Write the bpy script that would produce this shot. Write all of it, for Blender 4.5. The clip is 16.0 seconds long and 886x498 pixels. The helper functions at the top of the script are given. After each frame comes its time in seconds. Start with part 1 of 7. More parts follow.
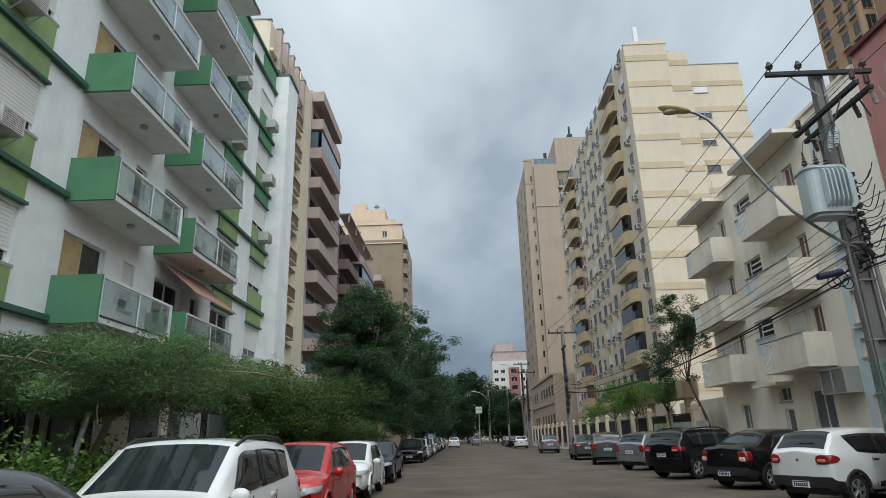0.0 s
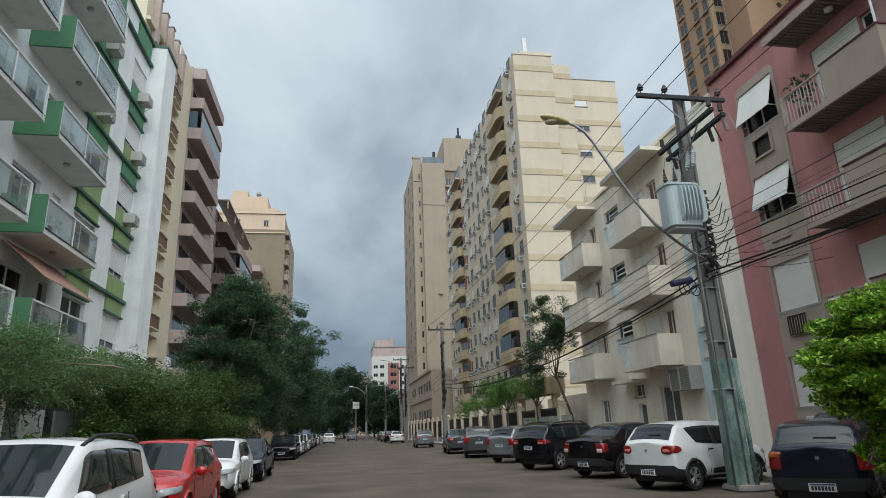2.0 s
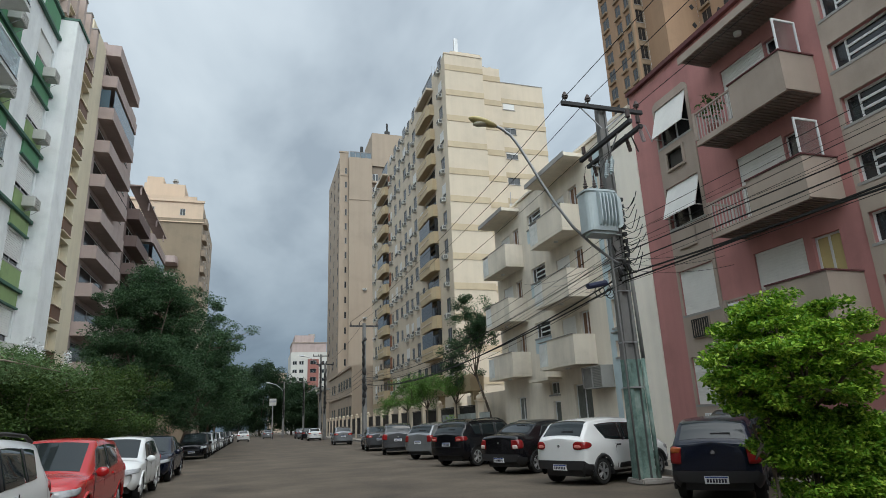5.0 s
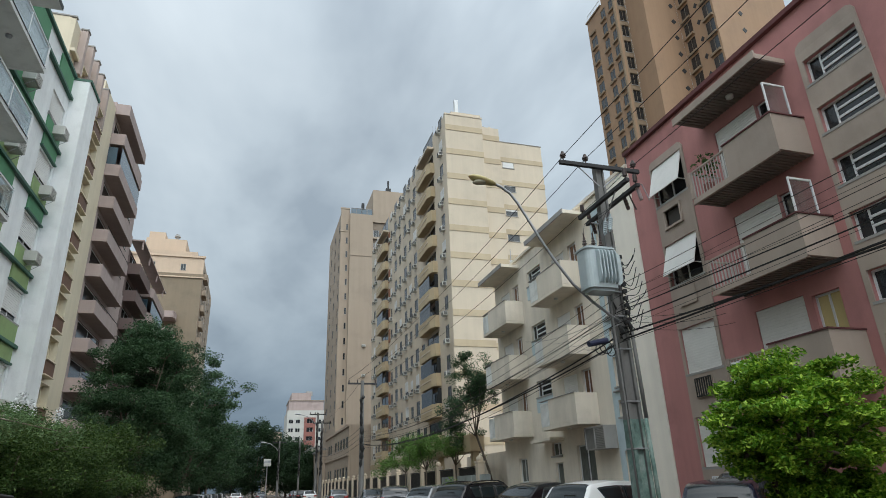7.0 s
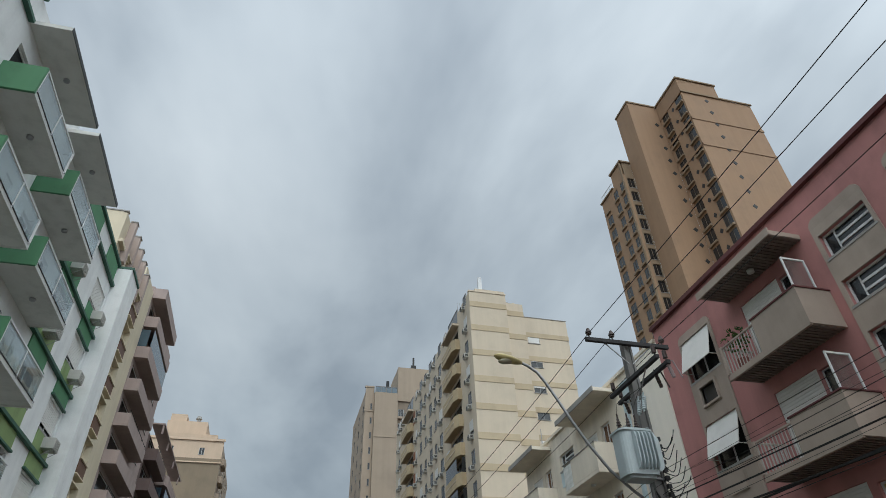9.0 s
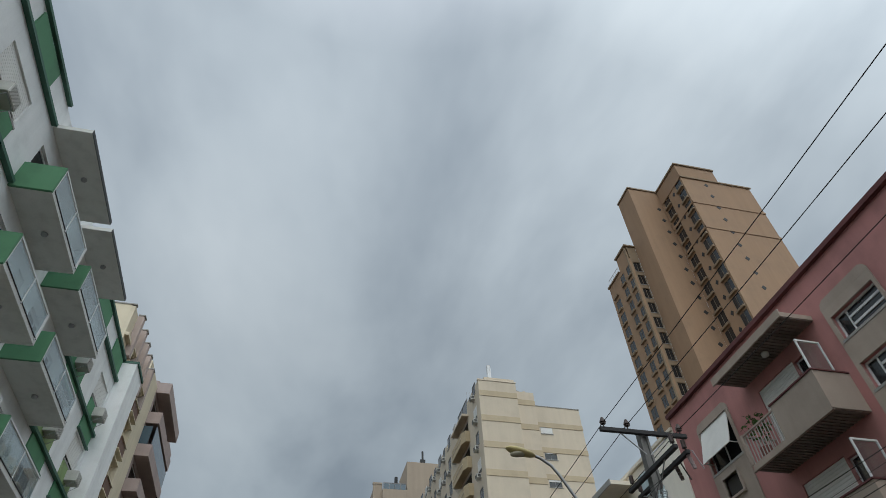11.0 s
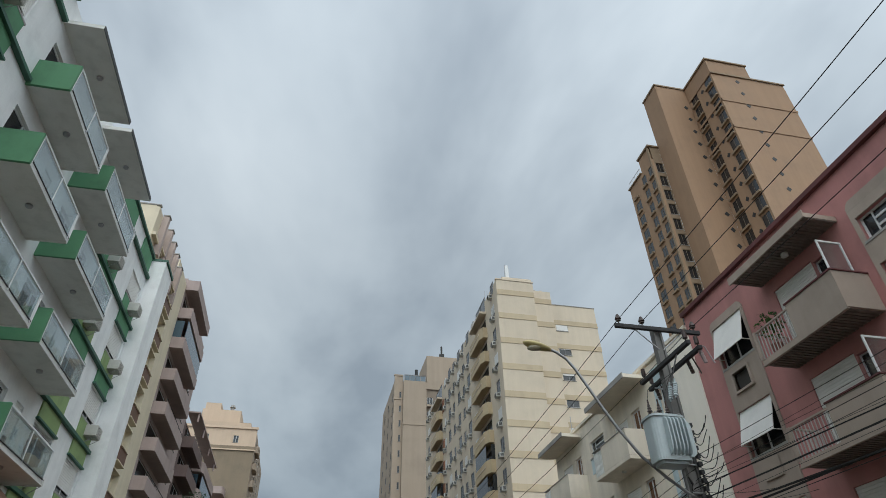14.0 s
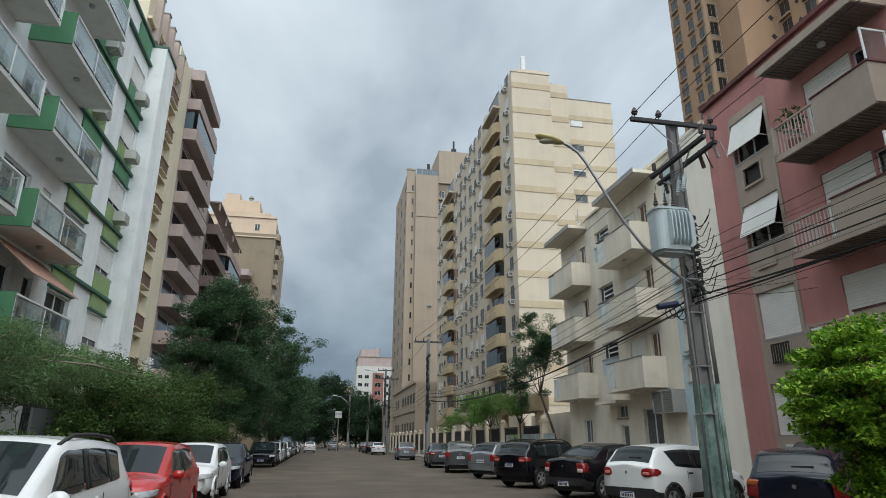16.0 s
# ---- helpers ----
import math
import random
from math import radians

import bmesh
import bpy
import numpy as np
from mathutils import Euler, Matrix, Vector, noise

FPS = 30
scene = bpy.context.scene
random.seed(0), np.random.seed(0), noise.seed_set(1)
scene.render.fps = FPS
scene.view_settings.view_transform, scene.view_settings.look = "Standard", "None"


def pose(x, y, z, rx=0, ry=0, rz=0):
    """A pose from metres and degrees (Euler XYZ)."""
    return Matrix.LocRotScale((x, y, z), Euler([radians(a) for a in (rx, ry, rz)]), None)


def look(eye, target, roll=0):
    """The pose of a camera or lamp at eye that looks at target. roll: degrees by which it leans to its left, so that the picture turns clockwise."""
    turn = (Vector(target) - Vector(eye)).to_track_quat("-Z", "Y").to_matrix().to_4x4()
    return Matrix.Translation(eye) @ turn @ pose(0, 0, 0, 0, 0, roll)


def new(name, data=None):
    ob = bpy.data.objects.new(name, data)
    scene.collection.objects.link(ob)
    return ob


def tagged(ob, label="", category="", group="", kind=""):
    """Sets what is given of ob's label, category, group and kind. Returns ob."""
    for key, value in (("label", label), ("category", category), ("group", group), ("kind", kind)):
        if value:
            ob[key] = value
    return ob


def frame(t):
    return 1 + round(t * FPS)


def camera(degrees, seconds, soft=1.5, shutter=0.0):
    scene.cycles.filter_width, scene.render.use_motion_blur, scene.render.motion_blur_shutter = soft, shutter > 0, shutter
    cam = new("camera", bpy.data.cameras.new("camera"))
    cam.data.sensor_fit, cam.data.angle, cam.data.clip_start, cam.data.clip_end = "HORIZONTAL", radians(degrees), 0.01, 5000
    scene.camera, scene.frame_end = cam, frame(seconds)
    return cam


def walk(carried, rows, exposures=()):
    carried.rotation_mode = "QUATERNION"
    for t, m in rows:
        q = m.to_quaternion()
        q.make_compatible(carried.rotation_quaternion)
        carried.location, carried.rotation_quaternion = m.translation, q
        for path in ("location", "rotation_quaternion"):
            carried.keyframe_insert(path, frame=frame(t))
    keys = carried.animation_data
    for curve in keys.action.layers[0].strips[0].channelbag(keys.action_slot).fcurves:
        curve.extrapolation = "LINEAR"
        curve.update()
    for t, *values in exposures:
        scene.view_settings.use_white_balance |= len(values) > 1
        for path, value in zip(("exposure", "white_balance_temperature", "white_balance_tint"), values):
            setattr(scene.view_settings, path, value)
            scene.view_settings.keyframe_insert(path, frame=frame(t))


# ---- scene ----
EXPOSURES = [(0.0, 0.25), (6.5, 0.25), (7.5, 0.12), (9.0, -0.12), (10.0, -0.28), (12.5, -0.4), (13.5, -0.25), (14.5, 0.08), (15.3, 0.2), (16.0, 0.25)]
cam = camera(72.41, 16.0, soft=0.85)
EYE = Vector((0.0, 0.0, 1.55))
# seconds; drift of the eye in metres; turn in degrees
TURNS = [
    (0.0, -0.070, -0.021, 0.002, 107.32, 1.46, 1.71),
    (0.5, -0.047, -0.026, 0.003, 106.92, 1.87, -1.80),
    (1.0, -0.027, -0.016, 0.004, 106.73, 2.02, -4.69),
    (1.5, -0.020, -0.007, -0.001, 106.65, 2.07, -7.21),
    (2.0, -0.017, -0.007, 0.006, 106.56, 2.03, -9.45),
    (2.5, -0.012, -0.005, 0.005, 106.50, 2.02, -11.36),
    (3.0, -0.008, 0.002, 0.001, 106.44, 2.07, -12.83),
    (3.5, 0.000, 0.000, -0.000, 106.34, 2.16, -14.19),
    (4.0, -0.014, -0.016, 0.009, 106.21, 2.27, -15.38),
    (6.3, -0.011, -0.035, 0.018, 105.93, 2.05, -17.25),
    (6.5, -0.011, -0.035, 0.018, 106.96, 2.11, -17.18),
    (7.0, -0.014, -0.057, 0.015, 111.32, 1.96, -16.84),
    (7.5, -0.006, -0.036, 0.054, 116.07, 1.86, -16.12),
    (8.0, -0.028, -0.089, 0.074, 120.45, 1.78, -15.49),
    (8.5, -0.008, -0.080, 0.101, 124.58, 1.73, -14.88),
    (9.0, -0.001, -0.092, 0.118, 127.90, 1.65, -14.29),
    (9.5, 0.006, -0.089, 0.116, 130.76, 1.58, -13.83),
    (10.0, 0.002, -0.107, 0.129, 133.26, 1.64, -13.54),
    (10.2, 0.002, -0.107, 0.129, 134.02, 1.79, -13.48),
    (12.5, 0.019, -0.089, 0.155, 137.48, 1.80, -12.25),
    (13.0, 0.013, -0.100, 0.136, 136.37, 1.61, -12.11),
    (13.5, -0.002, -0.111, 0.102, 132.29, 1.22, -11.97),
    (14.0, -0.040, -0.110, 0.067, 126.91, 0.81, -11.81),
    (14.5, -0.023, -0.086, 0.057, 121.56, 0.43, -11.59),
    (15.0, -0.015, -0.082, 0.041, 116.71, 0.12, -11.35),
    (15.5, -0.004, -0.069, 0.017, 112.24, -0.19, -11.23),
    (16.0, -0.008, -0.057, 0.013, 107.70, -0.23, -11.06),
]
walk(cam, [(t, pose(EYE.x + dx, EYE.y + dy, EYE.z + dz, rx, ry, rz)) for t, dx, dy, dz, rx, ry, rz in TURNS], EXPOSURES)

# ---- sky and sun: an overcast day, darker cloud ahead, brighter behind the camera ----
world = bpy.data.worlds.new("overcast_sky")
scene.world = world
world.use_nodes = True


def link(tree, a, b):
    tree.links.new(a, b)


def node(tree, kind, **values):
    n = tree.nodes.new(kind)
    for key, value in values.items():
        n.inputs[key.replace("_", " ")].default_value = value
    return n


def ramp(tree, source, stops):
    r = tree.nodes.new("ShaderNodeValToRGB")
    link(tree, source, r.inputs["Fac"])
    while len(r.color_ramp.elements) < len(stops):
        r.color_ramp.elements.new(0.5)
    for e, (p, c) in zip(r.color_ramp.elements, stops):
        e.position, e.color = p, (*c, 1)
    return r


def mixer(tree, blend, fac, a, b):
    m = tree.nodes.new("ShaderNodeMix")
    m.data_type, m.blend_type = "RGBA", blend
    for socket, value in ((m.inputs["Factor"], fac), (m.inputs["A"], a), (m.inputs["B"], b)):
        if isinstance(value, bpy.types.NodeSocket):
            link(tree, value, socket)
        else:
            socket.default_value = value if isinstance(value, float) else (*value, 1)
    return m.outputs["Result"]


def make_sky():
    t = world.node_tree
    t.nodes.clear()
    coord = t.nodes.new("ShaderNodeTexCoord")
    sky = t.nodes.new("ShaderNodeTexSky")
    sky.sky_type, sky.sun_disc = "NISHITA", False
    sky.sun_elevation, sky.sun_rotation = radians(50), radians(195)
    hsv = node(t, "ShaderNodeHueSaturation", Saturation=0.5, Value=0.1)
    link(t, sky.outputs["Color"], hsv.inputs["Color"])
    sep = t.nodes.new("ShaderNodeSeparateXYZ")
    link(t, coord.outputs["Generated"], sep.inputs[0])
    # cloud layer seen in perspective: x and y over height
    high = t.nodes.new("ShaderNodeMath")
    high.operation = "MAXIMUM"
    link(t, sep.outputs["Z"], high.inputs[0])
    high.inputs[1].default_value = 0.0
    add = t.nodes.new("ShaderNodeMath")
    add.operation = "ADD"
    link(t, high.outputs[0], add.inputs[0])
    add.inputs[1].default_value = 0.18
    div = t.nodes.new("ShaderNodeVectorMath")
    div.operation = "DIVIDE"
    comb = t.nodes.new("ShaderNodeCombineXYZ")
    for k in "XYZ":
        link(t, add.outputs[0], comb.inputs[k])
    link(t, coord.outputs["Generated"], div.inputs[0])
    link(t, comb.outputs[0], div.inputs[1])
    big = node(t, "ShaderNodeTexNoise", Scale=1.7, Detail=5.0, Roughness=0.5, Distortion=0.2)
    # long streaks that run down the street
    drawn = t.nodes.new("ShaderNodeMapping")
    drawn.inputs["Location"].default_value = CLOUD_SHIFT
    drawn.inputs["Scale"].default_value = (1.3, 0.7, 1.0)
    link(t, div.outputs[0], drawn.inputs["Vector"])
    link(t, drawn.outputs[0], big.inputs["Vector"])
    # height gives the base tone, the noise breaks it up
    base = ramp(t, high.outputs[0], [(0.0, SKY_LOW), (0.12, SKY_MID), (0.34, SKY_HIGH), (0.6, SKY_UPPER), (0.9, SKY_TOP), (1.0, SKY_ZENITH)])
    broken = ramp(t, big.outputs["Fac"], [(0.3, (0.62, 0.65, 0.69)), (0.5, (0.95, 0.96, 0.97)), (0.70, (1.20, 1.18, 1.16))])
    cloud = mixer(t, "MULTIPLY", 1.0, base.outputs["Color"], broken.outputs["Color"])
    # brighter towards the hidden sun behind the camera
    back = t.nodes.new("ShaderNodeMapRange")
    link(t, sep.outputs["Y"], back.inputs["Value"])
    back.inputs["From Min"].default_value, back.inputs["From Max"].default_value = 0.35, -0.9
    back.inputs["To Min"].default_value, back.inputs["To Max"].default_value = 0.0, 1.0
    bright = mixer(t, "MIX", back.outputs["Result"], (1.0, 1.0, 1.0), SKY_BACK)
    cloud = mixer(t, "MULTIPLY", 1.0, cloud, bright)
    # the cloud thins out over the far side of the street
    thin = t.nodes.new("ShaderNodeMapRange")
    link(t, sep.outputs["X"], thin.inputs["Value"])
    thin.inputs["From Min"].default_value, thin.inputs["From Max"].default_value = 0.22, 0.65
    thin.inputs["To Min"].default_value, thin.inputs["To Max"].default_value = 0.0, 1.0
    cloud = mixer(t, "MULTIPLY", 1.0, cloud, mixer(t, "MIX", thin.outputs["Result"], (1.0, 1.0, 1.0), (1.2, 1.19, 1.18)))
    final = mixer(t, "MIX", 0.93, hsv.outputs["Color"], cloud)
    bg = node(t, "ShaderNodeBackground", Strength=SKY_STRENGTH)
    link(t, final, bg.inputs["Color"])
    out = t.nodes.new("ShaderNodeOutputWorld")
    link(t, bg.outputs[0], out.inputs["Surface"])


SKY_LOW, SKY_MID, SKY_HIGH, SKY_UPPER, SKY_TOP = (0.09, 0.135, 0.18), (0.155, 0.215, 0.275), (0.45, 0.53, 0.59), (0.52, 0.60, 0.665), (0.74, 0.84, 0.92)
SKY_BACK, SKY_STRENGTH = (4.0, 3.85, 3.65), 1.0
SKY_ZENITH = (1.5, 1.6, 1.7)
CLOUD_SHIFT = (0.62, 0.0, 0.0)
make_sky()
sun = new("sun", bpy.data.lights.new("sun", "SUN"))
sun.data.energy, sun.data.angle, sun.data.color = 0.8, radians(25), (1.0, 0.95, 0.88)
sun.matrix_world = look((3, -40, 55), (0, 0, 0))


# ---- materials ----
def surface(name, color, rough=0.8, metal=0.0, vary=0.18, scale=1.2, grain=40.0, bump=0.15, streak=0.0, spec=0.4, tint=None, coat=0.0, depth=0.01):
    """Paint, plaster, stone or metal: blotches at one scale, grain at another, rain streaks, fine relief."""
    m = bpy.data.materials.new(name)
    m.use_nodes = True
    t = m.node_tree
    b = t.nodes["Principled BSDF"]
    b.inputs["Metallic"].default_value = metal
    b.inputs["Specular IOR Level"].default_value = spec
    b.inputs["Coat Weight"].default_value = coat
    b.inputs["Coat Roughness"].default_value = 0.06
    coord = t.nodes.new("ShaderNodeTexCoord")
    where = coord.outputs["Object"]
    blot = node(t, "ShaderNodeTexNoise", Scale=scale, Detail=6.0, Roughness=0.6)
    link(t, where, blot.inputs["Vector"])
    dark = tuple(c * (1 - vary * 1.6) for c in color)
    light = tuple(min(1.0, c * (1 + vary * 0.5)) for c in (tint or color))
    base = ramp(t, blot.outputs["Fac"], [(0.28, dark), (0.5, color), (0.75, light)]).outputs["Color"]
    fine = node(t, "ShaderNodeTexNoise", Scale=grain, Detail=3.0, Roughness=0.65)
    link(t, where, fine.inputs["Vector"])
    g = ramp(t, fine.outputs["Fac"], [(0.25, (1 - vary * 0.7,) * 3), (0.6, (1.0,) * 3)])
    base = mixer(t, "MULTIPLY", 0.9, base, g.outputs["Color"])
    if streak > 0:
        stretch = t.nodes.new("ShaderNodeMapping")
        stretch.inputs["Scale"].default_value = (1.3, 1.3, 0.07)
        link(t, where, stretch.inputs["Vector"])
        run = node(t, "ShaderNodeTexNoise", Scale=1.1, Detail=6.0, Roughness=0.62)
        link(t, stretch.outputs[0], run.inputs["Vector"])
        s = ramp(t, run.outputs["Fac"], [(0.3, (1 - streak * 0.75, 1 - streak * 0.74, 1 - streak * 0.72)), (0.66, (1.0,) * 3)])
        base = mixer(t, "MULTIPLY", 1.0, base, s.outputs["Color"])
    info = t.nodes.new("ShaderNodeObjectInfo")
    each = ramp(t, info.outputs["Random"], [(0.0, (0.95,) * 3), (1.0, (1.04,) * 3)])
    base = mixer(t, "MULTIPLY", 1.0, base, each.outputs["Color"])
    link(t, base, b.inputs["Base Color"])
    rr = t.nodes.new("ShaderNodeMapRange")
    link(t, blot.outputs["Fac"], rr.inputs["Value"])
    rr.inputs["To Min"].default_value, rr.inputs["To Max"].default_value = max(0.02, rough * 0.8), min(1.0, rough * 1.2)
    link(t, rr.outputs["Result"], b.inputs["Roughness"])
    if bump > 0:
        bm_ = node(t, "ShaderNodeBump", Strength=bump, Distance=depth)
        link(t, fine.outputs["Fac"], bm_.inputs["Height"])
        link(t, bm_.outputs[0], b.inputs["Normal"])
    return m


def clear_glass(name, color, share=0.35, rough=0.02, ior=1.75):
    """Thin pane: some of the light passes straight on, the rest is mirrored by Fresnel."""
    m = bpy.data.materials.new(name)
    m.use_nodes = True
    t = m.node_tree
    t.nodes.clear()
    see = node(t, "ShaderNodeBsdfTransparent")
    see.inputs["Color"].default_value = (*color, 1)
    body = node(t, "ShaderNodeBsdfDiffuse")
    body.inputs["Color"].default_value = (*[c * 0.6 for c in color], 1)
    shine = node(t, "ShaderNodeBsdfGlossy", Roughness=rough)
    # the same gloss on both faces of the pane: little head-on, full at grazing angles
    edge = node(t, "ShaderNodeLayerWeight", Blend=0.5)
    sharp = t.nodes.new("ShaderNodeMath")
    sharp.operation = "POWER"
    link(t, edge.outputs["Facing"], sharp.inputs[0])
    sharp.inputs[1].default_value = 4.0
    fres = t.nodes.new("ShaderNodeMath")
    fres.operation = "MULTIPLY_ADD"
    head_on = ((ior - 1) / (ior + 1)) ** 2
    link(t, sharp.outputs[0], fres.inputs[0])
    fres.inputs[1].default_value, fres.inputs[2].default_value = 1 - head_on, head_on
    a = node(t, "ShaderNodeMixShader", Fac=share)
    link(t, see.outputs[0], a.inputs[1])
    link(t, body.outputs[0], a.inputs[2])
    c = t.nodes.new("ShaderNodeMixShader")
    link(t, fres.outputs[0], c.inputs["Fac"])
    link(t, a.outputs[0], c.inputs[1])
    link(t, shine.outputs[0], c.inputs[2])
    out = t.nodes.new("ShaderNodeOutputMaterial")
    link(t, c.outputs[0], out.inputs["Surface"])
    return m


def leaf_material(name, dark, mid, light, gloss=0.55):
    m = bpy.data.materials.new(name)
    m.use_nodes = True
    t = m.node_tree
    b = t.nodes["Principled BSDF"]
    geo = t.nodes.new("ShaderNodeNewGeometry")
    coord = t.nodes.new("ShaderNodeTexCoord")
    patch = node(t, "ShaderNodeTexNoise", Scale=0.9, Detail=3.0)
    link(t, coord.outputs["Object"], patch.inputs["Vector"])
    a = ramp(t, geo.outputs["Random Per Island"], [(0.0, dark), (0.5, mid), (1.0, light)])
    p = ramp(t, patch.outputs["Fac"], [(0.3, (0.6, 0.65, 0.6)), (0.65, (1.1, 1.1, 1.05))])
    c = mixer(t, "MULTIPLY", 1.0, a.outputs["Color"], p.outputs["Color"])
    link(t, c, b.inputs["Base Color"])
    b.inputs["Roughness"].default_value = gloss
    b.inputs["Specular IOR Level"].default_value = 0.18
    glow = node(t, "ShaderNodeBsdfTranslucent")
    link(t, c, glow.inputs["Color"])
    mix = node(t, "ShaderNodeMixShader", Fac=0.3)
    link(t, b.outputs[0], mix.inputs[1])
    link(t, glow.outputs[0], mix.inputs[2])
    link(t, mix.outputs[0], t.nodes["Material Output"].inputs["Surface"])
    return m


WHITE = surface("white_plaster", (0.80, 0.81, 0.80), vary=0.08, streak=0.16, grain=25, bump=0.2)
GREEN_PAINT = surface("green_paint", (0.085, 0.235, 0.122), vary=0.15, streak=0.12, rough=0.7)
GREEN_LIGHT = surface("light_green_paint", (0.25, 0.345, 0.15), vary=0.15, streak=0.15)
GREEN_DARK = surface("dark_green_trim", (0.045, 0.12, 0.085), vary=0.2, rough=0.6)
SOFFIT = surface("grey_soffit_paint", (0.64, 0.645, 0.615), vary=0.1, scale=2, streak=0)
CREAM = surface("cream_plaster", (0.59, 0.50, 0.385), vary=0.07, streak=0.12, scale=0.4)
BAND = surface("pale_ochre_band", (0.50, 0.40, 0.27), vary=0.08, streak=0.1, scale=0.5)
OCHRE = surface("ochre_plaster_band", (0.48, 0.375, 0.235), vary=0.1, streak=0.1, scale=0.5)
BEIGE = surface("beige_plaster", (0.385, 0.308, 0.235), vary=0.08, streak=0.12, scale=0.3)
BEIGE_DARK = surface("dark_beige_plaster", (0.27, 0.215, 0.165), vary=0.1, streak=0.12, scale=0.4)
YELLOW = surface("pale_yellow_plaster", (0.69, 0.60, 0.445), vary=0.07, streak=0.12, scale=0.4)
ROSE = surface("rose_brown_plaster", (0.40, 0.315, 0.29), vary=0.1, streak=0.15, scale=0.6)
DARK_ROSE = surface("dark_brown_plaster", (0.17, 0.12, 0.11), vary=0.12, streak=0.1, scale=0.6)
PEACH = surface("peach_plaster", (0.62, 0.47, 0.345), vary=0.08, streak=0.1, scale=0.3)
TOWER = surface("tan_orange_plaster", (0.33, 0.207, 0.125), vary=0.08, streak=0.12, scale=0.3)
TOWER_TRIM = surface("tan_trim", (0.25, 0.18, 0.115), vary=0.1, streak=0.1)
PINK = surface("dusty_pink_plaster", (0.47, 0.215, 0.20), vary=0.14, streak=0.22, scale=0.7)
TAUPE = surface("taupe_plaster", (0.40, 0.325, 0.27), vary=0.12, streak=0.2, scale=0.7)
OFFWHITE = surface("worn_offwhite_plaster", (0.765, 0.69, 0.575), vary=0.12, streak=0.24, scale=0.6)
PALE_BLUE = surface("pale_blue_plaster", (0.50, 0.60, 0.63), vary=0.1, streak=0.15)
BRICK_RED = surface("red_plaster", (0.25, 0.105, 0.085), vary=0.1, streak=0.1)
CONCRETE = surface("concrete", (0.33, 0.32, 0.30), vary=0.2, streak=0.15, grain=60, bump=0.3)
POLE_MAT = surface("weathered_concrete_pole", (0.19, 0.186, 0.178), vary=0.2, streak=0.25, grain=50, bump=0.3)
POLE_GREEN = surface("worn_green_pole_paint", (0.17, 0.27, 0.235), vary=0.45, streak=0.45, scale=2.2, tint=(0.34, 0.38, 0.35), grain=30)
ASPHALT = surface("worn_paving", (0.098, 0.078, 0.058), vary=0.30, scale=0.45, grain=9, bump=0.8, rough=0.9, tint=(0.135, 0.110, 0.085))
PAVING = surface("pavement_slabs", (0.24, 0.21, 0.18), vary=0.25, scale=0.8, grain=14, bump=0.4)
KERB = surface("granite_kerb", (0.30, 0.28, 0.26), vary=0.2, grain=60)
SOIL = surface("soil", (0.09, 0.065, 0.045), vary=0.3, grain=30, bump=0.6)
DARK_GLASS = surface("dark_window_glass", (0.02, 0.023, 0.026), rough=0.14, vary=0.2, bump=0.0, spec=0.6)
BLUE_GLASS = surface("blue_window_glass", (0.06, 0.10, 0.13), rough=0.08, vary=0.2, bump=0.0, spec=0.7)
CAR_GLASS = surface("car_glass", (0.016, 0.022, 0.024), rough=0.03, vary=0.05, bump=0.0, spec=0.42)
GLASS = clear_glass("balustrade_glass", (0.78, 0.86, 0.87), share=0.12, ior=1.8)
CASEMENT_GLASS = clear_glass("casement_glass", (0.93, 0.95, 0.95), share=0.04, ior=1.5)
BLIND = surface("white_roller_blind", (0.70, 0.69, 0.66), vary=0.08, rough=0.6)
ALU = surface("white_aluminium", (0.66, 0.67, 0.67), vary=0.06, rough=0.45, bump=0)
STEEL = surface("galvanised_steel", (0.36, 0.37, 0.38), metal=0.7, rough=0.45, vary=0.15)
IRON = surface("dark_iron", (0.03, 0.03, 0.03), rough=0.5, metal=0.3)
AC_WHITE = surface("aged_white_enamel", (0.56, 0.55, 0.51), vary=0.15, streak=0.2, rough=0.5)
AC_GRILLE = surface("grey_grille", (0.07, 0.07, 0.068), rough=0.6)
# near-black colour that stands in for deep shade inside openings
DEEP_SHADE = surface("deep_shade_black", (0.05, 0.045, 0.04), vary=0.3)
RUBBER = surface("black_rubber", (0.018, 0.018, 0.018), rough=0.8, vary=0.15)
PLASTIC = surface("black_plastic", (0.022, 0.022, 0.024), rough=0.55, vary=0.1)
WOOD = surface("brown_wood", (0.15, 0.078, 0.05), rough=0.6, vary=0.2)
BARK = surface("bark", (0.12, 0.095, 0.07), vary=0.3, grain=25, bump=0.7, rough=0.9)
TRANSFORMER = surface("blue_grey_enamel", (0.46, 0.53, 0.545), vary=0.1, streak=0.12, rough=0.45)
CERAMIC = surface("brown_ceramic", (0.05, 0.03, 0.025), rough=0.3)
AWNING = surface("faded_terracotta_canvas", (0.33, 0.19, 0.14), vary=0.12)
LEAF_DARK = leaf_material("dark_green_leaves", (0.034, 0.070, 0.036), (0.054, 0.105, 0.052), (0.085, 0.150, 0.072))
# dark leaves again, about 0.6 as bright: shade of the far crowns in colour
LEAF_FAR_SHADED = leaf_material("far_shaded_green_leaves", (0.02, 0.042, 0.02), (0.032, 0.064, 0.03), (0.05, 0.088, 0.04))
LEAF_MID = leaf_material("mid_green_leaves", (0.034, 0.068, 0.020), (0.055, 0.100, 0.027), (0.095, 0.145, 0.038))
LEAF_BRIGHT = leaf_material("bright_green_leaves", (0.055, 0.155, 0.014), (0.17, 0.35, 0.03), (0.45, 0.61, 0.09), 0.4)
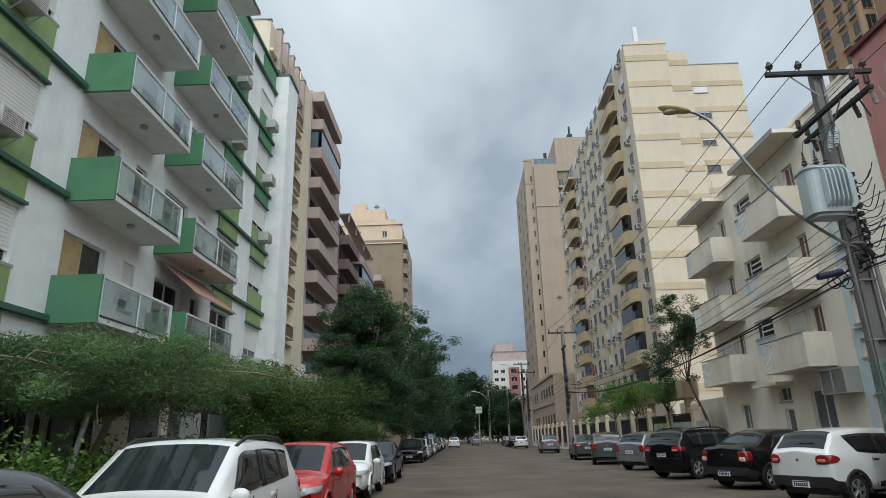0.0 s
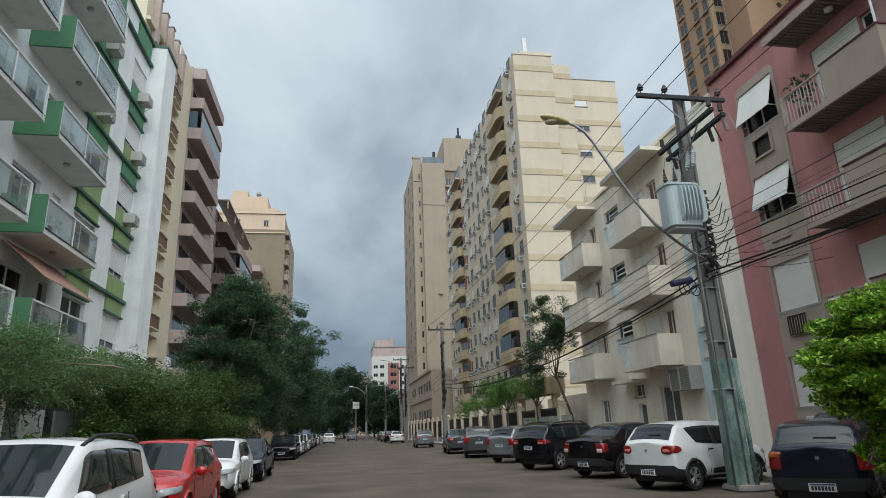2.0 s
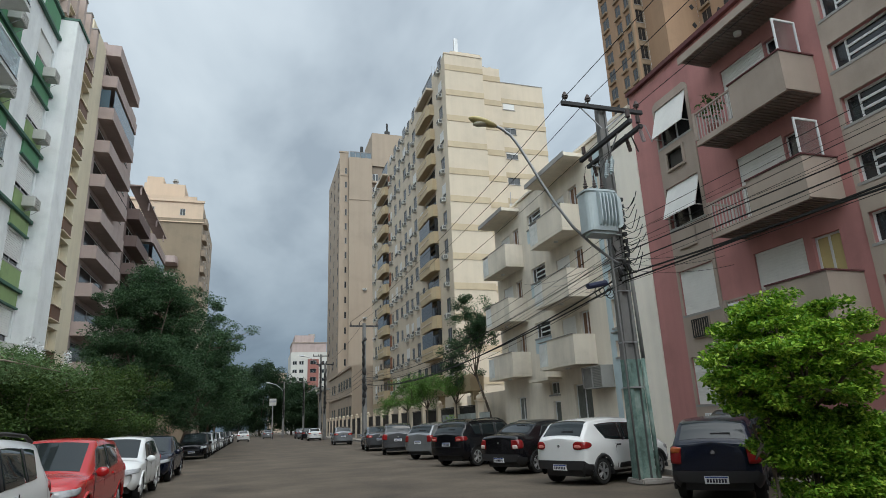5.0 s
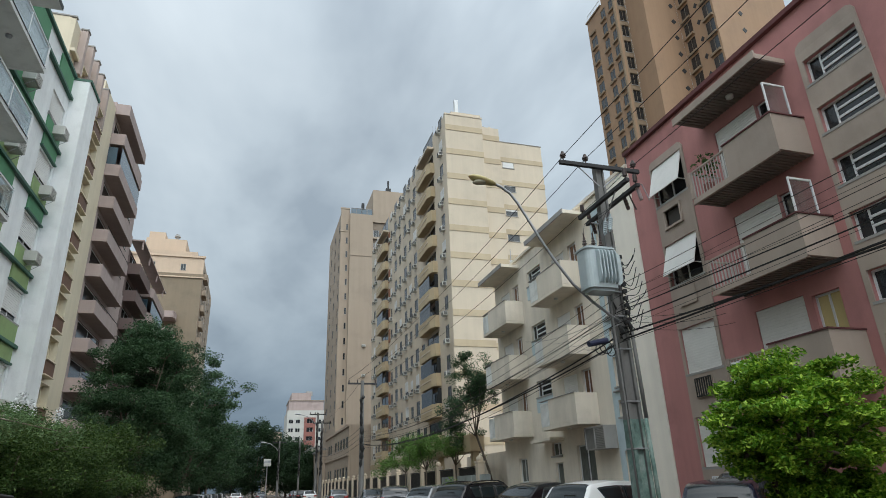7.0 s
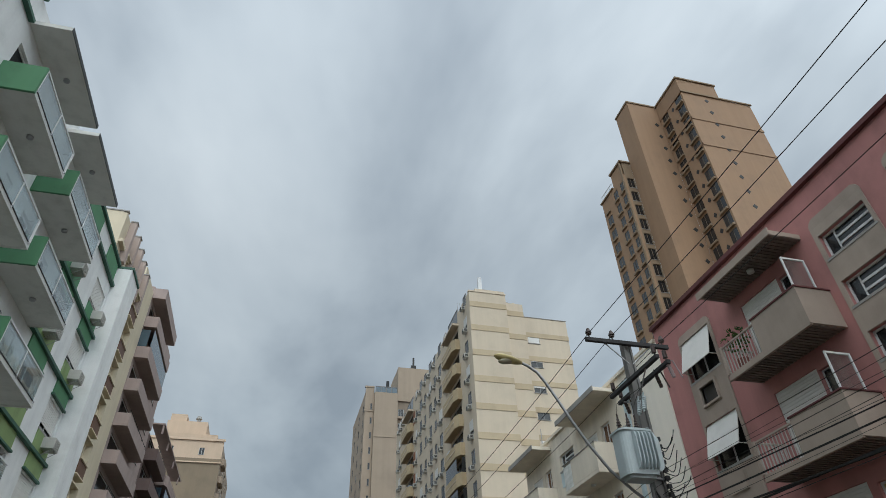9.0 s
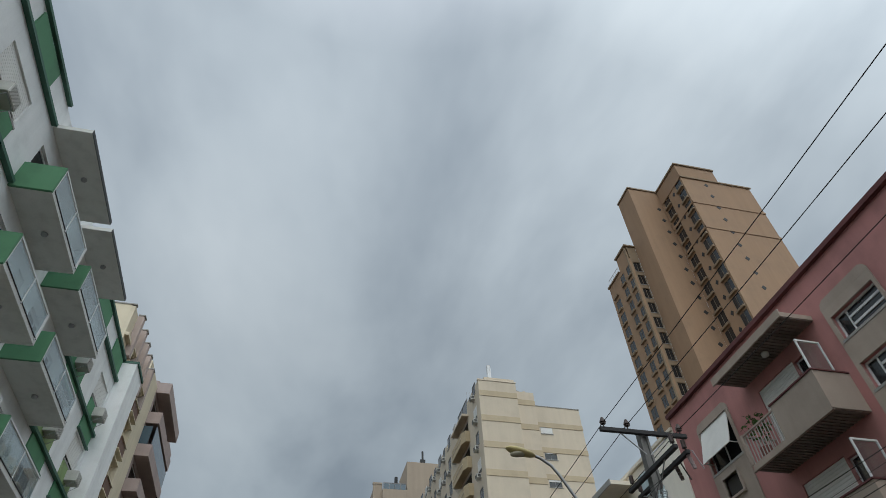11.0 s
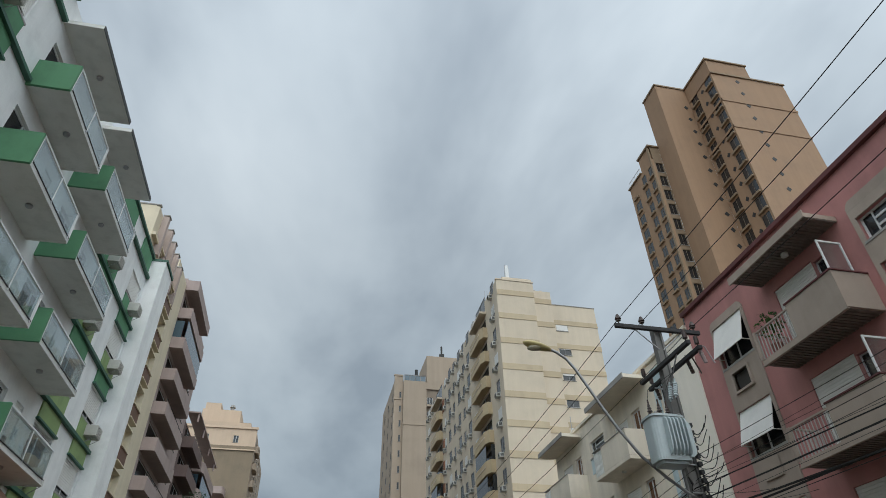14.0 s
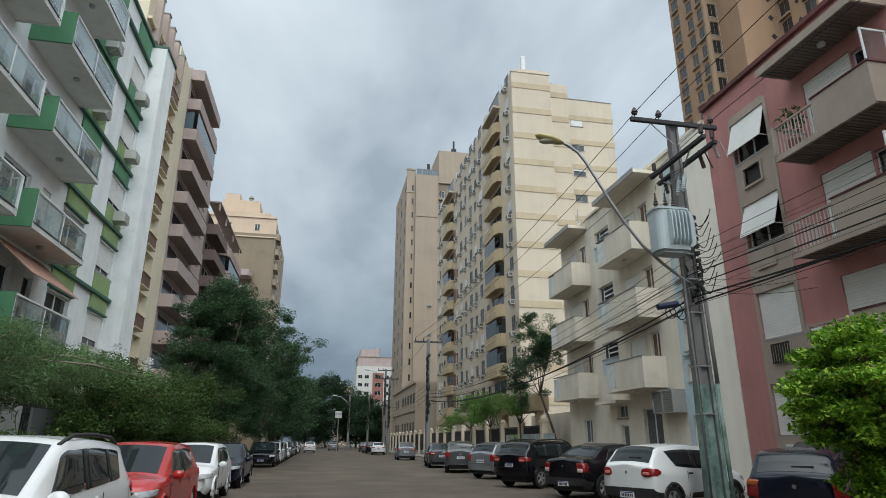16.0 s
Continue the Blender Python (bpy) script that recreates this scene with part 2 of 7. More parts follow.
LEAF_WILLOW = leaf_material("olive_bottlebrush_leaves", (0.078, 0.140, 0.062), (0.122, 0.208, 0.088), (0.185, 0.28, 0.128))
LEAF_HEDGE = leaf_material("fresh_green_hedge_leaves", (0.06, 0.13, 0.03), (0.11, 0.21, 0.05), (0.18, 0.30, 0.075))


# ---- building blocks ----
def box(bm, x0, x1, y0, y1, z0, z1):
    vs = [bm.verts.new((x, y, z)) for z in (z0, z1) for x, y in ((x0, y0), (x1, y0), (x1, y1), (x0, y1))]
    for f in ((0, 3, 2, 1), (4, 5, 6, 7), (0, 1, 5, 4), (1, 2, 6, 5), (2, 3, 7, 6), (3, 0, 4, 7)):
        bm.faces.new([vs[i] for i in f])
    return vs


def boxes(*many):
    bm = bmesh.new()
    for b in many:
        box(bm, *b)
    return bm


def prism(points, depth, axis="y", start=0.0):
    """A flat outline pushed along an axis: points are (u, v) across the other two axes."""
    bm = bmesh.new()

    def at(u, v, w):
        return {"x": (w, u, v), "y": (u, w, v), "z": (u, v, w)}[axis]

    a = [bm.verts.new(at(u, v, start)) for u, v in points]
    b = [bm.verts.new(at(u, v, start + depth)) for u, v in points]
    bm.faces.new(a)
    bm.faces.new(b[::-1])
    for i in range(len(a)):
        j = (i + 1) % len(a)
        bm.faces.new((a[j], a[i], b[i], b[j]))
    bmesh.ops.recalc_face_normals(bm, faces=bm.faces)
    return bm


def tube(bm, p, q, r0, r1=None, sides=8, caps=True):
    p, q = Vector(p), Vector(q)
    r1 = r0 if r1 is None else r1
    turn = (q - p).to_track_quat("Z", "Y").to_matrix()
    rings = []
    for c, r in ((p, r0), (q, r1)):
        rings.append([bm.verts.new(c + turn @ Vector((r * math.cos(a), r * math.sin(a), 0))) for a in (2 * math.pi * k / sides for k in range(sides))])
    for k in range(sides):
        bm.faces.new((rings[0][k], rings[0][(k + 1) % sides], rings[1][(k + 1) % sides], rings[1][k]))
    if caps:
        bm.faces.new(rings[0][::-1])
        bm.faces.new(rings[1])
    return bm


def chain(bm, points, radii, sides=8):
    """A bent pipe through points."""
    pts = [Vector(p) for p in points]
    rings = []
    for i, p in enumerate(pts):
        d = (pts[min(i + 1, len(pts) - 1)] - pts[max(i - 1, 0)]).normalized()
        turn = d.to_track_quat("Z", "Y").to_matrix()
        r = radii[i] if isinstance(radii, (list, tuple)) else radii
        rings.append([bm.verts.new(p + turn @ Vector((r * math.cos(a), r * math.sin(a), 0))) for a in (2 * math.pi * k / sides for k in range(sides))])
    for a, b in zip(rings, rings[1:]):
        for k in range(sides):
            bm.faces.new((a[k], a[(k + 1) % sides], b[(k + 1) % sides], b[k]))
    bm.faces.new(rings[0][::-1])
    bm.faces.new(rings[-1])
    return bm


def solid(name, bm, material, smooth=False, bevel=0.0):
    if bevel > 0:
        bmesh.ops.bevel(bm, geom=list(bm.edges), offset=bevel, segments=2, affect="EDGES", clamp_overlap=True)
    me = bpy.data.meshes.new(name)
    bm.to_mesh(me)
    bm.free()
    me.materials.append(material)
    if smooth:
        me.shade_smooth()
    return me


WORLDLY = set()  # things whose parts are given in the street's own coordinates


def part(name, bm, material, parent, label="", smooth=False, bevel=0.0):
    ob = new(name, solid(name, bm, material, smooth, bevel))
    ob.parent = parent
    if parent.name in WORLDLY:
        ob.matrix_parent_inverse = parent.matrix_basis.inverted()
    if label:
        ob["label"] = label
    return ob


def put(name, me, parent, m=None, label=""):
    ob = new(name, me)
    ob.parent = parent
    if parent.name in WORLDLY:
        ob.matrix_parent_inverse = parent.matrix_basis.inverted()
    if m is not None:
        ob.matrix_basis = m
    if label:
        ob["label"] = label
    return ob


def thing(name, m, label, category, group="", kind=""):
    ob = new(name)
    ob.empty_display_size = 0.3
    ob.matrix_basis = m
    return tagged(ob, label, category, group, kind)


def setting(name, bm, material, label="", category="", smooth=False):
    ob = new(name, solid(name, bm, material, smooth))
    return tagged(ob, label, category, "", "structure")


def pierced(bm, along, lo, hi, u0, u1, z0, z1, holes):
    """One connected wall slab with openings through it. along 'y': it fills x lo..hi; along 'x': it fills y lo..hi. holes: (u0, u1, z0, z1)."""
    def cuts(a, b, values):
        out = [a]
        for v in sorted(values):
            if out[-1] + 1e-4 < v < b - 1e-4:
                out.append(v)
        return out + [b]

    us = cuts(u0, u1, [v for h in holes for v in h[:2]])
    zs = cuts(z0, z1, [v for h in holes for v in h[2:]])
    nu, nz = len(us) - 1, len(zs) - 1
    full = [[not any(h[0] < (us[i] + us[i + 1]) / 2 < h[1] and h[2] < (zs[k] + zs[k + 1]) / 2 < h[3] for h in holes) for k in range(nz)] for i in range(nu)]
    made = {}

    def at(i, k, d):
        if (i, k, d) not in made:
            w = hi if d else lo
            made[i, k, d] = bm.verts.new((w, us[i], zs[k]) if along == "y" else (us[i], w, zs[k]))
        return made[i, k, d]

    def solid_at(i, k):
        return 0 <= i < nu and 0 <= k < nz and full[i][k]

    faces = []
    for i in range(nu):
        for k in range(nz):
            if not full[i][k]:
                continue
            for d in (0, 1):
                q = [at(i, k, d), at(i + 1, k, d), at(i + 1, k + 1, d), at(i, k + 1, d)]
                faces.append(bm.faces.new(q))
            for (a, b), other in ((((i, k), (i, k + 1)), (i - 1, k)), (((i + 1, k), (i + 1, k + 1)), (i + 1, k)), (((i, k), (i + 1, k)), (i, k - 1)), (((i, k + 1), (i + 1, k + 1)), (i, k + 1))):
                if not solid_at(*other):
                    faces.append(bm.faces.new((at(*a, 0), at(*b, 0), at(*b, 1), at(*a, 1))))
    bmesh.ops.recalc_face_normals(bm, faces=faces)
    return bm


# ---- fittings that repeat on the facades; across: local x, outwards: local -y, up: z ----
FACE = {"-y": 0, "-x": -90, "+x": 90}


def on(face, x, y, z):
    """The pose of a fitting on a wall that looks that way."""
    return pose(x, y, z, 0, 0, FACE[face])


GREY_FRAME = surface("grey_window_frame", (0.2, 0.2, 0.2), vary=0.1, rough=0.5)
TAN_FRAME = surface("tan_window_frame", (0.20, 0.15, 0.10), vary=0.1, rough=0.5)
CACHE = {}


def window_meshes(w, h, style, glass, flush, bars):
    """Meshes of a window with its sill in the middle of its foot, set back in a wall."""
    key = (round(w, 2), round(h, 2), style, glass.name, flush, bars.name)
    if key in CACHE:
        return CACHE[key]
    a, f = w / 2, 0.05 if w > 0.6 else 0.035
    d0, d1 = (0.03, 0.09) if flush else (0.10, 0.16)
    n = 2 if style in ("slide", "blind", "tilt") and w > 0.7 else 3 if style == "slide" and w > 3 else 1
    if style == "louvre":
        lights = [(-a + f, -a * 0.55, f, h - f)] + [(-a * 0.55 + 0.04, a - f, f + (h - f) * k / 3, (h - f) * (k + 1) / 3 - 0.01) for k in range(3)]
    else:
        step = (w - f) / n
        lights = [(-a + f + step * k, -a + step * (k + 1), f, h - f) for k in range(n)]
    frame_bm = pierced(bmesh.new(), "x", d0, d1, -a, a, 0, h, lights)
    out = [("window", solid("window", frame_bm, bars)), ("pane", solid("pane", boxes((-a + f, a - f, d0 + 0.03, d0 + 0.045, f, h - f)), glass)),
           ("window_sill", solid("window_sill", boxes((-a - 0.06, a + 0.06, -0.06, d0, -0.07, -0.002)), CONCRETE))]
    if style in ("blind", "closed"):
        # one ribbed curtain of slats: a stepped profile drawn across the opening
        low = h * 0.22 if style == "blind" else 0.0
        n = max(5, int((h - low) / 0.08))
        out_y, prof = (d0 - 0.04, []) if style == "blind" else (0.04, [])
        for k in range(n):
            z0, z1 = low + (h - low) * k / n, low + (h - low) * (k + 1) / n
            prof += [(out_y, z0 + 0.004), (out_y, z1 - 0.012), (out_y + 0.012, z1 - 0.008), (out_y + 0.012, z1)]
        prof += [(out_y + 0.03, h), (out_y + 0.03, low)]
        out.append(("blind", solid("blind", prism(prof, w - 0.02, "x", -a + 0.01), BLIND)))
    if style == "tilt":
        # roller shutter pushed out at the foot on its side arms
        bm = prism([(0.02, h), (0.05, h), (-0.29, 0.34), (-0.32, 0.34)], w - 0.04, "x", -a + 0.02)
        for s in (-a + 0.02, a - 0.05):
            box(bm, s, s + 0.03, -0.29, 0.1, 0.34, 0.36)
        out.append(("blind", solid("blind", bm, BLIND)))
    CACHE[key] = out
    return out


def add_window(parent, m, w, h, style="slide", glass=None, label="", flush=False, bars=None):
    spec = window_meshes(w, h, style, glass or DARK_GLASS, flush, bars or ALU)
    top = put("window", spec[0][1], parent, m, label)
    for name, me in spec[1:]:
        put(name, me, top)
    return top


def ac_meshes():
    if "ac" not in CACHE:
        case = boxes((-0.33, 0.33, -0.42, 0.12, 0, 0.42))
        bmesh.ops.bevel(case, geom=list(case.edges), offset=0.015, segments=1, affect="EDGES")
        grille = pierced(bmesh.new(), "x", -0.435, -0.423, -0.31, 0.31, 0.02, 0.4, [(-0.28, 0.28, 0.045 + k * 0.042, 0.065 + k * 0.042) for k in range(8)])
        side = pierced(bmesh.new(), "y", 0.331, 0.338, -0.37, -0.1, 0.08, 0.36, [(-0.35, -0.12, 0.1 + k * 0.05, 0.13 + k * 0.05) for k in range(5)])
        back = boxes((-0.30, 0.30, -0.422, -0.4, 0.03, 0.39))
        bracket = chain(bmesh.new(), [(-0.26, 0.0, -0.3), (-0.26, -0.38, -0.02), (0.26, -0.38, -0.02), (0.26, 0.0, -0.3)], 0.013, 5)
        CACHE["ac"] = [("air_conditioner", solid("air_conditioner", case, AC_WHITE)), ("grille", solid("grille", grille, AC_WHITE)),
                       ("grille_back", solid("grille_back", back, AC_GRILLE)), ("vent", solid("vent", side, AC_GRILLE)), ("bracket", solid("bracket", bracket, STEEL))]
    return CACHE["ac"]


def add_ac(m, group="air conditioners on the facades", label="aged white window air conditioner fixed to a facade", plain=False):
    t = thing("air_conditioner", m, label, "air conditioner", group)
    if plain:
        if "ac_face" not in CACHE:
            face = pierced(bmesh.new(), "x", -0.436, -0.424, -0.24, 0.2, 0.06, 0.36, [(-0.22, 0.18, 0.075 + k * 0.048, 0.105 + k * 0.048) for k in range(6)])
            CACHE["ac_face"] = solid("grille", face, AC_GRILLE)
        put("case", ac_meshes()[0][1], t)
        put("grille", CACHE["ac_face"], t)
        if "ac_side" not in CACHE:
            side = pierced(bmesh.new(), "y", 0.331, 0.34, -0.35, -0.07, 0.08, 0.35, [(-0.33, -0.09, 0.1 + k * 0.05, 0.115 + k * 0.05) for k in range(5)])
            CACHE["ac_side"] = solid("vent", side, AC_GRILLE)
        put("vent", CACHE["ac_side"], t)
        put("bracket", ac_meshes()[4][1], t)
        return t
    for name, me in ac_meshes():
        put("case" if name == "air_conditioner" else name, me, t)
    return t


def building(name, x, y, label, category="building"):
    t = thing(name, pose(x, y, 0), label, category)
    WORLDLY.add(t.name)
    return t


def facade(parent, face, plane, u0, u1, z0, z1, holes, material, thick=0.28, label=""):
    """A front wall with its openings: holes are (middle, foot, width, height)."""
    cut = [(u - w / 2, u + w / 2, z, z + h) for u, z, w, h in holes]
    bm = bmesh.new()
    if face == "-y":
        pierced(bm, "x", plane, plane + thick, u0, u1, z0, z1, cut)
    else:
        lo, hi = (plane, plane + thick) if face == "-x" else (plane - thick, plane)
        pierced(bm, "y", lo, hi, u0, u1, z0, z1, cut)
    return part("wall", bm, material, parent, label)


def fit(face, plane, u, z):
    return on(face, u, plane, z) if face == "-y" else on(face, plane, u, z)


def shell(parent, x0, x1, y0, y1, z0, z1, material, skip=""):
    """Plain walls behind the fronts, and the flat roof."""
    t = 0.25
    if "x0" not in skip:
        part("wall", boxes((x0, x0 + t, y0 + t, y1 - t, z0, z1)), material, parent)
    if "x1" not in skip:
        part("wall", boxes((x1 - t, x1, y0 + t, y1 - t, z0, z1)), material, parent)
    if "y0" not in skip:
        part("wall", boxes((x0, x1, y0, y0 + t, z0, z1)), material, parent)
    if "y1" not in skip:
        part("wall", boxes((x0, x1, y1 - t, y1, z0, z1)), material, parent)
    part("roof", boxes((x0 + t, x1 - t, y0 + t, y1 - t, z1 - 0.6, z1 - 0.35)), CONCRETE, parent)


# ---- the white and green block ----
def green_block():
    b = building("apartment_block", -9.06, 12, "white apartment block with green balconies and green panels", "apartment block")
    X, step, first = -9.06, 2.865, 4.15
    bays = [(5.3, 7.35), (9.4, 11.45), (21.35, 23.3), (25.0, 26.85)]
    holes, doors = [], []
    gates = [(y, 0.2, 4.0, 3.0) for y in (-6.5, -1.5, 3.5, 8.5, 13.5, 18.5, 23.5)]
    for k in range(0, 5):
        s = first + step * k
        if k >= 0:
            for y, w in ((13.75, 1.7), (18.05, 1.7)):
                doors.append((y, s + 0.15, w, 2.05))
            for y, w in ((15.75, 0.6), (20.0, 0.6)):
                doors.append((y, s + 0.9, w, 1.3))
        for y0, y1 in bays:
            holes.append(((y0 + y1) / 2, s + 0.95, y1 - y0 - 0.06, 1.22))
    facade(b, "+x", X, -12, 27.0, 0, 19.72, holes + doors + gates, WHITE)
    # back wall coloured near black to stand for the garage's deep shadow
    part("garage_back", boxes((X - 4.0, X - 3.8, -12, 27.0, 0, 4.0)), DEEP_SHADE, b, "parking floor back wall, deep shade put into its near-black colour")
    part("ceiling_slab", boxes((X - 3.8, X - 0.281, -12, 27.0, 3.6, 3.9)), SOFFIT, b)
    shell(b, -24, X - 0.29, -12, 28.6, 0, 19.72, WHITE, skip="x1")
    part("wall", boxes((X - 0.28, -8.37, 27.0, 28.65, 0, 19.62)), WHITE, b, "white end pier")
    for i, (y, z, w, h) in enumerate(doors):
        tall = h > 1.5
        win = add_window(b, fit("+x", X, y, z), w, h, "slide" if tall else "blind" if i % 3 else "slide")
        if tall and i % 4 == 0 and z < 12:
            put("curtain", solid("curtain", boxes((-w / 2 + 0.06, 0.0, 0.09, 0.128, 0.06, h - 0.06)), CURTAIN), win, label="tan curtain behind the glass")
    rng = random.Random(4)
    for i, (y, z, w, h) in enumerate(holes):
        style = ("blind", "slide", "blind", "tilt")[(i * 7 + 3) % 4]
        add_window(b, fit("+x", X, y, z), w, h, style)
    # coloured panels between the windows and the dark mouldings
    for k in range(0, 6):
        s = first + step * k
        for y0, y1 in bays:
            a, c = y0 + 0.02, y1 - 0.02
            if k < 5:
                part("panel", boxes((X, X + 0.05, a, c, s + 0.16, s + 0.90)), GREEN_LIGHT if k < 4 else GREEN_PAINT, b, "light green panel")
            top = min(s + 0.02, 19.6) if k < 5 else 19.6
            low = s - 0.55 if k < 5 else 18.66
            part("panel", boxes((X, X + 0.06, a, c, low, top)), GREEN_LIGHT if k < 3 else GREEN_PAINT, b, "green panel")
            part("ledge", boxes((X, X + 0.12, y0 - 0.05, y1 + 0.05, low - 0.07, low - 0.002)), GREEN_DARK, b)
        for y0, y1 in ((-11.5, 12.66), (20.85, 26.98)):
            part("moulding", boxes((X + 0.002, X + 0.16, y0, y1, s + 0.03, s + 0.15)), GREEN_DARK, b, "dark green moulding")
    part("cornice", boxes((X, X + 0.13, -11.5, 12.69, 19.722, 19.85), (X, X + 0.13, 20.98, 26.98, 19.722, 19.85), (X, -8.3, 26.98, 28.72, 19.625, 19.75)), GREEN_DARK, b, "dark green roof edge")
    # balconies: slab, green ends, glass front with a light rail
    for y0, y1 in ((12.7, 16.12), (16.92, 20.75)):
        for k in range(5):
            z = first + step * k
            bal = part("balcony", boxes((X + 0.002, -7.93, y0 + 0.08, y1, z, z + 0.14)), SOFFIT, b, "white balcony slab")
            part("end_panel", boxes((X + 0.004, -7.9, y0, y0 + 0.078, z - 0.02, z + 1.06)), GREEN_PAINT, bal, "green painted end wall")
            part("end_panel", boxes((X + 0.004, -7.93, y1 + 0.002, y1 + 0.07, z - 0.02, z + 0.18)), SOFFIT, bal)
            part("trim", boxes((-7.935, -7.905, y0 + 0.08, y1, z + 0.142, z + 0.165)), IRON, bal, "dark shoe under the glass")
            part("rail", chain(bmesh.new(), [(-8.0, y0 + 0.1, z + 1.02), (-8.0, (y0 + y1) / 2, z + 1.02), (-8.0, y1 + 0.05, z + 1.02), (-8.25, y1 + 0.05, z + 1.02)], 0.02, 6), ALU, bal, "", True)
            mid = (y0 + y1) / 2
            for a, c in ((y0 + 0.12, mid - 0.04), (mid + 0.04, y1 - 0.14)):
                part("pane", boxes((-7.925, -7.913, a, c, z + 0.17, z + 0.95)), GLASS, bal, "smoked glass pane")
            for y in (mid - 0.025, y1 - 0.12, y0 + 0.08):
                part("post", boxes((-7.96, -7.905, y, y + 0.045, z + 0.08, z + 1.0)), ALU, bal)
            part("rail", boxes((-7.985, -7.9, y0 + 0.09, y1, z + 1.0, z + 1.05)), ALU, bal, "pale aluminium rail")
            part("post", boxes((-8.02, -7.9, y1 - 0.06, y1 - 0.002, z + 0.145, z + 1.0)), WHITE, bal, "white end post")
            lamp = bmesh.new()
            tube(lamp, (-8.45, mid + 0.1, z - 0.07), (-8.45, mid + 0.1, z - 0.001), 0.09, 0.1, 14)
            part("ceiling_lamp", lamp, STEEL, bal, "small round ceiling lamp", True)
    for y0, y1 in ((12.72, 16.7), (17.05, 20.96)):
        lamp = bmesh.new()
        tube(lamp, (-8.45, (y0 + y1) / 2, 18.49), (-8.45, (y0 + y1) / 2, 18.559), 0.09, 0.1, 14)
        part("ceiling_lamp", lamp, STEEL, b, "small round ceiling lamp", True)
        c = part("canopy", boxes((X + 0.002, -7.9, y0, y1, 18.56, 18.72)), SOFFIT, b, "grey top canopy slab")
        part("drip_edge", boxes((-7.9, -7.885, y0, y1, 18.56, 18.73)), IRON, c)
    # faded awning over the lowest far balcony
    part("awning", prism([(-8.95, 6.85), (-8.95, 6.88), (-7.75, 5.83), (-7.75, 5.80)], 3.3, "y", 17.2), AWNING, b, "faded terracotta awning")
    # ground floor wall panels and a stone base
    part("base", boxes((X + 0.001, X + 0.1, -11.9, 26.99, 0, 0.19)), CONCRETE, b)
    for k in range(5):
        z = first + step * k
        for j, y in enumerate((10.2, 22.2, 26.1)):
            if (k + j) % 4 != 3:
                add_ac(on("+x", X + 0.07, y, z + 0.42), label="white air conditioner box fixed below a window")


CURTAIN = surface("tan_curtain", (0.45, 0.33, 0.17), vary=0.15, scale=3, rough=0.9)
green_block()


# ---- the pale yellow block with rose-brown balconies ----
def balcony_band(parent, x0, x1, y0, y1, z, wall, h=1.0, chamfer=0.9, glass=None, rail=False):
    """A solid balcony: floor, parapet with a slanted near end, dark opening behind."""
    out = [(x0, y0), (x1 - chamfer * 0.35, y0), (x1, y0 + chamfer), (x1, y1), (x0, y1)] if x1 > x0 else [(x0, y0), (x1 + chamfer * 0.35, y0), (x1, y0 + chamfer), (x1, y1), (x0, y1)]
    bal = part("balcony", prism(out, 0.2, "z", z), wall, parent)
    s = 1 if x1 > x0 else -1
    inner = [(x0, y0 + 0.15), (x1 - s * (chamfer * 0.35 + 0.1), y0 + 0.15), (x1 - s * 0.15, y0 + chamfer + 0.05), (x1 - s * 0.15, y1 - 0.15), (x0, y1 - 0.15)]
    bm = bmesh.new()
    for (a, c), (d, e) in zip(list(zip(out, inner))[:-1], list(zip(out, inner))[1:]):
        vs = [bm.verts.new((*p, q)) for q in (z + 0.2, z + 0.2 + h) for p in (a, d, e, c)]
        for f in ((0, 3, 2, 1), (4, 5, 6, 7), (0, 1, 5, 4), (1, 2, 6, 5), (2, 3, 7, 6), (3, 0, 4, 7)):
            bm.faces.new([vs[i] for i in f])
    bmesh.ops.recalc_face_normals(bm, faces=bm.faces)
    part("parapet", bm, wall, bal)
    if glass:
        part("pane", boxes((min(x1 - s * 0.1, x1 - s * 0.06), max(x1 - s * 0.1, x1 - s * 0.06), y0 + chamfer, y1 - 0.1, z + 0.2 + h + 0.02, z + 2.62)), glass, bal, "enclosing glass")
        part("pane", boxes((min(x0, x1 - s * 0.4), max(x0, x1 - s * 0.4), y0 + 0.05, y0 + 0.09, z + 0.2 + h + 0.02, z + 2.62)), glass, bal)
    if rail:
        bm = bmesh.new()
        tube(bm, (x1 - s * 0.1, y0 + chamfer, z + h + 0.5), (x1 - s * 0.1, y1, z + h + 0.5), 0.025, sides=6)
        for k in range(5):
            y = y0 + chamfer + (y1 - y0 - chamfer) * k / 4.0
            tube(bm, (x1 - s * 0.1, y, z + h + 0.19), (x1 - s * 0.1, y, z + h + 0.5), 0.02, sides=5)
        part("rail", bm, IRON, bal)
    return bal


FIN = surface("rose_fin_plaster", (0.46, 0.37, 0.33), vary=0.1, streak=0.2, scale=0.6)


